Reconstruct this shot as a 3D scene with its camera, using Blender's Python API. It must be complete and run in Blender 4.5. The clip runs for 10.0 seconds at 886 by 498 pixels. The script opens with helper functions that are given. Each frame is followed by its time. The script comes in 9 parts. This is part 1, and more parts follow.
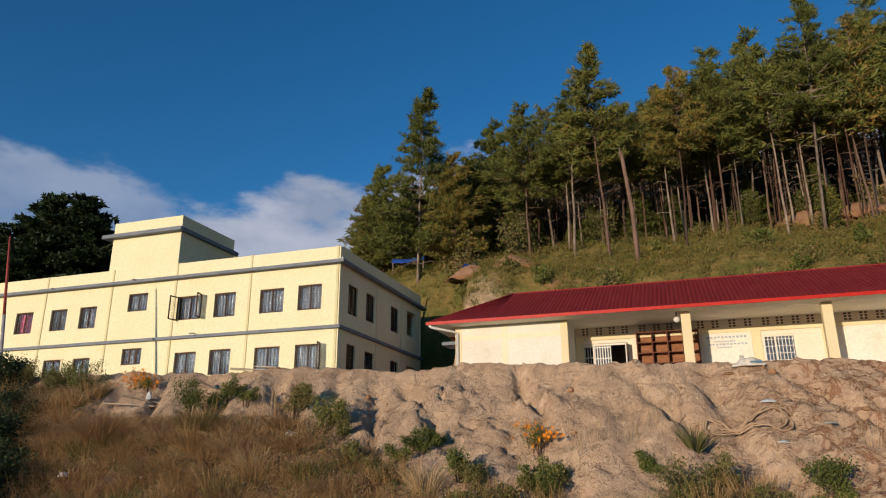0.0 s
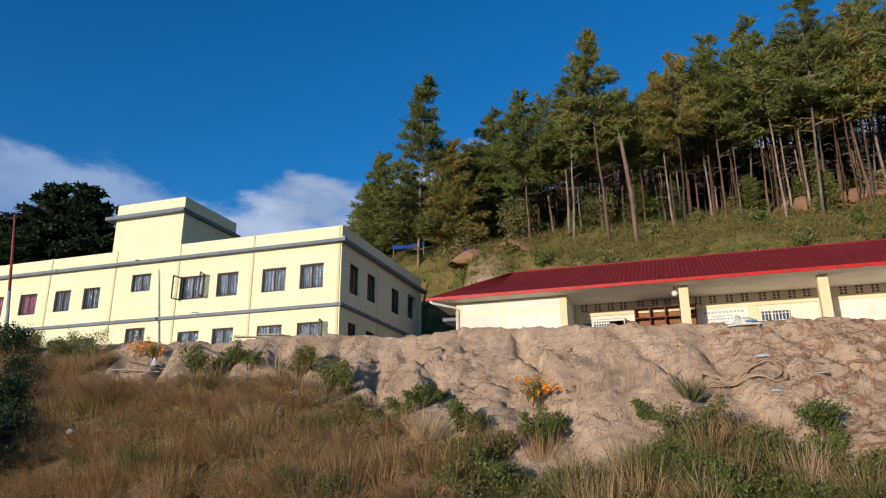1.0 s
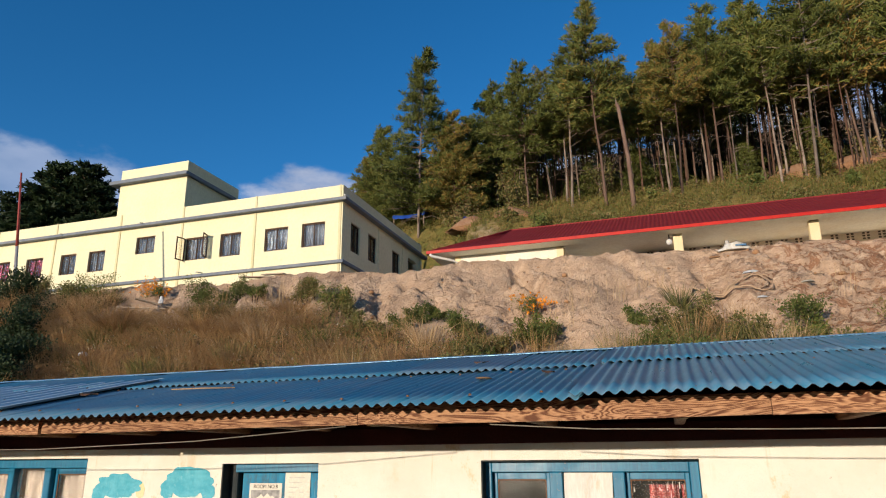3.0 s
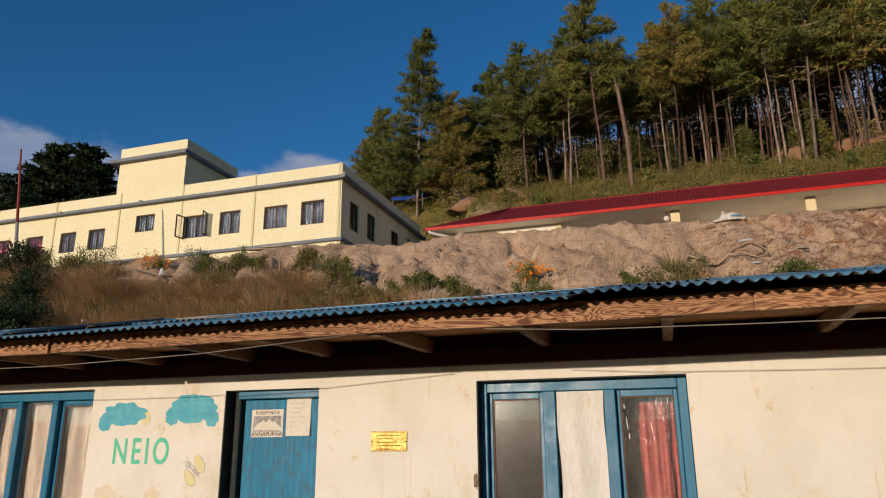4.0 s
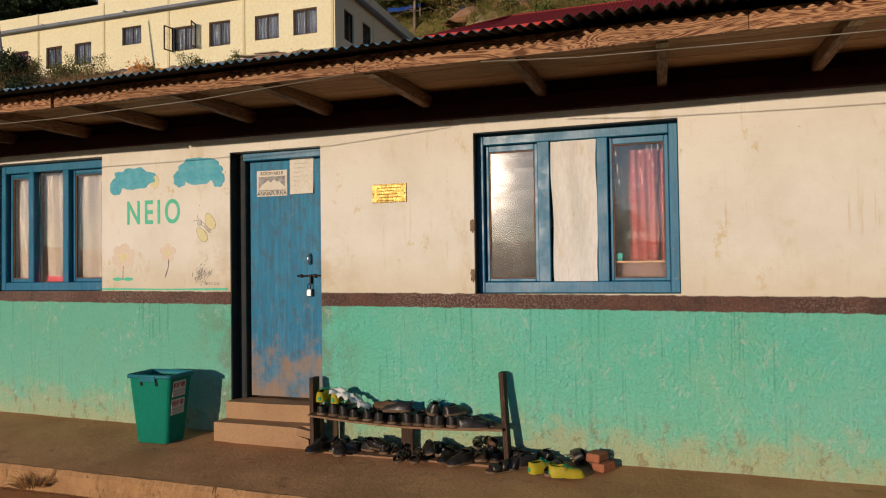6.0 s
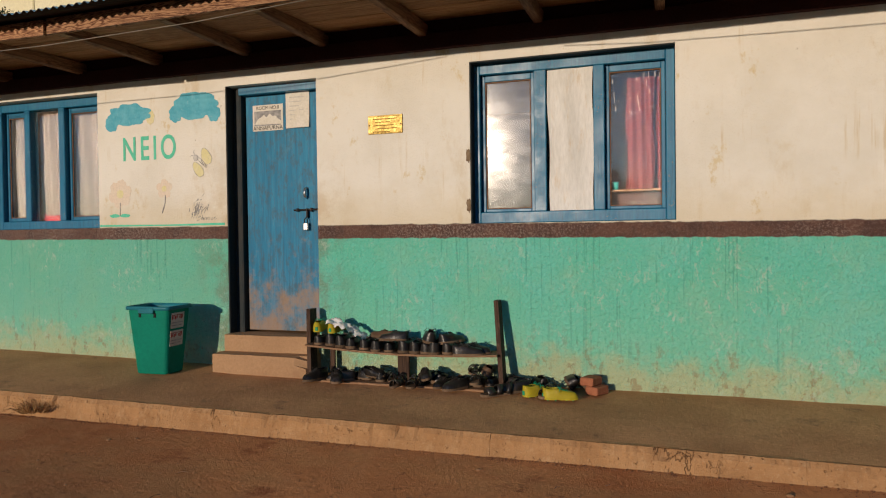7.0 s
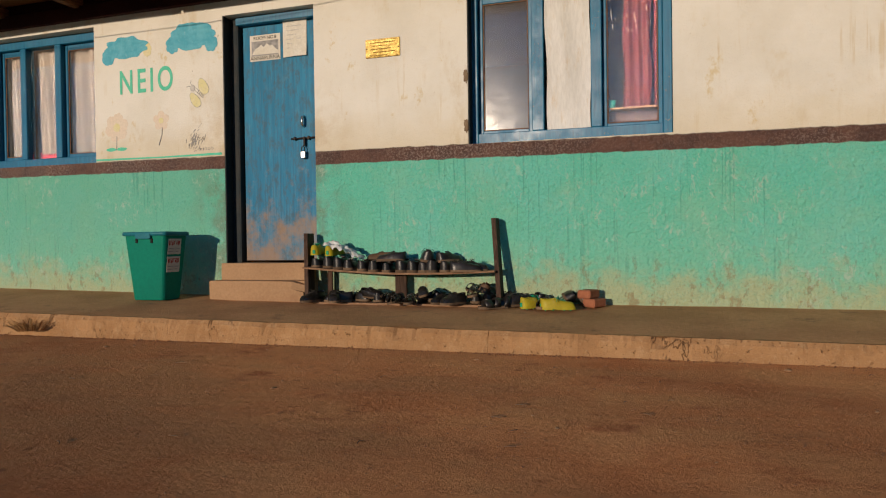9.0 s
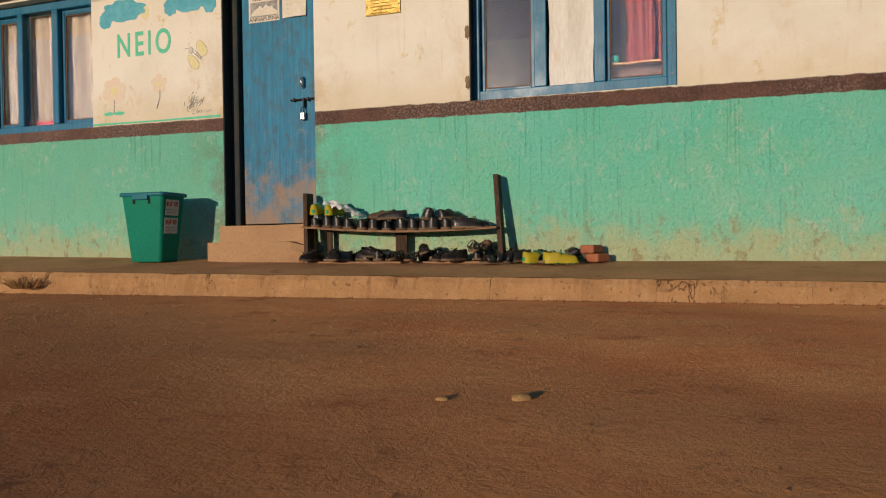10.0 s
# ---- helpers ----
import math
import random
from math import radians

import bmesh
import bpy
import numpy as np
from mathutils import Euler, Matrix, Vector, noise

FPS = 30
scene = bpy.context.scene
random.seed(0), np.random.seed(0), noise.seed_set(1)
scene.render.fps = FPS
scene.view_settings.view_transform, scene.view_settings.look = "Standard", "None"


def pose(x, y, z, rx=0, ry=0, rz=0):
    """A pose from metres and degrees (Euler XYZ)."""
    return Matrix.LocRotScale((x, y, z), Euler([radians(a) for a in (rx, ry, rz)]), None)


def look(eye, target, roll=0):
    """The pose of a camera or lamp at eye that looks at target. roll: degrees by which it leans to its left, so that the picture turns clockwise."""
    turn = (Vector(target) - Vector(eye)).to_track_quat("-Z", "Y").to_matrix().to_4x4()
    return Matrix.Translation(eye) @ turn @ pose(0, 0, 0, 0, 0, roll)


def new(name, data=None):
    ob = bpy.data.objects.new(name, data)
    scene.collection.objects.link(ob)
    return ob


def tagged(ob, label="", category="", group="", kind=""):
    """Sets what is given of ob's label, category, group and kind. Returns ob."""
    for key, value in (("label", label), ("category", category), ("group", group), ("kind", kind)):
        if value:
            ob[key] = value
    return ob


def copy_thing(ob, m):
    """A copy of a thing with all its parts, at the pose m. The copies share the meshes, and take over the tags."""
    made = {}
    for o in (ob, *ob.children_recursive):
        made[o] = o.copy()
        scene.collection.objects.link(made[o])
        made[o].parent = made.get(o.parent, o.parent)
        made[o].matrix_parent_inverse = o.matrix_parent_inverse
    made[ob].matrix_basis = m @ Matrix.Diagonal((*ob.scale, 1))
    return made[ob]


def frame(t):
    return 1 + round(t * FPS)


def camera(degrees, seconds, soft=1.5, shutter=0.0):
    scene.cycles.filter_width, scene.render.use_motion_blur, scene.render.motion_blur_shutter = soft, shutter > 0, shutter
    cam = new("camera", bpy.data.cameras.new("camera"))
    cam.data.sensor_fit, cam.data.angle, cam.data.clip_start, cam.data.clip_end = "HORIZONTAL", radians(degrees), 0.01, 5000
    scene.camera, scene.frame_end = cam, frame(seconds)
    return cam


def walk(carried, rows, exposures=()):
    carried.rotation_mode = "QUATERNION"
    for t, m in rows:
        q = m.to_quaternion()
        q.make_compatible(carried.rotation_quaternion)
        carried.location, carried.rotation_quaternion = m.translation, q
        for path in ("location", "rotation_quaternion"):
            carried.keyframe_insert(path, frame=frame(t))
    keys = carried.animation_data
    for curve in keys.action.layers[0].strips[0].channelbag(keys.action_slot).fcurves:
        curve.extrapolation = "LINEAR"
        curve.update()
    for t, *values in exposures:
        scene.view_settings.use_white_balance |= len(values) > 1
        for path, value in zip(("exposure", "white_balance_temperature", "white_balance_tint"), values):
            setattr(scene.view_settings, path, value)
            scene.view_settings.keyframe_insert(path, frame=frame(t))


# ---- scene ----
cam = camera(64.7, 10.0, 1.15)
PATH = [
    (0, (-0.087, 0.005, 4.981), (-0.686, 1.819, 5.574), -0.3),
    (0.5, (-0.115, -0.016, 4.541), (-0.714, 1.799, 5.131), -0.3),
    (1, (-0.11, -0.031, 4.097), (-0.709, 1.784, 4.686), -0.3),
    (1.5, (-0.106, -0.043, 3.655), (-0.705, 1.771, 4.244), -0.3),
    (2, (-0.098, -0.057, 3.222), (-0.698, 1.758, 3.81), -0.3),
    (2.5, (-0.084, -0.062, 2.83), (-0.684, 1.754, 3.414), -0.3),
    (2.7, (-0.075, -0.051, 2.689), (-0.677, 1.766, 3.271), -0.5),
    (3.8, (-0.052, -0.057, 2.119), (-0.657, 1.772, 2.654), -0.6),
    (4, (-0.05, -0.066, 2.048), (-0.653, 1.764, 2.584), -0.4),
    (4.5, (-0.031, -0.067, 1.915), (-0.636, 1.77, 2.426), -0.5),
    (4.7, (-0.02, -0.087, 1.843), (-0.631, 1.768, 2.272), -0.5),
    (5, (-0.017, -0.08, 1.764), (-0.637, 1.8, 2.051), -0.6),
    (5.5, (-0.014, -0.085, 1.638), (-0.64, 1.809, 1.777), -0.7),
    (6, (-0.027, -0.096, 1.517), (-0.657, 1.801, 1.564), -0.8),
    (6.2, (0.002, -0.105, 1.461), (-0.64, 1.789, 1.469), -0.6),
    (7.5, (0.006, -0.087, 1.056), (-0.621, 1.812, 1.021), -0.8),
    (8, (0.02, -0.112, 0.913), (-0.604, 1.788, 0.88), -0.8),
    (8.5, (0.016, -0.119, 0.765), (-0.606, 1.781, 0.736), -0.8),
    (9, (-0.011, -0.112, 0.619), (-0.633, 1.789, 0.592), -0.8),
    (9.5, (-0.033, -0.094, 0.464), (-0.654, 1.807, 0.439), -0.8),
    (10, (-0.046, -0.061, 0.306), (-0.666, 1.841, 0.284), -0.8),
]
walk(cam, [(t, look(eye, target, roll)) for t, eye, target, roll in PATH],
     exposures=((0, 0.1, 6750, 13), (0.5, 0.2, 6250, 11), (1.0, 0.3, 5900, 10), (1.5, 0.42, 5600, 9), (2.0, 0.5, 5500, 9), (2.5, 0.52, 6050, 10), (2.7, 0.5, 6200, 11), (3.8, -0.03, 6750, 16), (4.5, -0.13, 6850, 17), (5.0, -0.18, 7000, 19), (5.5, -0.25, 6950, 18), (6.2, -0.30, 6850, 18), (7.5, -0.36, 6650, 16), (9.5, -0.32, 6850, 17), (10, -0.24, 7100, 18)))

# ---- world, sun ----
SUN_AZ = radians(197.0)      # the sun stands behind the camera, to the left
SUN_EL = radians(7.2)
world = bpy.data.worlds.new("sky")
world.use_nodes = True
scene.world = world
wn, wl = world.node_tree.nodes, world.node_tree.links
wn.clear()
w_out, w_bg = wn.new("ShaderNodeOutputWorld"), wn.new("ShaderNodeBackground")
w_sky, w_tc, w_sep = wn.new("ShaderNodeTexSky"), wn.new("ShaderNodeTexCoord"), wn.new("ShaderNodeSeparateXYZ")
w_sky.sky_type, w_sky.sun_disc = "NISHITA", False
w_sky.sun_elevation, w_sky.sun_rotation = SUN_EL, SUN_AZ
w_sky.altitude, w_sky.air_density, w_sky.dust_density, w_sky.ozone_density = 1800, 1.0, 0.25, 3.0
w_hsv = wn.new("ShaderNodeHueSaturation")
w_hsv.inputs["Saturation"].default_value, w_hsv.inputs["Value"].default_value = 1.20, 1.05
wl.new(w_sky.outputs[0], w_hsv.inputs["Color"])
wl.new(w_tc.outputs["Generated"], w_sep.inputs[0])
w_map = wn.new("ShaderNodeMapping")
w_map.inputs["Scale"].default_value = (1.0, 1.0, 2.2)
wl.new(w_tc.outputs["Generated"], w_map.inputs[0])
w_noise = wn.new("ShaderNodeTexNoise")
w_noise.inputs["Scale"].default_value, w_noise.inputs["Detail"].default_value = 7.5, 9.0
w_noise.inputs["Roughness"].default_value = 0.56
wl.new(w_map.outputs[0], w_noise.inputs[0])


def w_math(op, a, b=0.0, c=0.0):
    n = wn.new("ShaderNodeMath")
    n.operation = op
    for k, q in enumerate((a, b, c)):
        if isinstance(q, bpy.types.NodeSocket):
            wl.new(q, n.inputs[k])
        else:
            n.inputs[k].default_value = q
    return n.outputs[0]


def w_step(q, lo, hi, to_lo=0.0, to_hi=1.0):
    n = wn.new("ShaderNodeMapRange")
    n.interpolation_type = "SMOOTHSTEP"
    wl.new(q, n.inputs["Value"])
    for k, val in (("From Min", lo), ("From Max", hi), ("To Min", to_lo), ("To Max", to_hi)):
        n.inputs[k].default_value = val
    return n.outputs[0]


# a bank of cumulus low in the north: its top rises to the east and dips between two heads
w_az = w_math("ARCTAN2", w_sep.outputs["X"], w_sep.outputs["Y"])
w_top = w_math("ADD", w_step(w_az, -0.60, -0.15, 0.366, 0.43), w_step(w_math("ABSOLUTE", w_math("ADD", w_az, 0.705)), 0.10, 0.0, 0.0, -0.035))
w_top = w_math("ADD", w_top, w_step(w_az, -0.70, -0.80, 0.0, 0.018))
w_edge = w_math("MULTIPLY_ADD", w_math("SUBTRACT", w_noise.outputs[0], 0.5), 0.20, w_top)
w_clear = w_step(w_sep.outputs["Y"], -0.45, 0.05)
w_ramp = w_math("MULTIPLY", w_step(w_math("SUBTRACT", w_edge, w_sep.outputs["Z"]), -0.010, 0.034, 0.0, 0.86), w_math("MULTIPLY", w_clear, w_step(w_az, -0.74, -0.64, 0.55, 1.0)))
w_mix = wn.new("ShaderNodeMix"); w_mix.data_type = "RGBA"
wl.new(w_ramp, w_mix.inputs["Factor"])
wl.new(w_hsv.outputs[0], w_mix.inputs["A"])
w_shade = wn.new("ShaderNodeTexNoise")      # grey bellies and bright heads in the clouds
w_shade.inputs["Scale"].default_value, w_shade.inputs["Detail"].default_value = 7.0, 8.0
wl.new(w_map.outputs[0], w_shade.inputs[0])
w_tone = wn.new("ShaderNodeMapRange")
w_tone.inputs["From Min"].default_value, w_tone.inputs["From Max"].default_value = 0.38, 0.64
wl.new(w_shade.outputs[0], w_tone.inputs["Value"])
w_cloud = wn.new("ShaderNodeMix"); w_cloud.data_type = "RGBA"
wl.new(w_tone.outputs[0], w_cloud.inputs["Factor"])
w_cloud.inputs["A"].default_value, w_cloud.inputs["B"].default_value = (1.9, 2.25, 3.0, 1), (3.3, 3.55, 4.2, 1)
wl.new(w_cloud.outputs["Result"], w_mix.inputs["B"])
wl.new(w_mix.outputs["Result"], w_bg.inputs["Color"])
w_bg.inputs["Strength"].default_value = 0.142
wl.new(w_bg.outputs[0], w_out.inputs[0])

sun = new("sun", bpy.data.lights.new("sun", "SUN"))
sun.data.energy, sun.data.angle, sun.data.color = 3.8, radians(0.6), (1.0, 0.84, 0.64)
sun_way = Vector((-math.sin(SUN_AZ) * math.cos(SUN_EL), -math.cos(SUN_AZ) * math.cos(SUN_EL), -math.sin(SUN_EL)))
sun.matrix_world = Matrix.Translation((-20, -40, 30)) @ sun_way.to_track_quat("-Z", "Y").to_matrix().to_4x4()


# ---- materials ----
def nodes_of(name):
    m = bpy.data.materials.new(name)
    m.use_nodes = True
    nt = m.node_tree
    nt.nodes.clear()
    out, b = nt.nodes.new("ShaderNodeOutputMaterial"), nt.nodes.new("ShaderNodeBsdfPrincipled")
    nt.links.new(b.outputs[0], out.inputs[0])
    b.inputs["Specular IOR Level"].default_value = 0.15      # old, dusty surfaces
    return m, nt, b


def setv(nt, socket, v):
    if isinstance(v, bpy.types.NodeSocket):
        nt.links.new(v, socket)
    elif isinstance(v, (tuple, list)) and socket.type == "RGBA" and len(v) == 3:
        socket.default_value = (*v, 1)
    else:
        socket.default_value = v


def coords(nt, scale=(1, 1, 1), kind="Object"):
    tc, mp = nt.nodes.new("ShaderNodeTexCoord"), nt.nodes.new("ShaderNodeMapping")
    mp.inputs["Scale"].default_value = scale
    nt.links.new(tc.outputs[kind], mp.inputs[0])
    return mp.outputs[0]


def noise_tex(nt, vec, scale, detail=6, rough=0.6, distort=0.0):
    n = nt.nodes.new("ShaderNodeTexNoise")
    nt.links.new(vec, n.inputs["Vector"])
    for k, v in (("Scale", scale), ("Detail", detail), ("Roughness", rough), ("Distortion", distort)):
        n.inputs[k].default_value = v
    return n.outputs[0]


def ramp(nt, v, lo, hi, smooth=True, to=(0.0, 1.0)):
    r = nt.nodes.new("ShaderNodeMapRange")
    r.interpolation_type = "SMOOTHSTEP" if smooth else "LINEAR"
    setv(nt, r.inputs["Value"], v)
    r.inputs["From Min"].default_value, r.inputs["From Max"].default_value = lo, hi
    r.inputs["To Min"].default_value, r.inputs["To Max"].default_value = to
    return r.outputs[0]


def mix(nt, f, a, b):
    m = nt.nodes.new("ShaderNodeMix")
    m.data_type = "RGBA"
    setv(nt, m.inputs["Factor"], f), setv(nt, m.inputs["A"], a), setv(nt, m.inputs["B"], b)
    return m.outputs["Result"]


def maths(nt, op, a, b=0.0, c=0.0):
    m = nt.nodes.new("ShaderNodeMath")
    m.operation = op
    for i, v in enumerate((a, b, c)):
        setv(nt, m.inputs[i], v)
    return m.outputs[0]


def axis(nt, which, kind="Object"):
    tc, s = nt.nodes.new("ShaderNodeTexCoord"), nt.nodes.new("ShaderNodeSeparateXYZ")
    nt.links.new(tc.outputs[kind], s.inputs[0])
    return s.outputs[which]


def bump(nt, b, height, strength=0.3, distance=0.01):
    n = nt.nodes.new("ShaderNodeBump")
    n.inputs["Strength"].default_value, n.inputs["Distance"].default_value = strength, distance
    nt.links.new(height, n.inputs["Height"])
    nt.links.new(n.outputs[0], b.inputs["Normal"])


def rnd(nt, which="object"):
    if which == "object":
        return nt.nodes.new("ShaderNodeObjectInfo").outputs["Random"]
    return nt.nodes.new("ShaderNodeNewGeometry").outputs["Random Per Island"]


def plain(name, a, b=None, scale=6.0, rough=0.7, relief=0.25, dist=0.004, fine=60.0, metal=0.0, stretch=(1, 1, 1), dirt=None, vary=0.0, spec=0.15):
    """A surface with two scales of variation: broad blotches of a and b, fine grain, optional dirt."""
    m, nt, p = nodes_of(name)
    v = coords(nt, stretch)
    b = b or tuple(c * 0.75 for c in a)
    big, small = noise_tex(nt, v, scale, 4), noise_tex(nt, v, fine, 5, 0.7)
    c = mix(nt, ramp(nt, big, 0.35, 0.65), a, b)
    c = mix(nt, ramp(nt, small, 0.3, 0.75, to=(0.0, 0.35)), c, tuple(x * 0.6 for x in b))
    if dirt:
        c = mix(nt, ramp(nt, noise_tex(nt, v, scale * 2.3, 8, 0.7), 0.55, 0.72, to=(0.0, 0.7)), c, dirt)
    if vary:
        h = nt.nodes.new("ShaderNodeHueSaturation")
        setv(nt, h.inputs["Color"], c)
        setv(nt, h.inputs["Value"], ramp(nt, rnd(nt), 0, 1, False, (1 - vary, 1 + vary)))
        c = h.outputs[0]
    setv(nt, p.inputs["Base Color"], c)
    setv(nt, p.inputs["Roughness"], ramp(nt, small, 0.3, 0.7, to=(max(0.05, rough - 0.1), min(1, rough + 0.1))))
    p.inputs["Metallic"].default_value, p.inputs["Specular IOR Level"].default_value = metal, spec
    if relief:
        bump(nt, p, maths(nt, "ADD", small, maths(nt, "MULTIPLY", big, 1.5)), relief, dist)
    return m


def foliage(name, a, b, c=None, rough=0.6, thin=0.25):
    """Leaves: colour varies leaf by leaf and plant by plant, some light passes through."""
    m, nt, p = nodes_of(name)
    out = [n for n in nt.nodes if n.type == "OUTPUT_MATERIAL"][0]
    isl, obj = rnd(nt, "island"), rnd(nt)
    col = mix(nt, isl, a, b)
    if c:
        col = mix(nt, ramp(nt, maths(nt, "ADD", maths(nt, "MULTIPLY", isl, 0.55), maths(nt, "MULTIPLY", obj, 0.6)), 0.75, 1.0), col, c)
    h = nt.nodes.new("ShaderNodeHueSaturation")
    setv(nt, h.inputs["Color"], col)
    setv(nt, h.inputs["Value"], ramp(nt, obj, 0, 1, False, (0.75, 1.2)))
    setv(nt, p.inputs["Base Color"], h.outputs[0])
    p.inputs["Roughness"].default_value = rough
    p.inputs["Specular IOR Level"].default_value = 0.25
    t, mx = nt.nodes.new("ShaderNodeBsdfTranslucent"), nt.nodes.new("ShaderNodeMixShader")
    setv(nt, t.inputs[0], h.outputs[0])
    mx.inputs[0].default_value = thin
    nt.links.new(p.outputs[0], mx.inputs[1]), nt.links.new(t.outputs[0], mx.inputs[2])
    nt.links.new(mx.outputs[0], out.inputs[0])
    return m


def wood(name, light, dark, scale=3.0, rough=0.65, along="x", strong=1.0, rings_n=9.0, stretch=None):
    m, nt, p = nodes_of(name)
    st = stretch or {"x": (0.35, 6, 6), "y": (6, 0.35, 6), "z": (6, 6, 0.35)}[along]
    v = coords(nt, st)
    w = noise_tex(nt, v, scale, 3, 0.5, 1.2)
    rings = maths(nt, "FRACT", maths(nt, "MULTIPLY", w, rings_n))
    rings = maths(nt, "ABSOLUTE", maths(nt, "SUBTRACT", rings, 0.5))
    fine = noise_tex(nt, v, scale * 14, 4, 0.7)
    c = mix(nt, ramp(nt, rings, 0.05, 0.45, to=(0.0, strong)), light, dark)
    c = mix(nt, ramp(nt, fine, 0.4, 0.8, to=(0.0, 0.5)), c, tuple(x * 0.5 for x in dark))
    h = nt.nodes.new("ShaderNodeHueSaturation")
    setv(nt, h.inputs["Color"], c)
    setv(nt, h.inputs["Value"], ramp(nt, rnd(nt), 0, 1, False, (0.8, 1.15)))
    setv(nt, p.inputs["Base Color"], h.outputs[0])
    p.inputs["Roughness"].default_value = rough
    bump(nt, p, maths(nt, "ADD", rings, fine), 0.3, 0.003)
    return m


def painted_wood(name, a, b, bare):
    """Old gloss paint on timber: brush streaks, chalky patches, worn edges."""
    m, nt, p = nodes_of(name)
    v, vs = coords(nt), coords(nt, (9, 9, 0.8))
    streak, blot, fine = noise_tex(nt, vs, 4, 6, 0.7), noise_tex(nt, v, 5, 6, 0.65), noise_tex(nt, v, 45, 5, 0.7)
    c = mix(nt, ramp(nt, streak, 0.35, 0.7), a, b)
    c = mix(nt, ramp(nt, noise_tex(nt, coords(nt, (26, 26, 1.2)), 3, 6, 0.75), 0.54, 0.68, to=(0, 0.5)), c, tuple(x * 0.45 for x in a))
    c = mix(nt, ramp(nt, blot, 0.58, 0.78, to=(0, 0.6)), c, tuple(min(1, x * 1.5 + 0.06) for x in b))
    c = mix(nt, ramp(nt, maths(nt, "ADD", fine, maths(nt, "MULTIPLY", blot, 0.6)), 0.93, 1.02, to=(0, 0.7)), c, bare)
    setv(nt, p.inputs["Base Color"], c)
    setv(nt, p.inputs["Roughness"], ramp(nt, blot, 0.3, 0.7, to=(0.30, 0.55)))
    p.inputs["Specular IOR Level"].default_value = 0.4
    bump(nt, p, maths(nt, "ADD", streak, fine), 0.25, 0.002)
    return m


def glass_mat(name, rough=0.02, dust=0.12, film=0.0):
    m, nt, p = nodes_of(name)
    out = [n for n in nt.nodes if n.type == "OUTPUT_MATERIAL"][0]
    v = coords(nt, (1, 1, 0.5))
    p.inputs["Base Color"].default_value = (1, 1, 1, 1)
    p.inputs["Transmission Weight"].default_value = 1.0
    p.inputs["Roughness"].default_value = rough
    p.inputs["IOR"].default_value = 1.5
    p.inputs["Specular IOR Level"].default_value = 0.5
    d = nt.nodes.new("ShaderNodeBsdfDiffuse")
    d.inputs[0].default_value = (0.55, 0.52, 0.47, 1)
    gl, m0 = nt.nodes.new("ShaderNodeBsdfGlossy"), nt.nodes.new("ShaderNodeMixShader")      # wiped-on film that smears the sun
    gl.inputs["Roughness"].default_value = 0.13
    setv(nt, m0.inputs[0], ramp(nt, noise_tex(nt, coords(nt, (1, 1, 2.2)), 5, 6, 0.65, 1.0), 0.3, 0.75, to=(film * 0.5, film * 1.5)))
    nt.links.new(p.outputs[0], m0.inputs[1]), nt.links.new(gl.outputs[0], m0.inputs[2])
    mx = nt.nodes.new("ShaderNodeMixShader")
    setv(nt, mx.inputs[0], ramp(nt, noise_tex(nt, v, 7, 8, 0.7), 0.4, 0.8, to=(dust * 0.3, dust * 2.0)))
    nt.links.new(m0.outputs[0], mx.inputs[1]), nt.links.new(d.outputs[0], mx.inputs[2])
    nt.links.new(mx.outputs[0], out.inputs[0])
    return m


# ---- mesh helpers ----
def mesh_from(name, verts, faces, mats=(), smooth=False):
    me = bpy.data.meshes.new(name)
    me.from_pydata(verts, [], faces)
    for m in mats:
        me.materials.append(m)
    if smooth:
        me.polygons.foreach_set("use_smooth", [True] * len(me.polygons))
    me.update()
    return me


def mesh_of(name, bm, material, smooth=False):
    me = bpy.data.meshes.new(name)
    bmesh.ops.recalc_face_normals(bm, faces=bm.faces)
    if smooth:
        for f in bm.faces:
            f.smooth = True
    bm.to_mesh(me)
    bm.free()
    for m in (material if isinstance(material, (list, tuple)) else [material]):
        me.materials.append(m)
    return me


def part(name, bm, material, parent=None, label="", smooth=False):
    """Links a bmesh as one mesh object, under a thing or a part."""
    ob = new(name, bm if isinstance(bm, bpy.types.Mesh) else mesh_of(name, bm, material, smooth))
    ob.parent = parent
    if label:
        tagged(ob, label)
    return ob


def thing(name, at, label, category, group="", kind="", turn=0.0):
    e = new(name)
    e.empty_display_size = 0.1
    e.matrix_world = pose(*at, 0, 0, turn)
    return tagged(e, label, category, group, kind)


def box(bm, x0, x1, y0, y1, z0, z1, bevel=0.0):
    vs = [bm.verts.new(c) for c in ((x0, y0, z0), (x1, y0, z0), (x1, y1, z0), (x0, y1, z0), (x0, y0, z1), (x1, y0, z1), (x1, y1, z1), (x0, y1, z1))]
    fs = [bm.faces.new([vs[i] for i in q]) for q in ((3, 2, 1, 0), (4, 5, 6, 7), (0, 1, 5, 4), (1, 2, 6, 5), (2, 3, 7, 6), (3, 0, 4, 7))]
    if bevel:
        es = list({e for f in fs for e in f.edges})
        bmesh.ops.bevel(bm, geom=es, offset=bevel, segments=1, affect="EDGES")
    return bm


def boxes(*bs, bevel=0.0):
    bm = bmesh.new()
    for b in bs:
        box(bm, *b, bevel=bevel)
    return bm


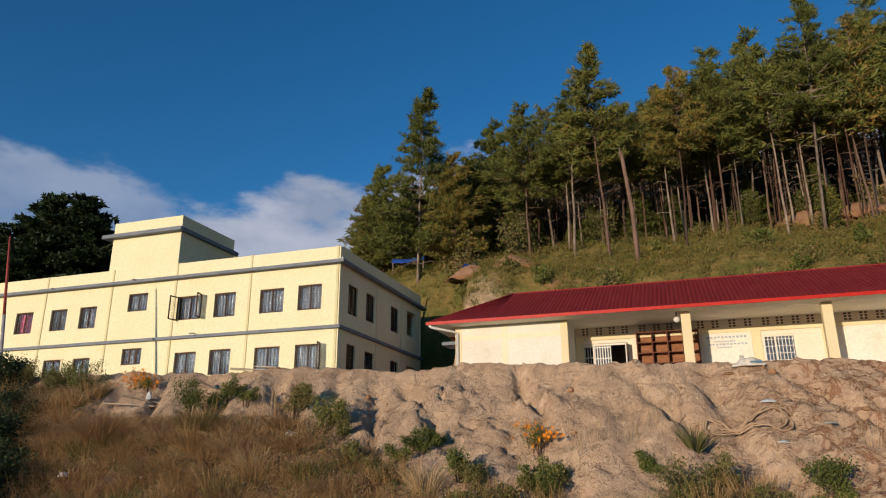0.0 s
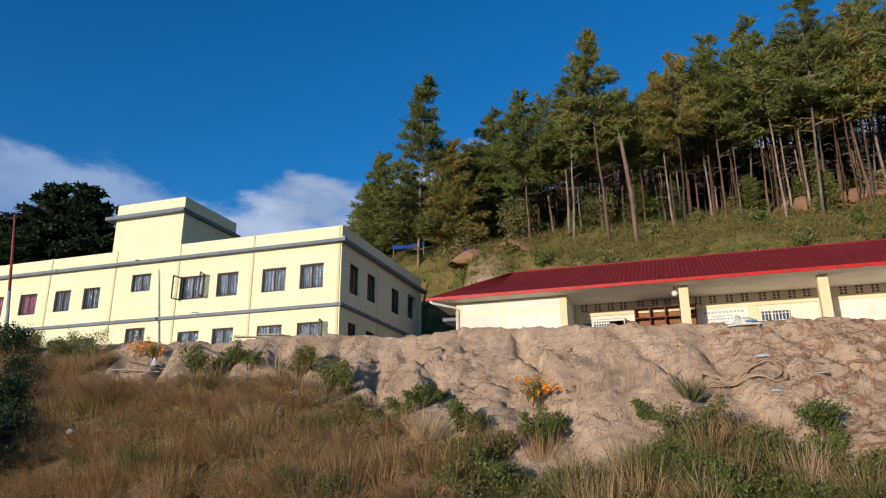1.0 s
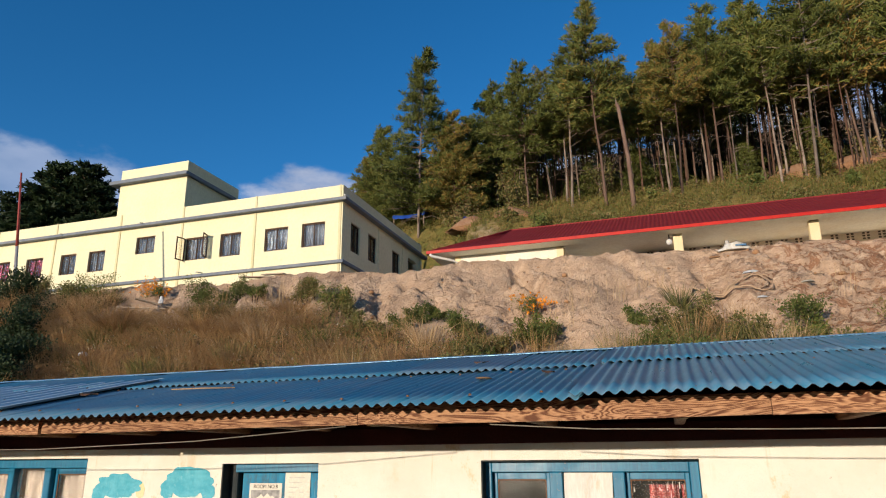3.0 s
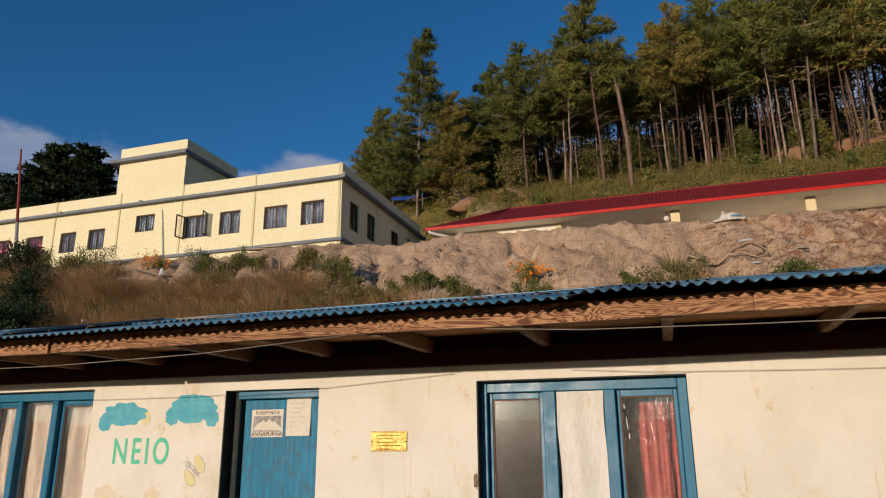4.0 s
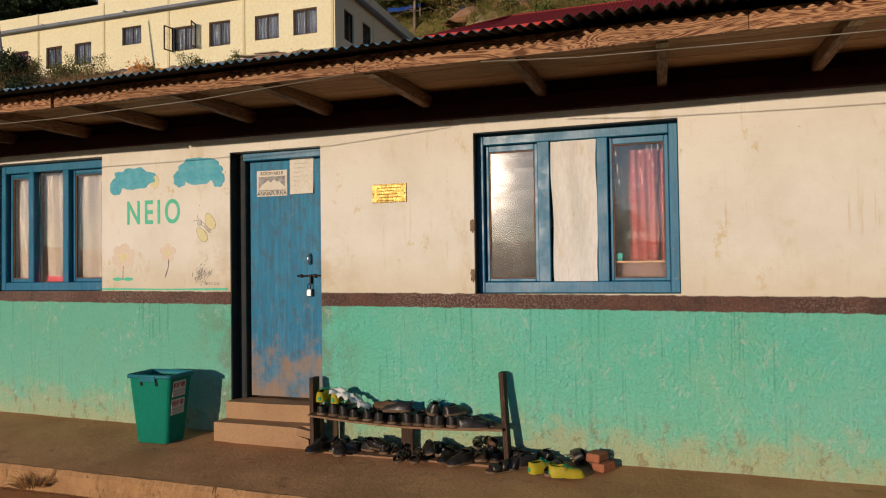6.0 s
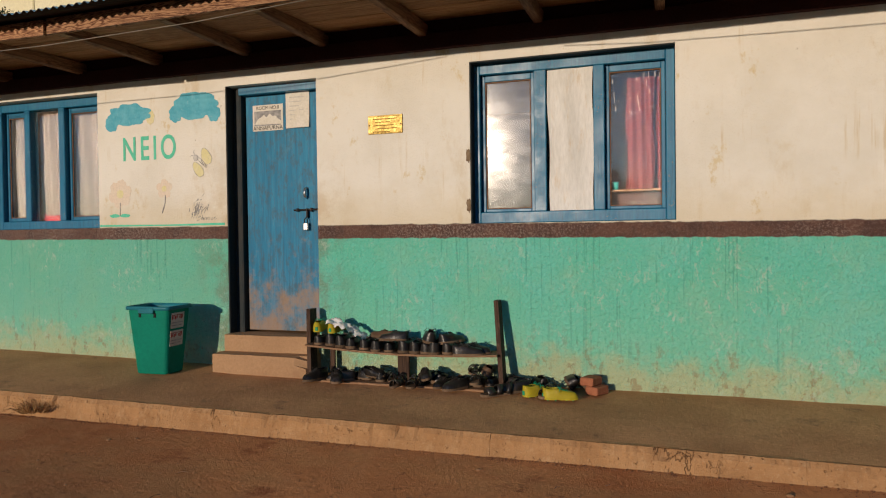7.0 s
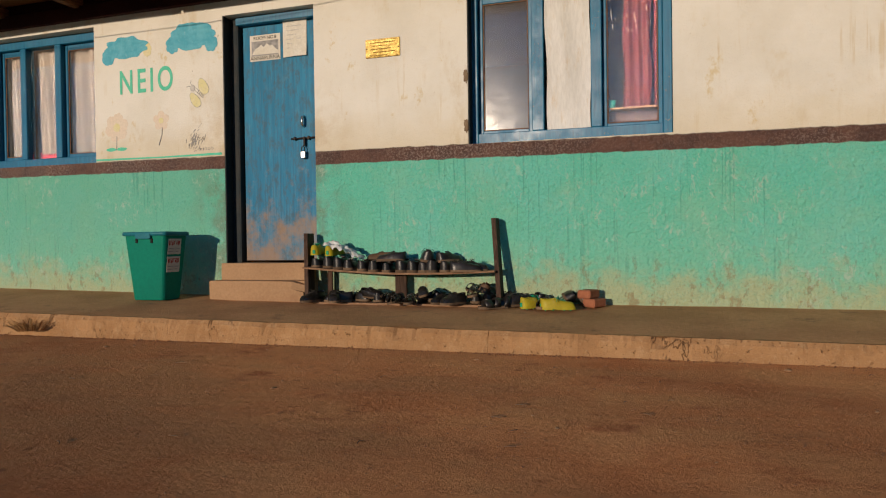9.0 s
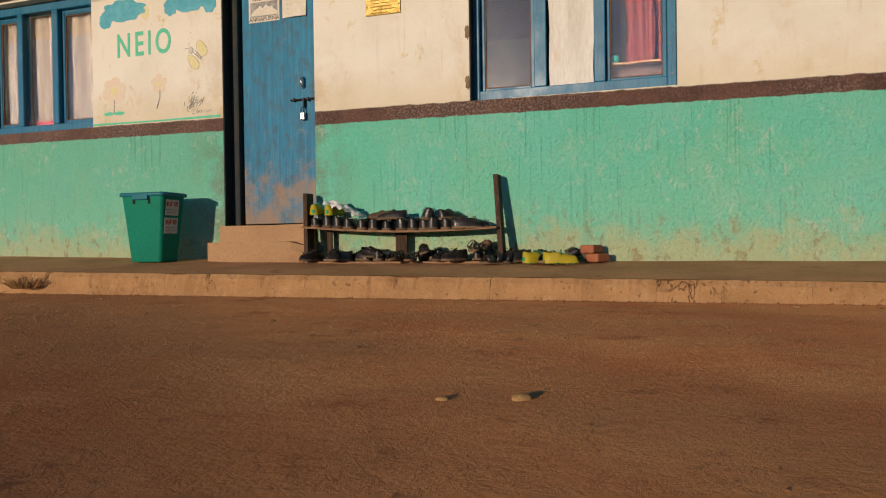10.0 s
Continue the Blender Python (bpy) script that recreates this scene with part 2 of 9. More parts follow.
def tube(bm, pts, radii, sides=6, cap=True):
    pts = [Vector(p) for p in pts]
    if not isinstance(radii, (list, tuple)):
        radii = [radii] * len(pts)
    rings, up = [], None
    for i, p in enumerate(pts):
        d = (pts[min(i + 1, len(pts) - 1)] - pts[max(i - 1, 0)]).normalized()
        a = d.orthogonal().normalized() if up is None else (up - d * up.dot(d)).normalized()
        up = a
        c = d.cross(a)
        rings.append([bm.verts.new(p + (a * math.cos(t) + c * math.sin(t)) * radii[i]) for t in (2 * math.pi * k / sides for k in range(sides))])
    for r0, r1 in zip(rings, rings[1:]):
        for k in range(sides):
            bm.faces.new((r0[k], r0[(k + 1) % sides], r1[(k + 1) % sides], r1[k]))
    if cap:
        bm.faces.new(rings[0][::-1]), bm.faces.new(rings[-1])
    return bm


def tubes(*ts, sides=6):
    bm = bmesh.new()
    for pts, r in ts:
        tube(bm, pts, r, sides)
    return bm


def loft(bm, rings, close=True, cap=True):
    rows = [[bm.verts.new(p) for p in r] for r in rings]
    n = len(rows[0])
    for a, b in zip(rows, rows[1:]):
        for k in range(n if close else n - 1):
            bm.faces.new((a[k], a[(k + 1) % n], b[(k + 1) % n], b[k]))
    if cap and close:
        bm.faces.new(rows[0][::-1]), bm.faces.new(rows[-1])
    return bm


def slab(bm, outline, y0, y1):
    """A flat piece in the xz plane, from y0 to y1."""
    a = [bm.verts.new((x, y0, z)) for x, z in outline]
    b = [bm.verts.new((x, y1, z)) for x, z in outline]
    bm.faces.new(a), bm.faces.new(b[::-1])
    n = len(a)
    for k in range(n):
        bm.faces.new((a[k], b[k], b[(k + 1) % n], a[(k + 1) % n]))
    return bm


def letters(name, text, size, material, parent, at, rx=90, rz=0, bold=0.0, wide=1.0, label="", align="CENTER", spacing=1.0):
    cu = bpy.data.curves.new(name, "FONT")
    cu.body, cu.size, cu.offset, cu.extrude, cu.align_x, cu.align_y = text, size, bold, 0.0006, align, "CENTER"
    cu.space_character = spacing
    tmp = bpy.data.objects.new(name, cu)
    scene.collection.objects.link(tmp)
    bpy.context.view_layer.update()
    me = bpy.data.meshes.new_from_object(tmp.evaluated_get(bpy.context.evaluated_depsgraph_get()))
    bpy.data.objects.remove(tmp)
    me.materials.clear()
    me.materials.append(material)
    ob = new(name, me)
    ob.parent = parent
    ob.matrix_local = pose(*at, rx, 0, rz) @ Matrix.Diagonal((wide, 1, 1, 1))
    if label:
        tagged(ob, label)
    return ob


def sstep(a, b, x):
    t = min(1.0, max(0.0, (x - a) / (b - a)))
    return t * t * (3 - 2 * t)


def fbm(x, y, z=0.0, octaves=4):
    return noise.fractal(Vector((x, y, z)), 0.8, 2.1, octaves)


# ---- palette ----
def wall_paint():
    """Lime-washed plaster: cream above, a brown band, sea-green dado with runs of paint and splash marks at its foot."""
    m, nt, p = nodes_of("classroom_wall_paint")
    x, z = axis(nt, "X"), axis(nt, "Z")
    v = coords(nt)
    wob = maths(nt, "MULTIPLY", maths(nt, "SUBTRACT", noise_tex(nt, coords(nt, (1, 1, 0.2)), 9, 5, 0.6), 0.5), 0.03)
    zl = maths(nt, "ADD", maths(nt, "ADD", z, maths(nt, "MULTIPLY", x, 0.0085)), wob)
    big, mid, fine = noise_tex(nt, v, 1.6, 5, 0.6), noise_tex(nt, v, 7, 7, 0.65), noise_tex(nt, v, 70, 5, 0.7)
    runs = maths(nt, "MULTIPLY", noise_tex(nt, coords(nt, (52, 1, 1.3)), 1.0, 4, 0.6), ramp(nt, noise_tex(nt, coords(nt, (0.7, 1, 0.5)), 1.4, 4, 0.6), 0.36, 0.56, to=(0.7, 1.08)))
    cream = mix(nt, ramp(nt, big, 0.35, 0.7), (0.760, 0.735, 0.655), (0.675, 0.645, 0.555))
    cream = mix(nt, ramp(nt, mid, 0.60, 0.74, to=(0, 0.3)), cream, (0.60, 0.49, 0.30))
    cream = mix(nt, ramp(nt, noise_tex(nt, v, 24, 6, 0.75), 0.68, 0.74, to=(0, 0.75)), cream, (0.26, 0.20, 0.14))
    cream = mix(nt, ramp(nt, noise_tex(nt, coords(nt, (1, 1, 0.45)), 2.3, 7, 0.7), 0.55, 0.68, to=(0, 0.5)), cream, (0.56, 0.45, 0.28))
    cream = mix(nt, ramp(nt, noise_tex(nt, coords(nt, (1, 1, 0.7)), 3.7, 8, 0.76), 0.60, 0.68, to=(0, 0.62)), cream, (0.58, 0.44, 0.18))
    cream = mix(nt, ramp(nt, noise_tex(nt, coords(nt, (1.6, 1, 1)), 9, 4, 0.6), 0.735, 0.75, to=(0, 0.8)), cream, (0.20, 0.15, 0.10))
    drip = maths(nt, "MULTIPLY", ramp(nt, noise_tex(nt, coords(nt, (16, 1, 0.8)), 1.0, 5, 0.65), 0.56, 0.70), ramp(nt, noise_tex(nt, v, 2.1, 4, 0.6), 0.46, 0.60))
    cream = mix(nt, maths(nt, "MULTIPLY", drip, 0.5), cream, (0.54, 0.41, 0.20))
    low = ramp(nt, maths(nt, "ADD", zl, maths(nt, "MULTIPLY", mid, 0.35)), 1.85, 1.45)
    cream = mix(nt, maths(nt, "MULTIPLY", low, 0.45), cream, (0.58, 0.47, 0.27))
    green = mix(nt, ramp(nt, big, 0.35, 0.7), (0.120, 0.585, 0.415), (0.152, 0.612, 0.482))
    green = mix(nt, ramp(nt, noise_tex(nt, v, 2.6, 8, 0.68), 0.46, 0.66, to=(0, 0.42)), green, (0.265, 0.590, 0.40))
    green = mix(nt, ramp(nt, x, -3.3, -3.7, to=(0, 0.45)), green, (0.165, 0.475, 0.315))      # duller, darker green beyond the door
    green = mix(nt, ramp(nt, runs, 0.640, 0.675, to=(0, 0.42)), green, (0.040, 0.28, 0.20))
    splash = ramp(nt, maths(nt, "ADD", zl, maths(nt, "MULTIPLY", maths(nt, "SUBTRACT", mid, 0.5), 0.75)), 0.50, 0.17)
    green = mix(nt, maths(nt, "MULTIPLY", splash, 0.88), green, (0.56, 0.45, 0.215))
    green = mix(nt, ramp(nt, maths(nt, "ADD", zl, maths(nt, "MULTIPLY", maths(nt, "SUBTRACT", big, 0.5), 0.9)), 0.95, 0.45, to=(0, 0.30)), green, (0.255, 0.645, 0.45))
    rust = maths(nt, "MULTIPLY", ramp(nt, zl, 0.75, 0.2), ramp(nt, noise_tex(nt, coords(nt, (1, 1, 0.6)), 13, 6, 0.68), 0.55, 0.62))
    green = mix(nt, maths(nt, "MULTIPLY", rust, 0.5), green, (0.27, 0.135, 0.055))
    wear = ramp(nt, noise_tex(nt, v, 36, 6, 0.75), 0.60, 0.68, to=(0, 0.6))
    green = mix(nt, wear, green, (0.36, 0.50, 0.40))
    grime = maths(nt, "MULTIPLY", ramp(nt, maths(nt, "ABSOLUTE", maths(nt, "ADD", x, 3.06)), 0.85, 0.40), ramp(nt, noise_tex(nt, v, 5, 7, 0.7), 0.38, 0.62))
    green = mix(nt, maths(nt, "MULTIPLY", grime, 0.65), green, (0.20, 0.19, 0.12))
    cream = mix(nt, maths(nt, "MULTIPLY", maths(nt, "MULTIPLY", grime, ramp(nt, zl, 2.1, 1.3)), 0.6), cream, (0.52, 0.40, 0.24))
    green = mix(nt, ramp(nt, noise_tex(nt, v, 17, 6, 0.7), 0.69, 0.75, to=(0, 0.6)), green, (0.33, 0.25, 0.15))
    # fine light and dark specks put the rough plaster's sparkle into the colour
    glint_speck = noise_tex(nt, v, 62, 5, 0.75)
    green = mix(nt, ramp(nt, glint_speck, 0.53, 0.66, to=(0, 0.5)), green, (0.30, 0.58, 0.45))
    green = mix(nt, ramp(nt, glint_speck, 0.44, 0.34, to=(0, 0.55)), green, (0.05, 0.34, 0.24))
    scuff = maths(nt, "MULTIPLY", ramp(nt, noise_tex(nt, coords(nt, (1.6, 1, 1)), 15, 9, 0.78, 0.7), 0.53, 0.61), ramp(nt, noise_tex(nt, v, 1.9, 4, 0.6), 0.44, 0.60))
    green = mix(nt, maths(nt, "MULTIPLY", scuff, 0.7), green, (0.47, 0.62, 0.50))
    brown = mix(nt, ramp(nt, mid, 0.35, 0.6), (0.085, 0.045, 0.036), (0.14, 0.07, 0.05))
    # pale flecks and painted glints, stronger in some patches of the band
    brown = mix(nt, maths(nt, "MULTIPLY", ramp(nt, glint_speck, 0.47, 0.60), ramp(nt, noise_tex(nt, v, 1.1, 3, 0.5), 0.40, 0.62, to=(0.15, 0.62))), brown, (0.40, 0.32, 0.27))
    c = mix(nt, ramp(nt, zl, 1.190, 1.197, False), green, brown)
    c = mix(nt, ramp(nt, zl, 1.292, 1.299, False), c, cream)
    setv(nt, p.inputs["Base Color"], c)
    setv(nt, p.inputs["Roughness"], ramp(nt, zl, 1.292, 1.3, to=(0.46, 0.82)))
    setv(nt, p.inputs["Specular IOR Level"], ramp(nt, zl, 1.292, 1.3, to=(0.38, 0.1)))
    rough_low = maths(nt, "MULTIPLY", ramp(nt, zl, 1.300, 1.292), maths(nt, "ADD", noise_tex(nt, v, 32, 7, 0.68, 0.3), maths(nt, "MULTIPLY", runs, maths(nt, "MULTIPLY", ramp(nt, big, 0.45, 0.65), 0.22))))
    bump(nt, p, maths(nt, "ADD", maths(nt, "MULTIPLY", rough_low, 2.6), maths(nt, "ADD", maths(nt, "MULTIPLY", mid, 0.6), maths(nt, "MULTIPLY", fine, ramp(nt, zl, 1.292, 1.3, to=(0.10, 0.40))))), 0.85, 0.014)
    return m


def ground_mat():
    """Packed red-brown earth in the yard, pale crumbling loam on the bank, grass on the hill."""
    m, nt, p = nodes_of("earth")
    v = coords(nt)
    y = axis(nt, "Y")
    big, mid, fine, grit = noise_tex(nt, v, 0.5, 6, 0.6), noise_tex(nt, v, 3.2, 7, 0.65), noise_tex(nt, v, 22, 7, 0.72), noise_tex(nt, v, 120, 4, 0.7)
    yard = mix(nt, ramp(nt, big, 0.35, 0.65), (0.625, 0.265, 0.097), (0.47, 0.166, 0.058))
    yard = mix(nt, ramp(nt, mid, 0.5, 0.75, to=(0, 0.7)), yard, (0.62, 0.292, 0.120))
    yard = mix(nt, ramp(nt, fine, 0.55, 0.75, to=(0, 0.55)), yard, (0.30, 0.120, 0.055))
    lumps = noise_tex(nt, v, 11, 8, 0.75)
    yard = mix(nt, ramp(nt, lumps, 0.58, 0.68, to=(0, 0.5)), yard, (0.30, 0.11, 0.045))
    yard = mix(nt, ramp(nt, noise_tex(nt, v, 48, 5, 0.7), 0.60, 0.70, to=(0, 0.55)), yard, (0.68, 0.36, 0.175))
    vy = coords(nt, (0.85, 1.15, 1))
    yard = mix(nt, ramp(nt, noise_tex(nt, vy, 1.5, 6, 0.62), 0.46, 0.62, to=(0, 0.7)), yard, (0.62, 0.298, 0.114))
    yard = mix(nt, ramp(nt, noise_tex(nt, vy, 2.6, 7, 0.68), 0.56, 0.68, to=(0, 0.75)), yard, (0.33, 0.098, 0.038))
    yard = mix(nt, ramp(nt, noise_tex(nt, coords(nt, (0.6, 1.3, 1)), 1.1, 6, 0.66), 0.44, 0.60, to=(0, 0.55)), yard, (0.49, 0.238, 0.092))
    clot = maths(nt, "MULTIPLY", ramp(nt, noise_tex(nt, v, 9, 7, 0.7), 0.56, 0.68), ramp(nt, noise_tex(nt, v, 1.2, 4, 0.6), 0.46, 0.60))
    yard = mix(nt, maths(nt, "MULTIPLY", clot, 0.7), yard, (0.20, 0.070, 0.032))
    loam = mix(nt, ramp(nt, big, 0.35, 0.65), (0.545, 0.390, 0.268), (0.455, 0.315, 0.210))
    loam = mix(nt, ramp(nt, mid, 0.48, 0.7), loam, (0.61, 0.450, 0.312))
    loam = mix(nt, ramp(nt, fine, 0.52, 0.72, to=(0, 0.6)), loam, (0.21, 0.125, 0.075))
    x = axis(nt, "X")
    pits = ramp(nt, noise_tex(nt, v, 8, 7, 0.74), 0.60, 0.70, to=(0, 0.6))
    loam = mix(nt, pits, loam, (0.22, 0.125, 0.065))
    chips = ramp(nt, noise_tex(nt, v, 22, 3, 0.6), 0.67, 0.72, to=(0, 0.7))
    loam = mix(nt, chips, loam, (0.62, 0.54, 0.44))
    vein = maths(nt, "ABSOLUTE", maths(nt, "SUBTRACT", noise_tex(nt, v, 1.7, 7, 0.62, 0.6), 0.5))
    vein = maths(nt, "MULTIPLY", ramp(nt, vein, 0.045, 0.005), ramp(nt, maths(nt, "ADD", x, maths(nt, "MULTIPLY", big, 4.0)), 1.0, 5.5, to=(0.03, 0.8)))
    loam = mix(nt, vein, loam, (0.26, 0.115, 0.055))
    red = maths(nt, "MULTIPLY", ramp(nt, x, 0.5, 4.5), ramp(nt, noise_tex(nt, v, 1.3, 6, 0.7), 0.45, 0.62))
    loam = mix(nt, maths(nt, "MULTIPLY", red, 0.3), loam, (0.30, 0.125, 0.06))
    crack = nt.nodes.new("ShaderNodeTexVoronoi")
    crack.feature = "DISTANCE_TO_EDGE"
    crack.inputs["Scale"].default_value = 2.6
    warp = nt.nodes.new("ShaderNodeVectorMath"); warp.operation = "MULTIPLY_ADD"
    wz = nt.nodes.new("ShaderNodeTexNoise"); wz.inputs["Scale"].default_value, wz.inputs["Detail"].default_value = 2.2, 5.0
    nt.links.new(v, wz.inputs["Vector"])
    nt.links.new(wz.outputs["Color"], warp.inputs[0]); warp.inputs[1].default_value = (1.1, 1.1, 1.1); nt.links.new(v, warp.inputs[2])
    nt.links.new(warp.outputs[0], crack.inputs["Vector"])
    grass_shade = ramp(nt, maths(nt, "ADD", maths(nt, "SUBTRACT", y, ramp(nt, x, -8.0, -2.8, False, (14.9, 11.8))), maths(nt, "MULTIPLY", maths(nt, "SUBTRACT", mid, 0.5), 1.6)), 0.25, -0.25)
    slit = maths(nt, "MULTIPLY", ramp(nt, crack.outputs["Distance"], 0.055, 0.0), ramp(nt, noise_tex(nt, v, 0.8, 4, 0.6), 0.40, 0.58))
    loam = mix(nt, maths(nt, "MULTIPLY", slit, 0.32), loam, (0.20, 0.095, 0.05))
    loam = mix(nt, maths(nt, "MULTIPLY", grass_shade, 0.8), loam, mix(nt, ramp(nt, fine, 0.4, 0.6), (0.13, 0.075, 0.036), (0.27, 0.165, 0.080)))      # dead stems and the shade under the grass, both put into this dark brown
    hill = mix(nt, ramp(nt, noise_tex(nt, v, 0.9, 7, 0.7), 0.35, 0.65), (0.105, 0.110, 0.028), (0.23, 0.165, 0.055))
    hill = mix(nt, ramp(nt, noise_tex(nt, v, 0.22, 5, 0.6), 0.62, 0.70), hill, (0.36, 0.19, 0.10))
    litter = mix(nt, ramp(nt, noise_tex(nt, v, 1.4, 6, 0.7), 0.35, 0.65), (0.065, 0.040, 0.024), (0.105, 0.066, 0.036))      # fallen needles, darkened to stand for the shade under the pines
    hill = mix(nt, ramp(nt, maths(nt, "ADD", y, maths(nt, "MULTIPLY", maths(nt, "SUBTRACT", big, 0.5), 9.0)), 41.5, 45.5), hill, litter)
    c = mix(nt, ramp(nt, y, 7.0, 9.0), yard, loam)
    c = mix(nt, ramp(nt, maths(nt, "ADD", y, maths(nt, "ADD", ramp(nt, x, -9.5, -6.5, to=(-2.6, 0.0)), maths(nt, "MULTIPLY", maths(nt, "SUBTRACT", mid, 0.5), 6.0))), 30.5, 34.5), c, hill)
    setv(nt, p.inputs["Base Color"], c)
    p.inputs["Roughness"].default_value = 0.95
    p.inputs["Diffuse Roughness"].default_value = 1.0
    p.inputs["Specular IOR Level"].default_value = 0.15
    clods = nt.nodes.new("ShaderNodeTexVoronoi")
    clods.inputs["Scale"].default_value = 5.0
    wv = nt.nodes.new("ShaderNodeVectorMath"); wv.operation = "MULTIPLY_ADD"
    nz = nt.nodes.new("ShaderNodeTexNoise"); nz.inputs["Scale"].default_value = 3.0
    nt.links.new(v, nz.inputs["Vector"])
    nt.links.new(nz.outputs["Color"], wv.inputs[0]); wv.inputs[1].default_value = (0.6, 0.6, 0.6); nt.links.new(v, wv.inputs[2])
    nt.links.new(wv.outputs[0], clods.inputs["Vector"])
    far = ramp(nt, y, 7.0, 9.0)
    hgt = maths(nt, "ADD", maths(nt, "MULTIPLY", fine, ramp(nt, y, 7.0, 9.0, to=(0.34, 1.7))), maths(nt, "ADD", maths(nt, "MULTIPLY", grit, ramp(nt, y, 7.0, 9.0, to=(0.14, 0.55))), maths(nt, "MULTIPLY", lumps, 0.32)))
    hgt = maths(nt, "ADD", hgt, maths(nt, "MULTIPLY", far, maths(nt, "ADD", maths(nt, "MULTIPLY", clods.outputs["Distance"], -0.9), maths(nt, "ADD", maths(nt, "MULTIPLY", mid, 3.4), maths(nt, "ADD", maths(nt, "MULTIPLY", pits, -4.0), maths(nt, "MULTIPLY", maths(nt, "ADD", slit, vein), -1.3))))))
    bump(nt, p, hgt, 0.9, 0.04)
    return m


def kerb_cement():
    """Rough cast cement dusted with earth: pitted, with mud stains and hairline cracks."""
    m, nt, p = nodes_of("kerb_cement")
    v = coords(nt)
    big, mid, fine = noise_tex(nt, v, 3.2, 5, 0.6), noise_tex(nt, v, 14, 7, 0.7), noise_tex(nt, v, 75, 5, 0.7)
    c = mix(nt, ramp(nt, big, 0.35, 0.65), (0.42, 0.235, 0.108), (0.335, 0.180, 0.080))
    c = mix(nt, ramp(nt, mid, 0.50, 0.68, to=(0, 0.6)), c, (0.46, 0.285, 0.145))
    c = mix(nt, ramp(nt, noise_tex(nt, coords(nt, (1.4, 1, 0.8)), 7, 8, 0.74), 0.59, 0.68, to=(0, 0.7)), c, (0.20, 0.090, 0.040))
    pit = ramp(nt, noise_tex(nt, v, 42, 5, 0.68), 0.62, 0.70)
    c = mix(nt, maths(nt, "MULTIPLY", pit, 0.7), c, (0.15, 0.075, 0.036))
    c = mix(nt, ramp(nt, fine, 0.55, 0.72, to=(0, 0.5)), c, (0.52, 0.36, 0.21))
    hair = maths(nt, "ABSOLUTE", maths(nt, "SUBTRACT", noise_tex(nt, coords(nt, (1, 1, 0.35)), 3.6, 5, 0.6, 0.5), 0.5))
    hair = maths(nt, "MULTIPLY", ramp(nt, hair, 0.010, 0.002), ramp(nt, noise_tex(nt, v, 1.3, 3, 0.5), 0.52, 0.60))
    c = mix(nt, maths(nt, "MULTIPLY", hair, 0.8), c, (0.09, 0.045, 0.022))
    setv(nt, p.inputs["Base Color"], c)
    p.inputs["Roughness"].default_value, p.inputs["Specular IOR Level"].default_value = 0.95, 0.1
    bump(nt, p, maths(nt, "ADD", maths(nt, "ADD", mid, maths(nt, "MULTIPLY", fine, 0.35)), maths(nt, "MULTIPLY", maths(nt, "ADD", pit, hair), -0.6)), 0.8, 0.012)
    return m


def tin(name, a, b, faded, rough=0.35):
    """Factory-painted corrugated steel: sun-faded, a little rust at the laps."""
    m, nt, p = nodes_of(name)
    v = coords(nt)
    big, mid, fine = noise_tex(nt, v, 0.7, 4, 0.6), noise_tex(nt, coords(nt, (5, 0.8, 1)), 2.2, 6, 0.65), noise_tex(nt, v, 30, 5, 0.7)
    c = mix(nt, ramp(nt, big, 0.35, 0.68), a, b)
    c = mix(nt, ramp(nt, maths(nt, "ADD", mid, maths(nt, "MULTIPLY", rnd(nt), 0.25)), 0.42, 0.80, to=(0, 0.65)), c, faded)
    c = mix(nt, ramp(nt, fine, 0.66, 0.76, to=(0, 0.5)), c, (0.16, 0.09, 0.05))
    setv(nt, p.inputs["Base Color"], c)
    setv(nt, p.inputs["Roughness"], ramp(nt, mid, 0.3, 0.7, to=(rough - 0.08, rough + 0.15)))
    p.inputs["Metallic"].default_value = 0.15
    bump(nt, p, maths(nt, "ADD", maths(nt, "MULTIPLY", fine, 0.2), mid), 0.15, 0.004)
    return m


M_WALL = wall_paint()
M_EARTH = ground_mat()
M_ROOF = tin("blue_tin", (0.048, 0.225, 0.345), (0.075, 0.275, 0.385), (0.225, 0.29, 0.345))
M_CAP = tin("blue_cap", (0.10, 0.32, 0.52), (0.13, 0.37, 0.57), (0.30, 0.47, 0.60))
M_RED = tin("red_tin", (0.235, 0.018, 0.020), (0.195, 0.014, 0.017), (0.30, 0.045, 0.04), 0.5)
M_REDTRIM = plain("red_trim", (0.54, 0.024, 0.012), (0.45, 0.016, 0.012), 3, 0.45, 0.1)
M_FASCIA = wood("fascia_pine", (0.50, 0.270, 0.140), (0.14, 0.054, 0.026), 1.25, rings_n=17.0, stretch=(1.15, 6, 8))
M_RAFTER = wood("rafter_timber", (0.24, 0.125, 0.065), (0.12, 0.055, 0.028), 3, 0.7, "y")
M_RAFTER_END = wood("pale_timber", (0.42, 0.28, 0.16), (0.25, 0.15, 0.08), 3, 0.7, "y")
M_SOFFIT = wood("soffit_board", (0.36, 0.195, 0.095), (0.24, 0.115, 0.052), 2.0, 0.75)
M_PLATE = plain("maroon_beam", (0.05, 0.014, 0.013), (0.035, 0.010, 0.010), 3, 0.7, 0.2)
M_BLUE = painted_wood("blue_gloss_paint", (0.004, 0.120, 0.23), (0.007, 0.165, 0.29), (0.22, 0.17, 0.12))
M_CONC = plain("worn_cement", (0.60, 0.315, 0.145), (0.47, 0.236, 0.105), 2.2, 0.9, 0.6, 0.010, 40, dirt=(0.19, 0.105, 0.06))
M_KERB = kerb_cement()
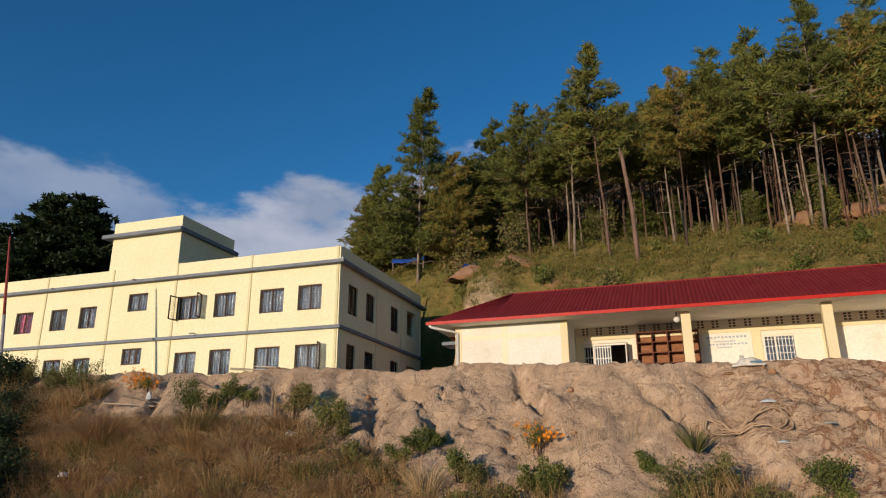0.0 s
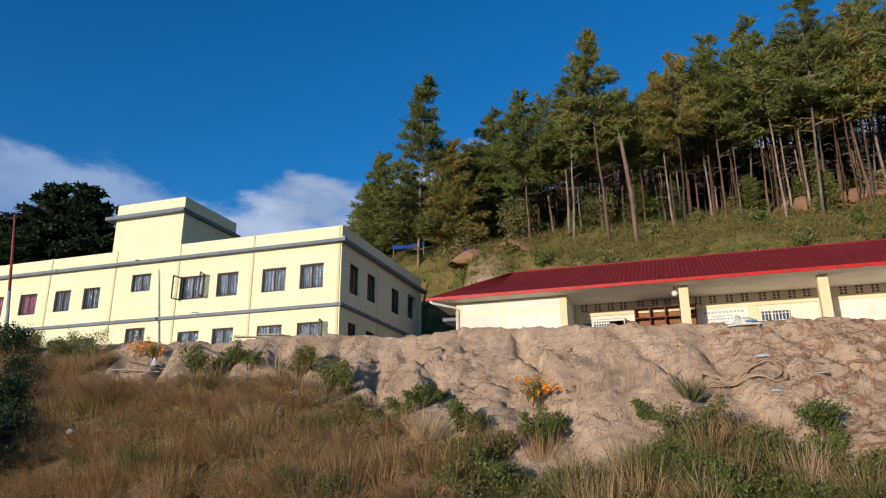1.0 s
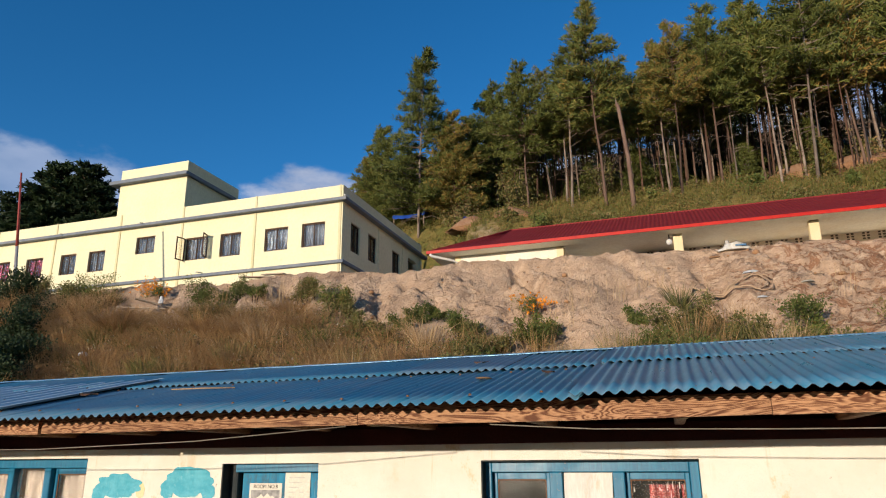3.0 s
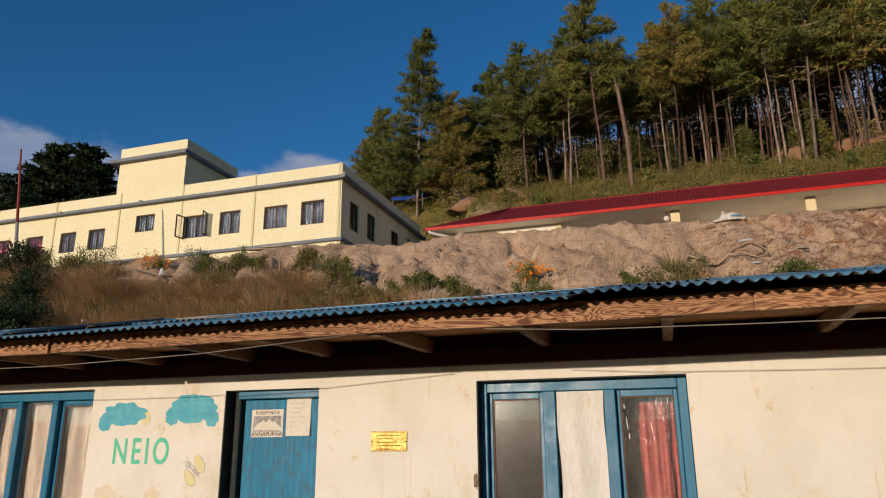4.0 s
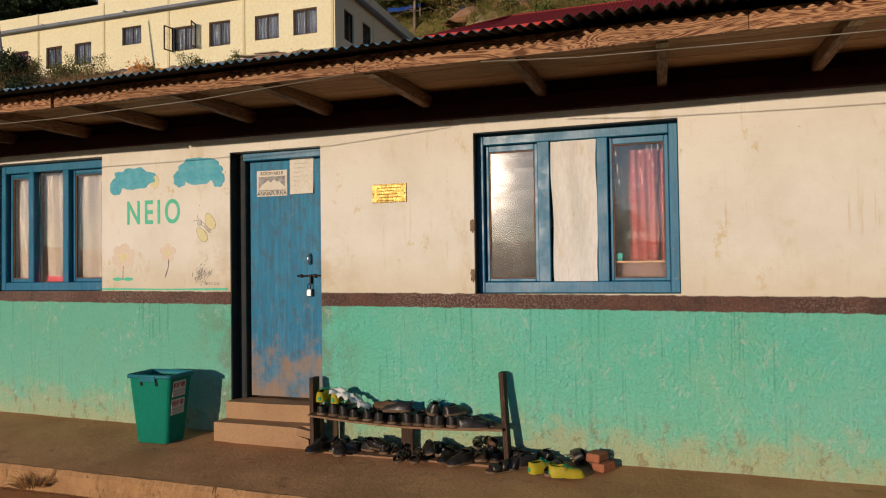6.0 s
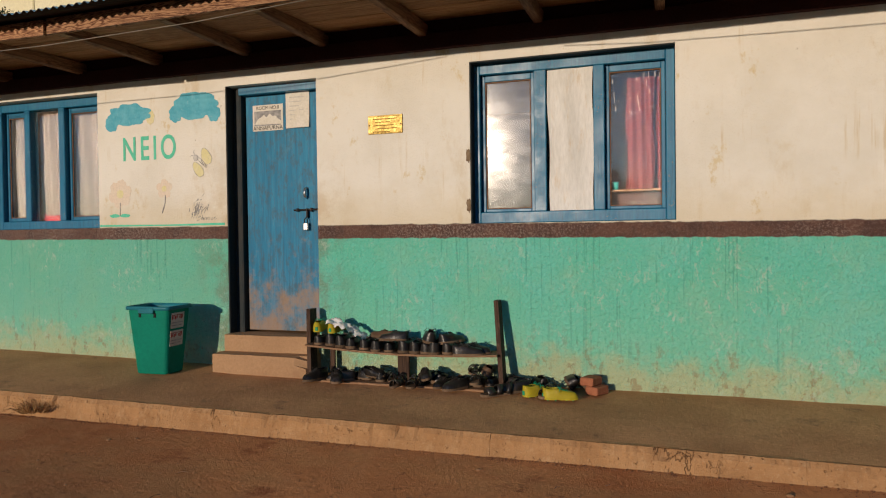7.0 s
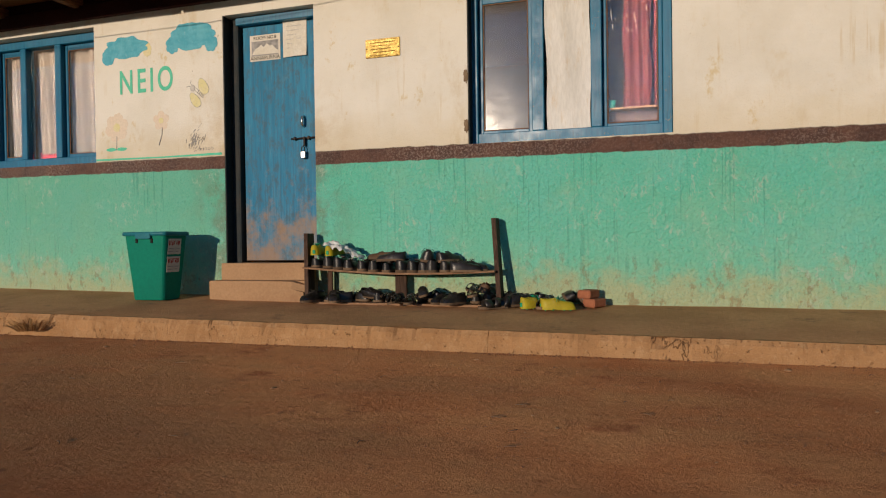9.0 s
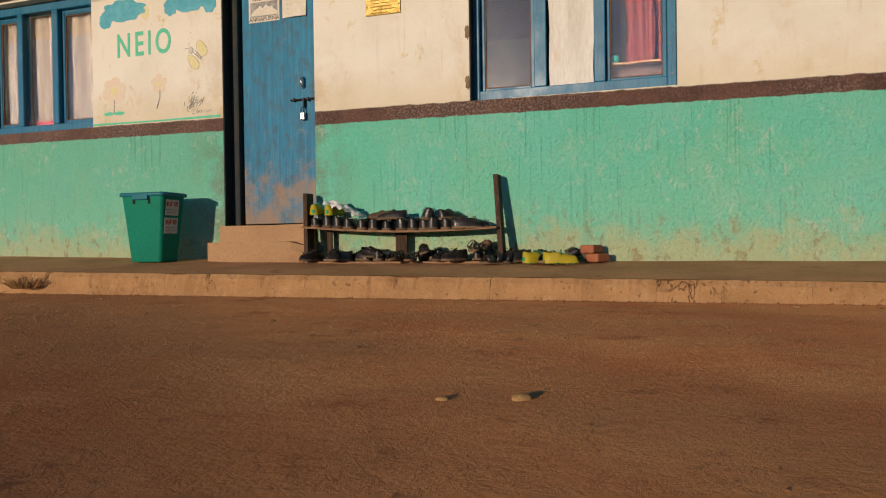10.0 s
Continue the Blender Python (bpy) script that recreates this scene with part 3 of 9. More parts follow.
M_STEP = plain("step_cement", (0.43, 0.265, 0.145), (0.36, 0.215, 0.115), 2.0, 0.85, 0.4, 0.006, 50, dirt=(0.28, 0.16, 0.09))
M_YELLOW = plain("pale_yellow_wall", (0.84, 0.775, 0.515), (0.81, 0.735, 0.47), 0.5, 0.8, 0.12, 0.004, 8, dirt=(0.74, 0.66, 0.44))
M_YLINE = plain("yellow_pier", (0.72, 0.65, 0.40), (0.66, 0.59, 0.34), 1.0, 0.8, 0.1)
M_GREY = plain("grey_blue_band", (0.215, 0.240, 0.270), (0.175, 0.20, 0.235), 1.2, 0.7, 0.15, 0.004, 10, dirt=(0.25, 0.24, 0.22))
M_DARKWOOD = wood("window_brown", (0.10, 0.05, 0.028), (0.05, 0.022, 0.012), 3, 0.55, "z")
M_IRON = plain("dark_iron", (0.030, 0.026, 0.026), (0.05, 0.035, 0.028), 5, 0.55, 0.1, metal=0.4)
M_PALECURTAIN = plain("grey_curtain", (0.115, 0.145, 0.180), (0.055, 0.070, 0.095), 2.5, 0.9, 0.3, 0.01, 14, stretch=(9, 9, 0.3))
M_REDCURTAIN = plain("maroon_curtain", (0.27, 0.05, 0.09), (0.16, 0.03, 0.06), 2.5, 0.9, 0.3, 0.01, 14, stretch=(9, 9, 0.3))
M_ROOM = plain("room_plaster", (0.30, 0.27, 0.22), None, 2, 0.9, 0.1)
M_GLASS = glass_mat("window_glass", 0.015, 0.06)
M_OLDGLASS = glass_mat("smeared_glass", 0.015, 0.030, 0.036)
M_UNDER = plain("sheet_underside", (0.045, 0.038, 0.034), (0.07, 0.05, 0.04), 3, 0.7, 0.1)
# near-black colour that stands for shade on the door and window reveals
M_JAMB = plain("shaded_jamb", (0.020, 0.030, 0.034), (0.035, 0.036, 0.034), 6, 0.6, 0.2)
M_WHITE = plain("white_wash", (0.80, 0.77, 0.68), (0.74, 0.69, 0.58), 0.8, 0.85, 0.12, 0.004, 12, dirt=(0.60, 0.52, 0.40))
M_PEACH = plain("peach_wall", (0.86, 0.745, 0.615), (0.82, 0.70, 0.56), 0.8, 0.85, 0.12, 0.004, 12)
M_FADEDYELLOW = plain("faded_yellow", (0.83, 0.765, 0.575), (0.80, 0.73, 0.53), 1.0, 0.85, 0.12)
M_PILLAR = plain("yellow_pillar", (0.80, 0.675, 0.43), (0.75, 0.62, 0.38), 1.0, 0.8, 0.12)
# near black that paints the shade in gaps, slots and the room behind glass
M_SOFTBLACK = plain("shade_black", (0.02, 0.018, 0.016), None, 3, 0.9, 0)
M_BOARD = wood("lattice_board", (0.30, 0.13, 0.06), (0.19, 0.075, 0.035), 2.0)
M_PIPE = plain("white_pipe", (0.74, 0.73, 0.70), (0.66, 0.64, 0.60), 2, 0.4, 0.05)


# ---- ground: one sheet from the yard over the bank and plateau to the wooded hill and the far ridges ----
def crest_z(x):
    return 7.26 - 0.026 * max(-40.0, min(20.0, x)) + 0.10 * fbm(x * 0.35, 3.1)


def ground_z(x, y):
    if y < 3.9:
        z = -0.02 + 0.02 * fbm(x * 0.6, y * 0.6) * sstep(3.7, 2.6, y)
        if y < -9:
            z -= 22 * sstep(-9, -60, y)
        if y < -60:
            z += 48 * sstep(-120, -600, y) * (0.8 + 0.35 * fbm(x * 0.004, y * 0.004, 5.0))
        return z
    if y < 9.1:
        return -0.02
    cz, cy = crest_z(x), 17.15 + 0.25 * fbm(x * 0.5, 9.2)
    if y < cy:
        t = (y - 9.1) / (cy - 9.1)
        z = 2.3 + (cz - 2.3) * (0.94 * t + 0.06 * t * t)
        # gullies, slumps and clods of the loose fill
        k = sstep(0.02, 0.2, t) * (1.0 - 0.55 * sstep(0.9, 1.0, t))
        gully = abs(noise.noise(Vector((x * 0.55 + y * 0.28, y * 0.12, 2.0))))
        z += k * (-0.30 * max(0.0, 0.16 - gully) / 0.16 + 0.20 * fbm(x * 0.7, y * 0.55, 1.0) + 0.105 * fbm(x * 2.4, y * 2.4, 4.0) - 0.105 * abs(fbm(x * 5, y * 5, 8.0)) + 0.05 * abs(fbm(x * 9, y * 9, 5.0)))
        # shrinkage cracks that run slantwise down the fill
        slit = abs(noise.noise(Vector((x * 0.9 + y * 0.5, y * 0.9 - x * 0.35, 7.0))) + 0.35 * noise.noise(Vector((x * 2.6, y * 2.6, 3.0))))
        z -= k * 0.20 * max(0.0, 0.05 - slit) / 0.05 * sstep(-0.1, 0.25, noise.noise(Vector((x * 0.3, y * 0.3, 12.0))))
        # three deep rifts where the fill has slumped
        for rx, ry, run, far in ((-3.75, 17.1, 0.46, 2.6), (-9.35, 16.9, -0.55, 1.6), (-6.3, 15.4, -0.25, 2.4)):
            d = ry - y
            if -0.3 < d < far:
                off = abs(x - rx - run * d - 0.22 * noise.noise(Vector((y * 1.9, rx, 1.0))) - 0.07 * noise.noise(Vector((y * 6, rx, 2.0))))
                z -= 0.55 * max(0.0, 1 - off / 0.24) * sstep(-0.3, 0.1, d) * sstep(far, far * 0.5, d)
                z += 0.10 * sstep(0.6, 0.15, off) * sstep(-0.3, 0.1, d) * sstep(far, far * 0.5, d)
        return z
    p = 7.05 + 0.05 * fbm(x * 0.4, y * 0.4)
    z = p + (cz - p) * sstep(cy + 1.5, cy, y) + 0.09 * fbm(x * 2.2, y * 2.2, 4.0) * sstep(cy + 2, cy, y)
    edge = sstep(-10.0, -12.3, x)          # the cut bends back behind the school building
    if y > 29.5 + 7.3 * edge:
        cut = 7.7 * sstep(29.5 + 7.3 * edge, 36.5 + 4.3 * edge, y) + 0.46 * max(0.0, y - 36.0) * (1 - edge * sstep(41, 37, y))
        cut += (0.5 * fbm(x * 0.16, y * 0.16, 2.0) + 0.12 * fbm(x * 0.9, y * 0.9, 6.0)) * sstep(30, 34, y)
        left = 0.30 + 0.70 * sstep(-34, -15, x)
        z += min(cut, 70 + 0.02 * y) * left
    return z


def lines(*spans):
    out = []
    for a, b, step in spans:
        n = max(1, round((b - a) / step))
        out += [a + (b - a) * i / n for i in range(n)]
    return out + [spans[-1][1]]


GX = lines((-900, -200, 70), (-200, -60, 14), (-60, -24, 2.0), (-24, 7, 0.085), (7, 30, 1.4), (30, 60, 4), (60, 200, 14), (200, 900, 70))
GY = lines((-900, -300, 60), (-300, -60, 16), (-60, -10, 3.5), (-10, -2, 0.8), (-2, 3.9, 0.16), (3.9, 9.0, 1.7), (9.0, 9.15, 0.1), (9.15, 10.4, 0.25), (10.4, 18.6, 0.085), (18.6, 30, 0.9), (30, 62, 0.8), (62, 120, 4), (120, 400, 28), (400, 900, 70))
g_verts = [(x, y, ground_z(x, y)) for y in GY for x in GX]
nx = len(GX)
g_faces = [(j * nx + i, j * nx + i + 1, (j + 1) * nx + i + 1, (j + 1) * nx + i) for j in range(len(GY) - 1) for i in range(nx - 1)]
ground = new("ground", mesh_from("ground", g_verts, g_faces, [M_EARTH], True))
tagged(ground, "bare brown earth rising in a steep bank to a wooded hill", "ground", kind="structure")


# ---- the classroom: walls, veranda slab, roof ----
WY = 4.775                       # outer face of the front wall
WT = 0.30                        # its thickness
W_LEFT, W_RIGHT = -12.0, 7.0
OPENINGS = [(-6.10, -4.79, 1.335, 2.515), (-3.475, -2.645, 0.412, 2.465), (-1.405, 0.005, 1.308, 2.475)]   # left window, door, right window


def wall_with_holes(bm, x0, x1, y0, y1, z0, z1, holes):
    xs = sorted({x0, x1, *[h[0] for h in holes], *[h[1] for h in holes]})
    for a, b in zip(xs, xs[1:]):
        inside = [h for h in holes if h[0] <= a + 1e-6 and h[1] >= b - 1e-6]
        z = z0
        for h in sorted(inside, key=lambda q: q[2]):
            if h[2] > z + 1e-6:
                box(bm, a, b, y0, y1, z, h[2])
            z = h[3]
        if z1 > z + 1e-6:
            box(bm, a, b, y0, y1, z, z1)
    bmesh.ops.remove_doubles(bm, verts=bm.verts, dist=1e-5)
    gone = [f for f in bm.faces if sum(1 for g in bm.faces if g is not f and (g.calc_center_median() - f.calc_center_median()).length < 1e-5)]
    bmesh.ops.delete(bm, geom=gone, context="FACES")
    return bm


def wall(name, bm, material, label):
    ob = part(name, bm, material)
    return tagged(ob, label, "wall", kind="structure")


wall("wall_front", wall_with_holes(bmesh.new(), W_LEFT, W_RIGHT, WY, WY + WT, -0.02, 2.70, OPENINGS), M_WALL,
     "plastered wall painted cream above a brown band and sea-green dado")
wall("wall_back", boxes((W_LEFT, W_RIGHT, 8.0, 8.3, -0.02, 2.70)), M_ROOM, "plain plastered rear wall of the classroom")
wall("wall_left", boxes((W_LEFT, W_LEFT + 0.3, WY + WT, 8.0, -0.02, 2.70)), M_ROOM, "plain plastered end wall of the classroom")
wall("wall_right", boxes((W_RIGHT - 0.3, W_RIGHT, WY + WT, 8.0, -0.02, 2.70)), M_ROOM, "plain plastered end wall of the classroom")
tagged(part("floor", boxes((W_LEFT + 0.3, W_RIGHT - 0.3, WY + WT, 8.0, 0.30, 0.42)), M_CONC), "bare cement floor inside the classroom", "floor", kind="structure")
tagged(part("ceiling", boxes((W_LEFT + 0.3, W_RIGHT - 0.3, WY + WT, 8.0, 2.66, 2.70)), M_SOFFIT), "brown board ceiling of the dim classroom", "ceiling", kind="structure")
tagged(part("wall_plate", boxes((W_LEFT, W_RIGHT, WY - 0.045, WY + 0.10, 2.583, 2.70), bevel=0.004), M_PLATE), "dark maroon timber wall plate under the eaves", "beam", kind="structure")


def slab_top(x, y):
    k = 1 - (1 - max(0.0, min(1.0, (y - 3.70) / 1.07))) ** 1.15
    return 0.091 - 0.009 * x * (1 - k) + k * (0.064 + 0.012 * max(0.0, -x - 2.0)) - 0.004 * x * k


def veranda():
    """Worn cement veranda: slightly uneven top."""
    bm = bmesh.new()
    xs, ys = lines((W_LEFT, -7, 0.6), (-7, 3, 0.12), (3, W_RIGHT, 0.6)), lines((3.735, 3.81, 0.025), (3.81, WY, 0.12))
    g = [[bm.verts.new((x, y, slab_top(x, y) + 0.006 * fbm(x * 1.7, y * 1.7, 7.0))) for x in xs] for y in ys]
    for a, b in zip(g, g[1:]):
        for k in range(len(xs) - 1):
            bm.faces.new((a[k], a[k + 1], b[k + 1], b[k]))
    return part("pavement", bm, M_CONC, smooth=True)


pavement = tagged(veranda(), "dusty brown cement veranda floor along the wall", "veranda", kind="structure")


def kerb_piece(x0, x1, seed):
    """One poured length of the veranda's edge: crumbled arrises, uneven face."""
    bm = bmesh.new()
    n = max(3, round((x1 - x0) / 0.02))
    rows = []
    for i in range(n + 1):
        x = x0 + (x1 - x0) * i / n
        wob = 0.012 * fbm(x * 3, 0.0, 1.0) + 0.004 * fbm(x * 13, 0.0, 2.0) + 0.002 * fbm(x * 2, seed, 5.0)
        chip = 0.045 * max(0.0, fbm(x * 4.3, seed, 9.0) - 0.22) + 0.009 * abs(fbm(x * 22, seed, 4.0))
        t = slab_top(x, 3.745) + 0.002
        rows.append([(x, 3.685 + wob - 0.02, -0.06), (x, 3.695 + wob, 0.03 + 0.01 * fbm(x * 5, 3.0)), (x, 3.700 + wob + chip, t - 0.030 - chip), (x, 3.718 + wob + chip, t - 0.003 - chip * 0.5), (x, 3.752 + 0.8 * wob + chip, t - 0.002), (x, 3.80, -0.06)])
    loft(bm, rows, True, True)
    return bm


KERB_CUTS = [W_LEFT, -9.4, -6.7, -4.15, -2.36, -1.0, 0.60, 3.1, W_RIGHT]
for i, (a, b) in enumerate(zip(KERB_CUTS, KERB_CUTS[1:])):
    part("kerb_length", kerb_piece(a + 0.0005, b - 0.0005, 3.7 * i), M_KERB, pavement)

# timber under the eaves
for i, (a, b) in enumerate(((W_LEFT, -9.2), (-9.2, -6.4), (-6.4, -4.20), (-4.17, -1.835), (-1.832, 0.345), (0.348, 2.6), (2.603, 4.9), (4.903, W_RIGHT))):
    bm = bmesh.new()
    n = 12
    lift = (0.0, 0.0, -0.004, 0.0, 0.003, 0.0, 0.002, 0.0)[i]
    loft(bm, [[(x, 3.705, 2.676 + lift + 0.004 * math.sin(x * 2.1)), (x, 3.735, 2.676 + lift + 0.004 * math.sin(x * 2.1)), (x, 3.735, 2.782 + lift), (x, 3.705, 2.782 + lift)]
              for x in (a + (b - a) * k / n for k in range(n + 1))])
    tagged(part("fascia_board", bm, M_FASCIA), "rough-sawn pine fascia board with swirling grain under the roof edge", "fascia board", "fascia boards", "structure")

# unseen strips added behind the joints to keep sun slivers off the wall
for x in (-4.185, -1.833, 0.3465, 2.6015, 4.9015):
    tagged(part("fascia_splice", boxes((x - 0.07, x + 0.07, 3.7355, 3.7375, 2.69, 2.775)), M_RAFTER), "added strip behind a fascia joint that blocks stray sun", "splice", "fascia splices", "structure")

joist_proto = None
for k, x in enumerate((-11.7, -10.85, -10.0, -9.15, -8.3, -7.45, -6.62, -5.80, -4.95, -4.11, -3.225, -2.555, -1.765, -0.90, -0.07, 0.845, 1.7, 2.55, 3.4, 4.25, 5.1, 5.95)):
    if joist_proto is None:
        joist_proto = thing("eave_joist", (x, 3.72, 2.684), "dark-stained timber joist carrying the eaves", "joist", "eave joists", "structure")
        part("beam", boxes((-0.032, 0.032, 0.02, 1.06, 0.0, 0.095), bevel=0.006), M_RAFTER, joist_proto)
        part("end_block", boxes((-0.034, 0.034, 0.03, 0.12, -0.006, -0.0005), bevel=0.002), M_RAFTER_END, joist_proto)
    else:
        copy_thing(joist_proto, pose(x, 3.72, 2.684 + 0.006 * math.sin(3.1 * k), 0, 0, 1.2 * math.sin(7.7 * k)))

SLOPE = 0.218


def roof_z(y):
    return 2.770 + SLOPE * (y - 3.50)


for i, (a, b) in enumerate(((3.74, 4.08), (4.09, 4.43), (4.44, 4.775))):
    bm = bmesh.new()
    za, zb = 2.738 + 0.062 * (a - 3.74), 2.738 + 0.062 * (b - 3.74)
    loft(bm, [[(x, a, za), (x, b, zb), (x, b, zb + 0.014), (x, a, za + 0.014)] for x in (W_LEFT, W_RIGHT)])
    tagged(part("soffit_board", bm, M_SOFFIT), "brown plank closing the underside of the eaves", "soffit board", "soffit boards", "structure")
bm = boxes((W_LEFT, W_RIGHT, WY + 0.02, WY + 0.2, 2.704, 3.00))
tagged(part("wall_beam", bm, M_PLATE), "dark beam between wall top and roof", "beam", kind="structure")

PITCH = 0.0645
roof = thing("roof", (0, 3.5, 2.770), "low corrugated steel roof in faded blue paint", "roof", kind="structure")


def sheet_mesh(length, waves, rows, sag=0.0):
    """A corrugated sheet with real steel thickness, along +y, rising with the roof."""
    seg = 8
    n = waves * seg
    vs, fs = [], []
    for lay in (0.0, -0.0015):
        for j in range(rows + 1):
            d = length * j / rows
            for i in range(n + 1):
                x = PITCH * waves * (i / n)
                vs.append((x, d, SLOPE * d + 0.0095 * math.cos(2 * math.pi * i / seg) + lay + sag * math.sin(math.pi * j / rows)))
    w, m = n + 1, (n + 1) * (rows + 1)
    for j in range(rows):
        for i in range(n):
            a = j * w + i
            fs.append((a, a + 1, a + w + 1, a + w))
            fs.append((m + a, m + a + w, m + a + w + 1, m + a + 1))
    for i in range(n):
        fs.append((i, m + i, m + i + 1, i + 1))
    me = mesh_from("roof_sheet", vs, fs, [M_ROOF, M_UNDER], True)
    # dark galvanised underside and cut rim, blackened further as eave shade
    for k in range(rows * n):
        me.polygons[2 * k + 1].material_index = 1
    for k in range(2 * rows * n, len(me.polygons)):
        me.polygons[k].material_index = 1
    return me


LOW, HIGH = sheet_mesh(1.60, 13, 4), sheet_mesh(1.31, 13, 4)
SHEET = PITCH * 12
rng = random.Random(5)
nsheet = int((W_RIGHT - W_LEFT + 0.4) / SHEET) + 1
for i in range(nsheet):
    x = W_LEFT - 0.2 + i * SHEET
    up = 0.0012 * (i % 2)
    right = 0.024 + 0.003 * math.sin(i * 0.9) if x > -0.9 else 0.005 * math.sin(i * 0.55)
    ob = part("roof_sheet", LOW, None, roof)
    ob.matrix_local = pose(x, rng.uniform(-0.012, 0.008), right + up - 0.005, 0.15 * rng.uniform(-1, 1), 0, rng.uniform(-0.25, 0.25))
    ob = part("roof_sheet", HIGH, None, roof)
    lift = 0.035 if -6.4 < x < -4.6 else 0.0
    ob.matrix_local = pose(x + 0.02, 1.49 + rng.uniform(-0.015, 0.015), SLOPE * 1.49 + 0.013 + right * 0.6 + up + lift * 0.5, -0.6 * (lift > 0), 3.0 * (lift > 0), rng.uniform(-0.3, 0.3) - 4 * (lift > 0))
    ob = part("roof_sheet", HIGH, None, roof)
    ob.matrix_local = pose(x + SHEET + 0.05, 4.11, SLOPE * 1.49 - 0.008, 0, 0, 180)
    ob = part("roof_sheet", LOW, None, roof)
    ob.matrix_local = pose(x + SHEET + 0.05, 5.60, -0.016, 0, 0, 180)

# pale colour stands for the sun's glint along the ribs
M_PATCH = tin("rib_glint_sheet", (0.36, 0.53, 0.62), (0.42, 0.58, 0.66), (0.55, 0.62, 0.64), 0.5)
patch = new("patch_sheet"); patch.parent = roof
tagged(patch, "wide-ribbed roof sheet, pale with sun glint put into its colour")
patch.matrix_local = pose(-6.75, 0.26, SLOPE * 0.26 + 0.016, math.degrees(math.atan(SLOPE)), 0, 0)
bm = bmesh.new()
prof = []
for k in range(9):
    x = 0.235 * k
    prof += [(x, 0.0), (x + 0.150, 0.0), (x + 0.168, 0.022), (x + 0.217, 0.022)]
loft(bm, [[(x, d, z + 0.004 * math.sin(3 * x + d)) for x, z in prof] + [(x, d, z - 0.002 + 0.004 * math.sin(3 * x + d)) for x, z in reversed(prof)] for d in (0.0, 0.55, 1.1, 1.72)])
part("sheet", bm, M_PATCH, patch)
for k in range(8):
    x = 0.235 * k
    part("painted_trough", boxes((x + 0.006, x + 0.096, 0.01, 1.71, 0.0050, 0.0062)), M_ROOF, patch)

bm = bmesh.new()
rows = []
rid_y, rid_z = 2.80, SLOPE * 2.80 + 0.026
nseg = 120
for k in range(nseg + 1):
    x = W_LEFT - 0.2 + (W_RIGHT - W_LEFT + 0.4) * k / nseg
    w = 0.008 * fbm(x * 0.8, 2.0) + 0.012 * sstep(-3, 2, x)
    rows.append([(x, rid_y - 0.075, rid_z - 0.016 + w), (x, rid_y - 0.02, rid_z + w), (x, rid_y + 0.02, rid_z + w), (x, rid_y + 0.17, rid_z - 0.034 + w), (x, rid_y + 0.17, rid_z - 0.037 + w), (x, rid_y, rid_z - 0.004 + w), (x, rid_y - 0.075, rid_z - 0.019 + w)])
loft(bm, rows)
part("ridge_cap", bm, M_CAP, roof, "paler blue folded ridge cap")


# ---- the two-storey yellow school building ----
YB_X0, YB_X1, YB_Y0, YB_Y1 = -46.0, -13.30, 26.0, 36.0
Z_G, Z_B1, Z_B2, Z_P = 7.1, 10.57, 13.32, 14.12     # ground, lower band, upper band, parapet top
yb = thing("school_building", (-13.3, 26.0, 7.1), "two-storey pale yellow school building with grey-blue bands and parapet", "building")
YB = Matrix.Translation((13.3, -26.0, -7.1))


def ypart(name, bm, material, label="", parent=None):
    bm.transform(YB)
    return part(name, bm, material, parent or yb, label)


F_UP = [(-31.20, -30.10, 11.33, 12.40), (-28.95, -27.96, 11.35, 12.40), (-27.17, -26.17, 11.35, 12.40), (-24.34, -23.24, 11.98, 12.83), (-21.45, -20.25, 11.38, 12.48),
        (-19.53, -18.42, 11.38, 12.48), (-17.17, -15.98, 11.39, 12.46), (-15.28, -14.14, 11.39, 12.49), (-33.4, -32.3, 11.33, 12.40)]
F_LOW = [(-31.20, -30.10, 8.85, 9.95), (-28.95, -27.9, 8.85, 9.93), (-27.17, -26.17, 8.85, 9.93), (-24.33, -23.24, 9.48, 10.23), (-21.38, -20.25, 8.82, 9.90),
         (-19.54, -18.46, 8.82, 9.93), (-17.25, -16.02, 8.80, 9.90), (-15.28, -14.12, 8.80, 9.91)]
E_UP = [(26.86, 27.79, 11.30, 12.62), (28.73, 29.67, 11.36, 12.66), (31.68, 32.68, 11.40, 12.66), (33.9, 35.2, 11.55, 12.85)]
E_LOW = [(26.85, 27.70, 8.80, 10.0), (28.70, 29.70, 8.80, 9.95), (31.7, 32.7, 8.80, 9.95), (33.9, 35.2, 8.8, 9.95)]

ypart("front_wall", wall_with_holes(bmesh.new(), YB_X0, YB_X1, YB_Y0, YB_Y0 + 0.25, Z_G - 0.3, Z_P - 0.02, F_UP + F_LOW), M_YELLOW)
bm = wall_with_holes(bmesh.new(), YB_Y0 + 0.25, YB_Y1, 0, 0.25, Z_G - 0.3, Z_P - 0.02, E_UP + E_LOW)
bm.transform(Matrix(((0, -1, 0, YB_X1), (1, 0, 0, 0), (0, 0, 1, 0), (0, 0, 0, 1))))
ypart("end_wall", bm, M_YELLOW)
ypart("rear_wall", boxes((YB_X0, YB_X1 - 0.25, YB_Y1 - 0.25, YB_Y1, Z_G - 0.3, Z_P - 0.02)), M_YELLOW)
ypart("flat_roof", boxes((YB_X0, YB_X1 - 0.25, YB_Y0 + 0.25, YB_Y1 - 0.25, Z_B2 - 0.2, Z_B2)), M_CONC)
ypart("storey_floor", boxes((YB_X0, YB_X1 - 0.25, YB_Y0 + 0.25, YB_Y1 - 0.25, Z_B1 - 0.2, Z_B1)), M_CONC)
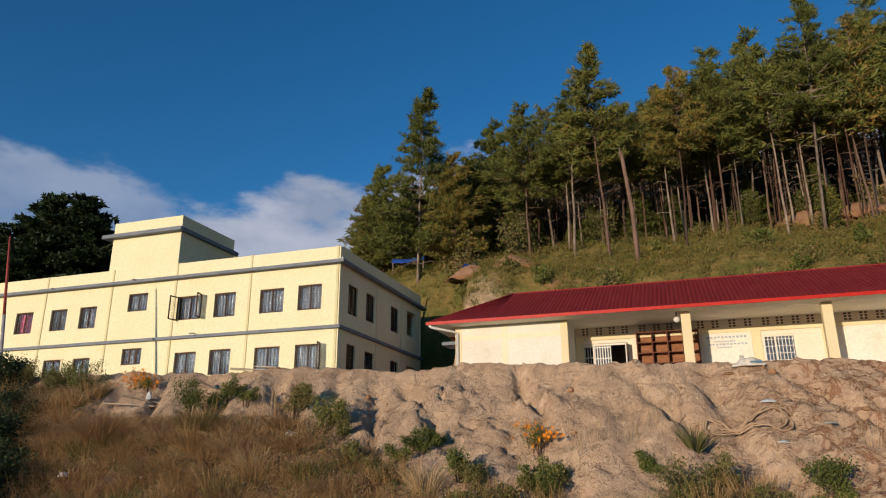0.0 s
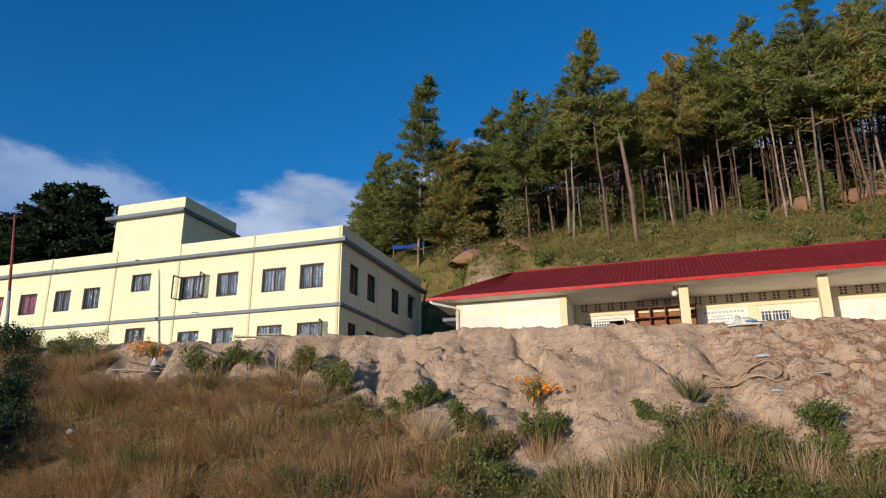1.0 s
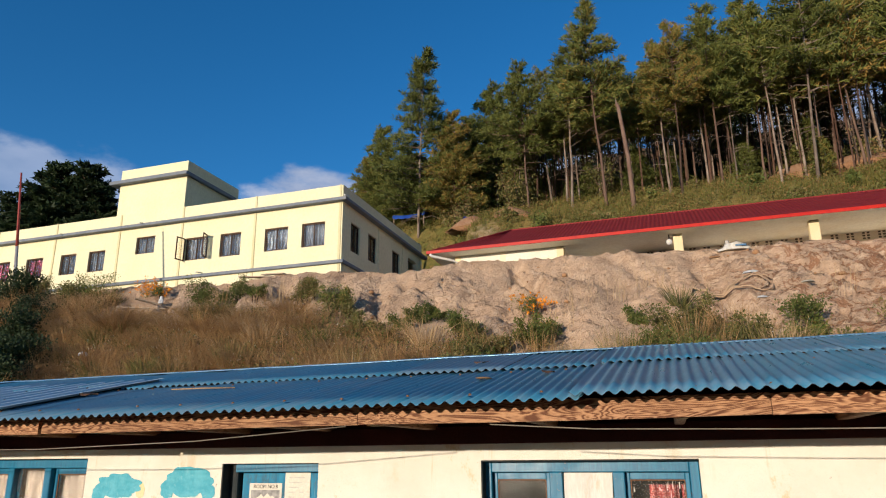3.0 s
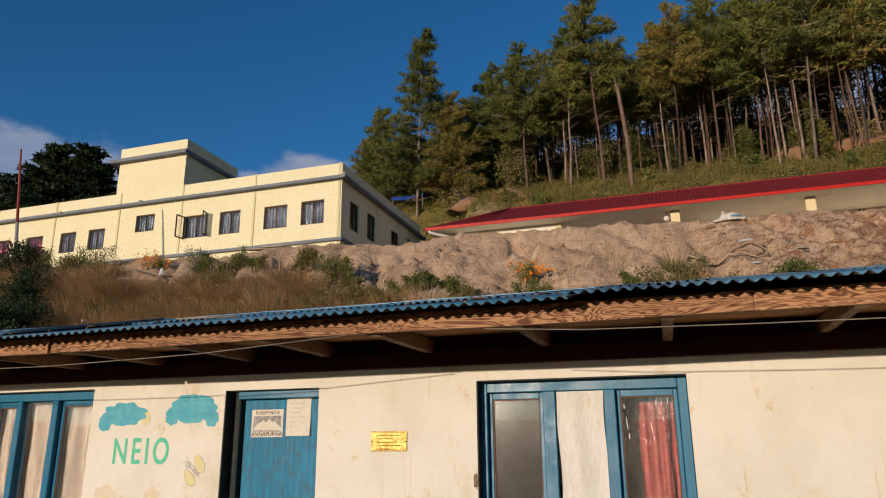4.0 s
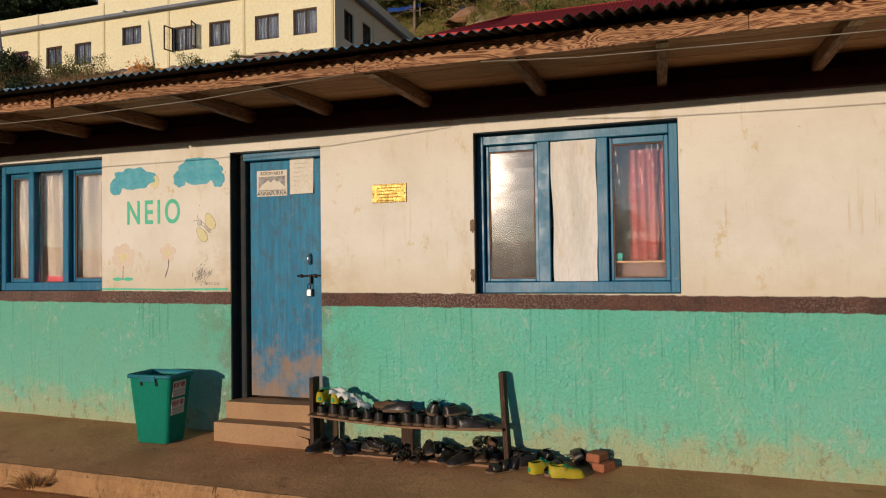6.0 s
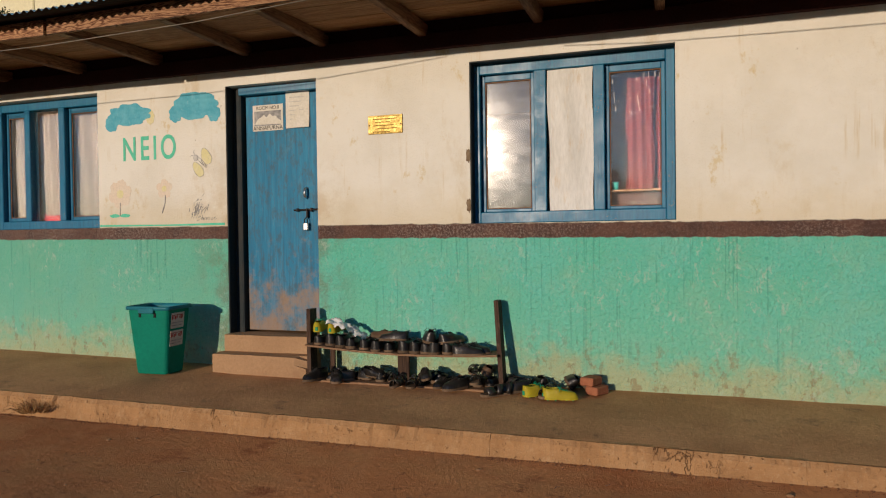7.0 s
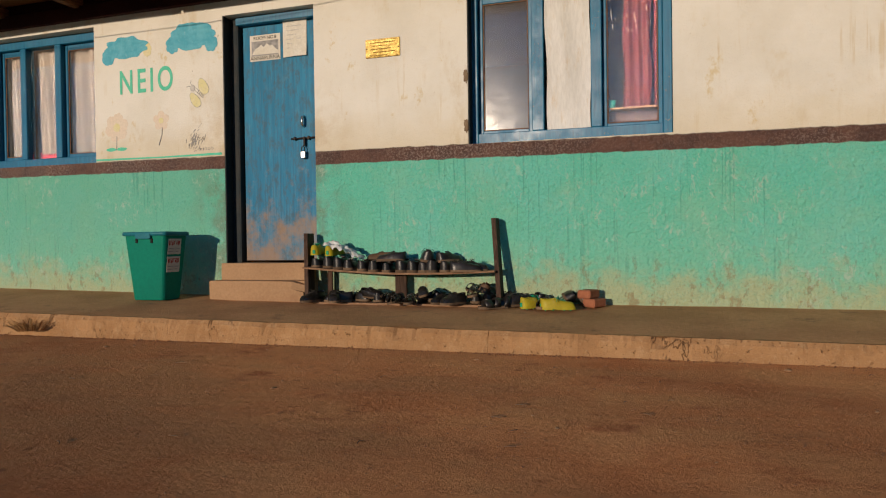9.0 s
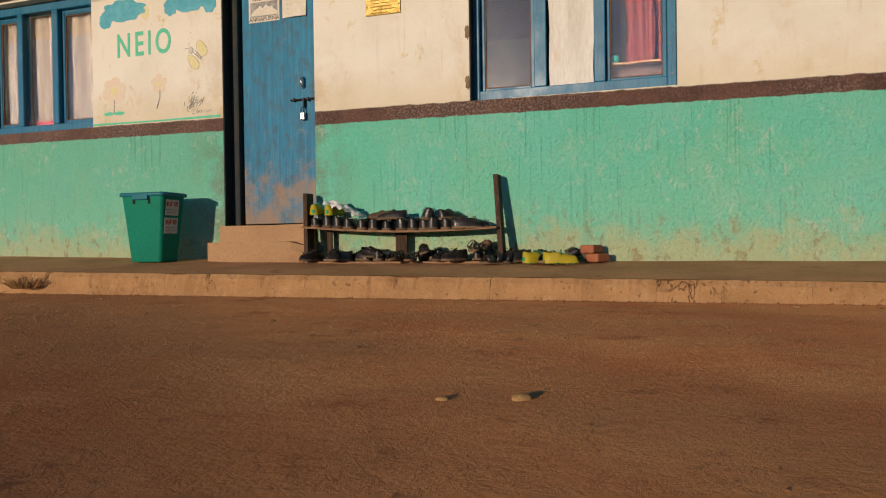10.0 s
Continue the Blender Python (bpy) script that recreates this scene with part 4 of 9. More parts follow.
ypart("partition", boxes((YB_X0, YB_X1 - 0.26, YB_Y0 + 3.2, YB_Y0 + 3.3, Z_G, Z_B2 - 0.21)), M_ROOM)
for zc, nm in ((Z_B1, "lower_band"), (Z_B2, "upper_band")):
    up = zc == Z_B2
    o = 0.27 if up else 0.14
    h0, h1 = (zc - 0.01, zc + 0.13) if up else (zc - 0.07, zc + 0.07)
    ypart(nm, boxes((YB_X0, YB_X1 + o, YB_Y0 - o, YB_Y0 - 0.002, h0, h1), (YB_X1 + 0.002, YB_X1 + o, YB_Y0, YB_Y1 + (0.25 if up else 0.0), h0, h1), bevel=0.012), M_GREY, "grey-blue painted concrete band")
for x in (-13.42, -17.72, -21.72, -25.4, -29.45, -33.4):
    ypart("pier", boxes((x - 0.06, x + 0.06, YB_Y0 - 0.035, YB_Y0 - 0.002, Z_G, Z_B1 - 0.095), (x - 0.06, x + 0.06, YB_Y0 - 0.035, YB_Y0 - 0.002, Z_B1 + 0.095, Z_B2 - 0.035), (x - 0.05, x + 0.05, YB_Y0 - 0.03, YB_Y0 - 0.002, Z_B2 + 0.145, Z_P), bevel=0.008), M_YLINE)
for y in (29.95, 33.1, 35.85):
    ypart("pier", boxes((YB_X1 + 0.002, YB_X1 + 0.035, y - 0.07, y + 0.07, Z_G, Z_B1 - 0.095), (YB_X1 + 0.002, YB_X1 + 0.035, y - 0.07, y + 0.07, Z_B1 + 0.095, Z_B2 - 0.035), bevel=0.008), M_YELLOW)
# stair tower
TX0, TX1, TY1 = -25.75, -21.75, 30.2
ypart("stair_tower", boxes((TX0, TX1, YB_Y0 + 0.004, TY1, Z_P - 0.9, 16.52)), M_YELLOW)
ypart("tower_band", boxes((TX0 - 0.45, TX1 + 0.18, YB_Y0 - 0.30, YB_Y0 + 0.002, 15.70, 15.88), (TX1 + 0.002, TX1 + 0.18, YB_Y0 + 0.002, TY1 + 0.2, 15.70, 15.88), (TX0 - 0.45, TX0 - 0.002, YB_Y0, TY1, 15.70, 15.88), bevel=0.012), M_GREY, "grey-blue painted concrete band")
ypart("stair_post", boxes((TX1 - 0.30, TX1 + 0.02, TY1 + 0.25, TY1 + 0.55, Z_B2, 15.75), bevel=0.01), M_YELLOW, "short concrete column behind the stair tower")
ypart("tower_parapet", boxes((TX0 + 0.1, TX1 - 0.1, YB_Y0 + 0.1, TY1 - 0.1, 16.521, 16.56), bevel=0.01), M_YELLOW)


def far_window(x0, x1, z0, z1, curtain, face="front", panes=2):
    """Brown timber window with iron bars, glass and a curtain behind."""
    w, h = x1 - x0, z1 - z0
    m = Matrix.Translation((x0, YB_Y0, z0)) if face == "front" else Matrix.Translation((YB_X1, x0, z0)) @ Matrix.Rotation(radians(90), 4, "Z")
    win = new("window_unit")
    win.parent = yb
    win.matrix_local = YB @ m
    t = 0.055
    part("window_frame", boxes((0.002, t, 0.07, 0.13, 0, h), (w - t, w - 0.002, 0.07, 0.13, 0, h), (t, w - t, 0.07, 0.13, 0.002, t), (t, w - t, 0.07, 0.13, h - t, h - 0.002),
                               *[(w * k / panes - 0.025, w * k / panes + 0.025, 0.072, 0.128, t, h - t) for k in range(1, panes)]), M_DARKWOOD, win)
    part("grille", boxes(*[(t + (w - 2 * t) * (k + 0.5) / 7 - 0.008, t + (w - 2 * t) * (k + 0.5) / 7 + 0.008, 0.055, 0.069, t, h - t) for k in range(7)]), M_IRON, win)
    for k in range(panes):
        part("pane", boxes((w * k / panes + 0.03, w * (k + 1) / panes - 0.03, 0.098, 0.102, t, h - t)), M_GLASS, win).visible_shadow = False
    bm = bmesh.new()
    n = 26
    loft(bm, [[(x, 0.20 + 0.035 * math.sin(x * 34 + x0), t), (x, 0.205 + 0.035 * math.sin(x * 34 + x0), t), (x, 0.205 + 0.03 * math.sin(x * 34 + x0), h), (x, 0.20 + 0.03 * math.sin(x * 34 + x0), h)] for x in (w * k / n for k in range(n + 1))])
    part("curtain", bm, curtain, win, smooth=True)


for i, q in enumerate(F_UP):
    far_window(*q, M_REDCURTAIN if i in (0, 8) else M_PALECURTAIN)
for i, q in enumerate(F_LOW):
    far_window(*q, M_PALECURTAIN, panes=3 if i == 3 else 2)
for q in E_UP[:3] + E_LOW[:3]:
    far_window(*q, M_PALECURTAIN, "end", 2)
# casement standing open
for x, z in ((-21.47, 11.36), (-20.23, 11.40), (-14.10, 8.82)):
    s = new("open_casement")
    s.parent = yb
    s.matrix_local = YB @ pose(x, 25.99, z, 0, 0, -100 if x < -21 else -75)
    part("casement_frame", boxes((0, 0.05, -0.02, 0.02, 0, 1.1), (0.45, 0.5, -0.02, 0.02, 0, 1.1), (0.05, 0.45, -0.02, 0.02, 0, 0.05), (0.05, 0.45, -0.02, 0.02, 1.05, 1.1)), M_DARKWOOD, s)
    part("pane", boxes((0.05, 0.45, -0.003, 0.003, 0.05, 1.05)), M_GLASS, s)
for x, z in ((-20.4, 10.72), (-23.9, 13.5), (-28.8, 13.47), (-13.0, 13.5)):
    ypart("rain_spout", tubes((((x, 25.95, z), (x, 25.55, z - 0.08)), 0.035)), M_PIPE)

# ---- the long single-storey building with the red roof ----
rb = thing("classroom_block", (0.0, 25.3, 7.1), "long low classroom block with red tin roof and cream veranda pillars", "building")
RB = Matrix.Translation((0.0, -25.3, -7.1))


def rpart(name, bm, material, label="", parent=None, smooth=False):
    bm.transform(RB)
    return part(name, bm, material, parent or rb, label, smooth)


R_X1 = 22.0
EZ, RZ, RY, EY, BY = 10.16, 12.0, 28.6, 24.6, 32.6
HX0, HX1 = -8.85, -6.35
bm = bmesh.new()
n = 170
# roof planes as corrugated steel: front, hip end, back
def red_plane(bm, a0, a1, b0, b1, waves):
    seg = waves * 4
    a0, a1, b0, b1 = (Vector(v) for v in (a0, a1, b0, b1))
    nrm = ((a1 - a0).cross(b0 - a0)).normalized()
    lo, hi = [], []
    for i in range(seg + 1):
        t = i / seg
        w = 0.012 * math.cos(math.pi * i / 2) * nrm
        lo.append(bm.verts.new(a0.lerp(a1, t) + w))
        hi.append(bm.verts.new(b0.lerp(b1, t) + w))
    for i in range(seg):
        bm.faces.new((lo[i], lo[i + 1], hi[i + 1], hi[i]))
red_plane(bm, (HX1, EY, EZ), (R_X1, EY, EZ), (HX1, RY, RZ), (R_X1, RY, RZ), 190)
red_plane(bm, (HX0, EY, EZ), (HX1, EY, EZ), (HX1 - 0.01, RY - 0.02, RZ - 0.01), (HX1, RY, RZ), 16)
red_plane(bm, (HX0, BY, EZ), (HX0, EY, EZ), (HX1, RY, RZ), (HX1, RY, RZ), 50)
red_plane(bm, (R_X1, BY, EZ), (HX0, BY, EZ), (R_X1, RY, RZ), (HX1, RY, RZ), 120)
rpart("roof", bm, M_RED, "dark red corrugated steel roof")
rpart("ridge", tubes((((HX1 - 0.1, RY, RZ), (R_X1, RY, RZ)), 0.035), (((HX0, EY, EZ + 0.01), (HX1, RY, RZ + 0.01)), 0.03)), M_RED)
rpart("eave_trim", boxes((HX0 - 0.03, R_X1, EY - 0.06, EY - 0.02, EZ - 0.102, EZ + 0.012), (HX0 - 0.06, HX0 - 0.02, EY - 0.02, BY, EZ - 0.07, EZ + 0.03)), M_REDTRIM, "bright red gutter board")
rpart("soffit", boxes((HX0, R_X1, EY - 0.015, 27.3, EZ - 0.10, EZ - 0.06)), M_WHITE)
rpart("end_room", boxes((-7.95, -3.70, 25.3, 27.3, 7.0, EZ - 0.105)), M_WHITE, "white front wall of the end room")
for x0, x1 in ((-3.95, -3.69), (-7.955, -7.72)):
    rpart("corner_stripe", boxes((x0, x1, 25.285, 25.6, 7.0, EZ - 0.11)), M_PILLAR, "yellow painted edge")
for x0, x1, z0, z1 in ((-6.14, -5.92, 7.0, EZ - 0.11), (-7.715, -6.145, 9.50, 9.68), (-5.915, -3.955, 9.50, 9.68)):
    rpart("faded_stripe", boxes((x0, x1, 25.292, 25.4, z0, z1)), M_FADEDYELLOW, "faded yellow stripe on white wash")
BACK = [(-3.46, -1.74, 7.3, 9.45), (2.95, 4.05, 8.3, 9.42)]
rpart("rear_wall", wall_with_holes(bmesh.new(), -7.95, R_X1, 27.3, 27.5, 7.0, EZ - 0.06, BACK), M_PEACH)
for x0, x1 in ((0.95, 2.60), (5.65, 8.60)):
    rpart("white_panel", boxes((x0, x1, 27.27, 27.298, 7.3, 9.60), bevel=0.004), M_WHITE, "whitewashed panel on the veranda wall")
rpart("rear_room", boxes((-7.95, R_X1, 30.2, 30.4, 7.0, EZ - 0.06)), M_ROOM)
# floor made pale as a reflector, to bounce light up to the soffit
rpart("slab", boxes((-8.0, R_X1, 24.9, 31.0, 6.95, 7.28)), M_PEACH)
for x in (0.40, 4.79, 9.2, 13.6, 18.0):
    rpart("pillar", boxes((x - 0.16, x + 0.16, 25.20, 25.5, 7.28, EZ - 0.105), bevel=0.012), M_PILLAR, "square yellow veranda pillar")
# breeze blocks under the ceiling
# flat brown pads carry the shade of the vent holes in their colour
M_VENT = plain("vent_shade", (0.10, 0.066, 0.046), (0.075, 0.05, 0.036), 3, 0.9, 0.1)
vent_slot = mesh_of("slot", boxes((0, 0.085, -0.004, 0.001, 0, 0.060)), M_VENT)
for x in (-3.44, -2.92, -2.43, -1.95, -1.30, -0.78, -0.32, 0.78, 1.29, 1.87, 2.40, 3.00, 3.46, 3.98, 4.46, 5.63, 6.13, 6.63, 7.13, 7.63):
    b = new("vent_block")
    b.parent = rb
    b.matrix_local = RB @ pose(x, 27.28, 9.76)
    part("surround", boxes((0, 0.30, 0, 0.018, 0, 0.32), bevel=0.004), M_PEACH, b)
    for i in range(2):
        for j in range(3):
            part("slot", vent_slot, None, b).matrix_local = pose(0.03 + i * 0.145, 0, 0.03 + j * 0.10)
rpart("cornice", boxes((-3.69, R_X1, 27.24, 27.298, 9.58, 9.735)), M_PILLAR)
for x0, x1 in ((-3.68, -3.4), (0.32, 0.62), (4.9, 5.3), (2.62, 2.92)):
    rpart("pilaster", boxes((x0, x1, 27.25, 27.298, 7.28, 9.61)), M_PILLAR)
# lattice shelf door
lat = new("open_shelf"); lat.parent = rb; lat.matrix_local = RB @ pose(-1.40, 26.92, 7.3)
M_SHELFDARK = wood("shelf_edge", (0.20, 0.075, 0.042), (0.11, 0.040, 0.024), 2.0)
part("board", boxes((0, 2.22, 0.34, 0.36, 0, 2.42)), M_BOARD, lat)
for k in range(5):
    part("upright", boxes((2.18 * k / 4, 2.18 * k / 4 + 0.04, 0, 0.339, 0, 2.42), bevel=0.003), M_SHELFDARK, lat)
for k in range(7):
    part("shelf", boxes((0.002, 2.218, -0.003, 0.336, 2.40 - 0.388 * k, 2.435 - 0.388 * k), bevel=0.003), M_SHELFDARK, lat)
# double door and window
dd = new("double_door"); dd.parent = rb; dd.matrix_local = RB @ pose(-3.44, 27.34, 7.3)
part("door_frame", boxes((0, 0.06, 0, 0.08, 0, 2.14), (1.62, 1.68, 0, 0.08, 0, 2.14), (0.06, 1.62, 0, 0.08, 2.07, 2.14), (0.38, 0.43, 0, 0.08, 0, 2.07)), M_WHITE, dd)
leaf2 = part("leaf", boxes((0.44, 1.04, 0.03, 0.05, 0, 2.06), bevel=0.004), M_PALECURTAIN, dd, "curtained door leaf behind white bars")
part("bars", boxes(*[(0.44 + 0.098 * k, 0.475 + 0.098 * k, -0.005, 0.025, 0, 2.06) for k in range(7)], *[(0.44, 1.04, -0.003, 0.022, 0.3 + 0.42 * k, 0.34 + 0.42 * k) for k in range(5)]), M_PIPE, leaf2)
part("grille", boxes(*[(0.08 + 0.10 * k, 0.10 + 0.10 * k, 0.01, 0.03, 0.0, 2.06) for k in range(4)], *[(0.06, 0.38, 0.012, 0.028, 0.35 + 0.42 * k, 0.38 + 0.42 * k) for k in range(5)]), M_PIPE, dd)
part("inner_panel", boxes((0.06, 0.38, 0.05, 0.07, 0, 2.06)), M_IRON, dd)
part("open_leaf", boxes((1.64, 1.68, -0.62, -0.01, 0, 2.10), bevel=0.004), M_PIPE, dd, "white door leaf standing open")
wn2 = new("veranda_window"); wn2.parent = rb; wn2.matrix_local = RB @ pose(2.95, 27.33, 8.3)
part("window_frame", boxes((0, 0.06, 0, 0.07, 0, 1.12), (1.04, 1.10, 0, 0.07, 0, 1.12), (0.06, 1.04, 0, 0.07, 0, 0.06), (0.06, 1.04, 0, 0.07, 1.06, 1.12), (0.40, 0.46, 0, 0.07, 0.06, 1.06)), M_WHITE, wn2)
part("grille", boxes(*[(0.06 + 0.115 * k, 0.085 + 0.115 * k, -0.02, -0.004, 0.06, 1.06) for k in range(9)], *[(0.06, 1.04, -0.018, -0.006, 0.2 + 0.25 * k, 0.22 + 0.25 * k) for k in range(4)]), M_PIPE, wn2)
part("pane", boxes((0.06, 1.04, 0.03, 0.034, 0.06, 1.06)), M_GLASS, wn2)
part("curtain", boxes((0.06, 1.04, 0.09, 0.1, 0.06, 1.06)), M_PALECURTAIN, wn2)
# gutter pipe at the end
rpart("rain_pipe", tubes((((-8.75, 24.56, 10.05), (-8.70, 24.6, 9.98), (-8.0, 25.1, 9.86), (-7.86, 25.24, 9.80), (-7.86, 25.24, 7.1)), 0.055), sides=8), M_PIPE, "white plastic rain pipe", smooth=True)
rpart("side_lintel", boxes((-8.6, -7.96, 25.6, 26.6, 9.45, 9.57)), M_GREY)
# globe lamp under the veranda
lampg = thing("veranda_lamp", (0.10, 25.2, 9.78), "round white globe lamp under the veranda beam", "lamp")
bm = bmesh.new(); bmesh.ops.create_uvsphere(bm, u_segments=14, v_segments=9, radius=0.11)
part("globe", bm, M_PIPE, lampg, smooth=True)
part("stem", tubes((((0, 0, 0.09), (0, 0, 0.28)), 0.02)), M_IRON, lampg)

# two painted lines of unreadable lettering on the veranda wall
sign_w = new("wall_lettering"); sign_w.parent = rb; sign_w.matrix_local = RB @ pose(0.72, 27.25, 8.8)
M_FADEDBLUE = plain("faded_blue_paint", (0.34, 0.40, 0.52), (0.46, 0.49, 0.55), 6, 0.85, 0.1)
for z, x0, x1, h in ((0.58, 0.36, 1.76, 0.075), (0.44, 0.62, 1.35, 0.05), (0.33, 0.42, 1.76, 0.06), (0.22, 0.70, 1.20, 0.05)):
    part("painted_line", boxes(*[(x0 + (x1 - x0) * k / 11, x0 + (x1 - x0) * (k + 0.66) / 11, 0.0, 0.004, z + 0.012 * (k % 2), z + h) for k in range(11)]), M_FADEDBLUE, sign_w)

# festival bunting left along the eave
M_FLAGS = [plain("bunting_" + n, c, None, 6, 0.85, 0.1) for n, c in (("blue", (0.03, 0.10, 0.42)), ("yellow", (0.62, 0.45, 0.05)), ("white", (0.70, 0.68, 0.62)), ("green", (0.03, 0.28, 0.10)))]
bunt = new("bunting"); bunt.parent = rb
part("cord", tubes((((-0.6, 24.57, EZ - 0.06), (0.4, 24.57, EZ - 0.10), (1.5, 24.57, EZ - 0.06)), 0.006), (((6.9, 24.57, EZ - 0.06), (7.8, 24.57, EZ - 0.09), (9.0, 24.57, EZ - 0.06)), 0.006), sides=4), M_IRON, bunt)
for k, x in enumerate((-0.5, -0.3, -0.05, 0.2, 0.45, 0.8, 1.2, 6.95, 7.15, 7.35, 7.6, 7.9, 8.2, 8.6)):
    part("pennant", boxes((x, x + 0.11, 24.560, 24.566, EZ - 0.20 - 0.02 * (k % 3), EZ - 0.085)), M_FLAGS[k % 4], bunt)


# ---- plants ----
M_BARK = plain("pine_bark", (0.175, 0.115, 0.085), (0.115, 0.07, 0.052), 3, 0.95, 0.8, 0.03, 18, stretch=(1, 1, 0.3), vary=0.45)
M_PALEBARK = plain("pale_bark", (0.30, 0.24, 0.19), (0.15, 0.105, 0.08), 3, 0.95, 0.8, 0.03, 18, stretch=(1, 1, 0.3), vary=0.3)
M_NEEDLE = foliage("pine_needles", (0.118, 0.150, 0.036), (0.225, 0.230, 0.056), (0.30, 0.190, 0.050))
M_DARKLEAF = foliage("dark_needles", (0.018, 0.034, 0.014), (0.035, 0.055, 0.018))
M_SHRUB = foliage("shrub_leaves", (0.085, 0.120, 0.026), (0.180, 0.190, 0.048), (0.24, 0.19, 0.06))
M_OLIVE = foliage("olive_leaves", (0.110, 0.120, 0.034), (0.24, 0.205, 0.068), (0.28, 0.19, 0.085))
M_DRY = foliage("dry_grass", (0.345, 0.198, 0.082), (0.60, 0.395, 0.185), (0.255, 0.128, 0.052), 0.8, 0.35)
M_STRAW = foliage("straw", (0.47, 0.315, 0.160), (0.58, 0.415, 0.230), None, 0.8, 0.3)
M_GREENGRASS = foliage("hill_grass", (0.125, 0.128, 0.030), (0.27, 0.225, 0.062), (0.30, 0.19, 0.07), 0.8, 0.35)
M_ORANGE = foliage("marigold", (0.80, 0.25, 0.02), (0.85, 0.36, 0.03), None, 0.7, 0.2)
M_DULLWHITE = foliage("seed_heads", (0.50, 0.46, 0.38), (0.62, 0.58, 0.50), None, 0.8, 0.3)


def blades_mesh(name, base, way, length, width, bend, material, rs):
    """Thin tapering blades: base points, first directions, sizes and droop, as one mesh."""
    n = len(base)
    side = np.cross(way, np.array((0.0, 0.0, 1.0)))
    bad = np.linalg.norm(side, axis=1) < 1e-3
    side[bad] = (1.0, 0.0, 0.0)
    ang = rs.uniform(0, math.pi, n)[:, None]
    side /= np.linalg.norm(side, axis=1)[:, None]
    up2 = np.cross(side, way)
    side = side * np.cos(ang) + up2 * np.sin(ang)
    length, width, bend = (np.asarray(v)[:, None] for v in (length, width, bend))
    out = way.copy(); out[:, 2] = 0
    out += rs.normal(0, 0.25, (n, 3)) * (1, 1, 0)
    down = np.array((0.0, 0.0, -1.0))
    mid = base + way * length * 0.55 + (out * 0.10 + down * 0.08) * bend * length
    tip = base + way * length + (out * 0.45 + down * 0.55) * bend * length
    v = np.stack([base - side * width * 0.5, base + side * width * 0.5, mid + side * width * 0.4, mid - side * width * 0.4, tip], 1).reshape(-1, 3)
    k = np.arange(n) * 5
    me = bpy.data.meshes.new(name)
    me.vertices.add(n * 5)
    me.vertices.foreach_set("co", v.astype(np.float32).ravel())
    loops = np.stack([k, k + 1, k + 2, k + 3, k + 3, k + 2, k + 4], 1).ravel()
    me.loops.add(n * 7)
    me.loops.foreach_set("vertex_index", loops.astype(np.int32))
    me.polygons.add(n * 2)
    starts = np.stack([np.arange(n) * 7, np.arange(n) * 7 + 4], 1).ravel()
    me.polygons.foreach_set("loop_start", starts.astype(np.int32))
    me.materials.append(material)
    me.update(calc_edges=True)
    me.validate()
    return me


def unit(v):
    return v / np.linalg.norm(v, axis=1)[:, None]


def tufts(rs, centres, per, spread, lean, ln, wd, bd):
    """Blade arrays for many tufts at once."""
    c = np.repeat(centres, per, 0)
    n = len(c)
    a, r = rs.uniform(0, 2 * math.pi, n), np.sqrt(rs.uniform(0, 1, n))
    base = c + np.stack([np.cos(a) * r * spread, np.sin(a) * r * spread, np.zeros(n)], 1)
    way = unit(np.stack([np.cos(a) * r * lean, np.sin(a) * r * lean, np.ones(n)], 1) + rs.normal(0, 0.12, (n, 3)))
    return base, way, rs.uniform(*ln, n), rs.uniform(*wd, n), rs.uniform(*bd, n)


def leaf_mesh(name, pts, size, material, rs, long=1.7, up=0.3):
    """Separate folded leaves at the points given."""
    n = len(pts)
    d = unit(rs.normal(0, 1, (n, 3)) + np.array((0, 0, up)))
    s = unit(np.cross(d, rs.normal(0, 1, (n, 3))))
    nn = np.cross(d, s)
    L = (size * rs.uniform(0.6, 1.3, n))[:, None]
    W = L / long
    v = np.stack([pts, pts + d * L * 0.5 + s * W * 0.5 + nn * W * 0.12, pts + d * L, pts + d * L * 0.5 - s * W * 0.5 + nn * W * 0.12], 1).reshape(-1, 3)
    k = np.arange(n) * 4
    return mesh_from(name, v.tolist(), np.stack([k, k + 1, k + 2, k + 3], 1).tolist(), [material])


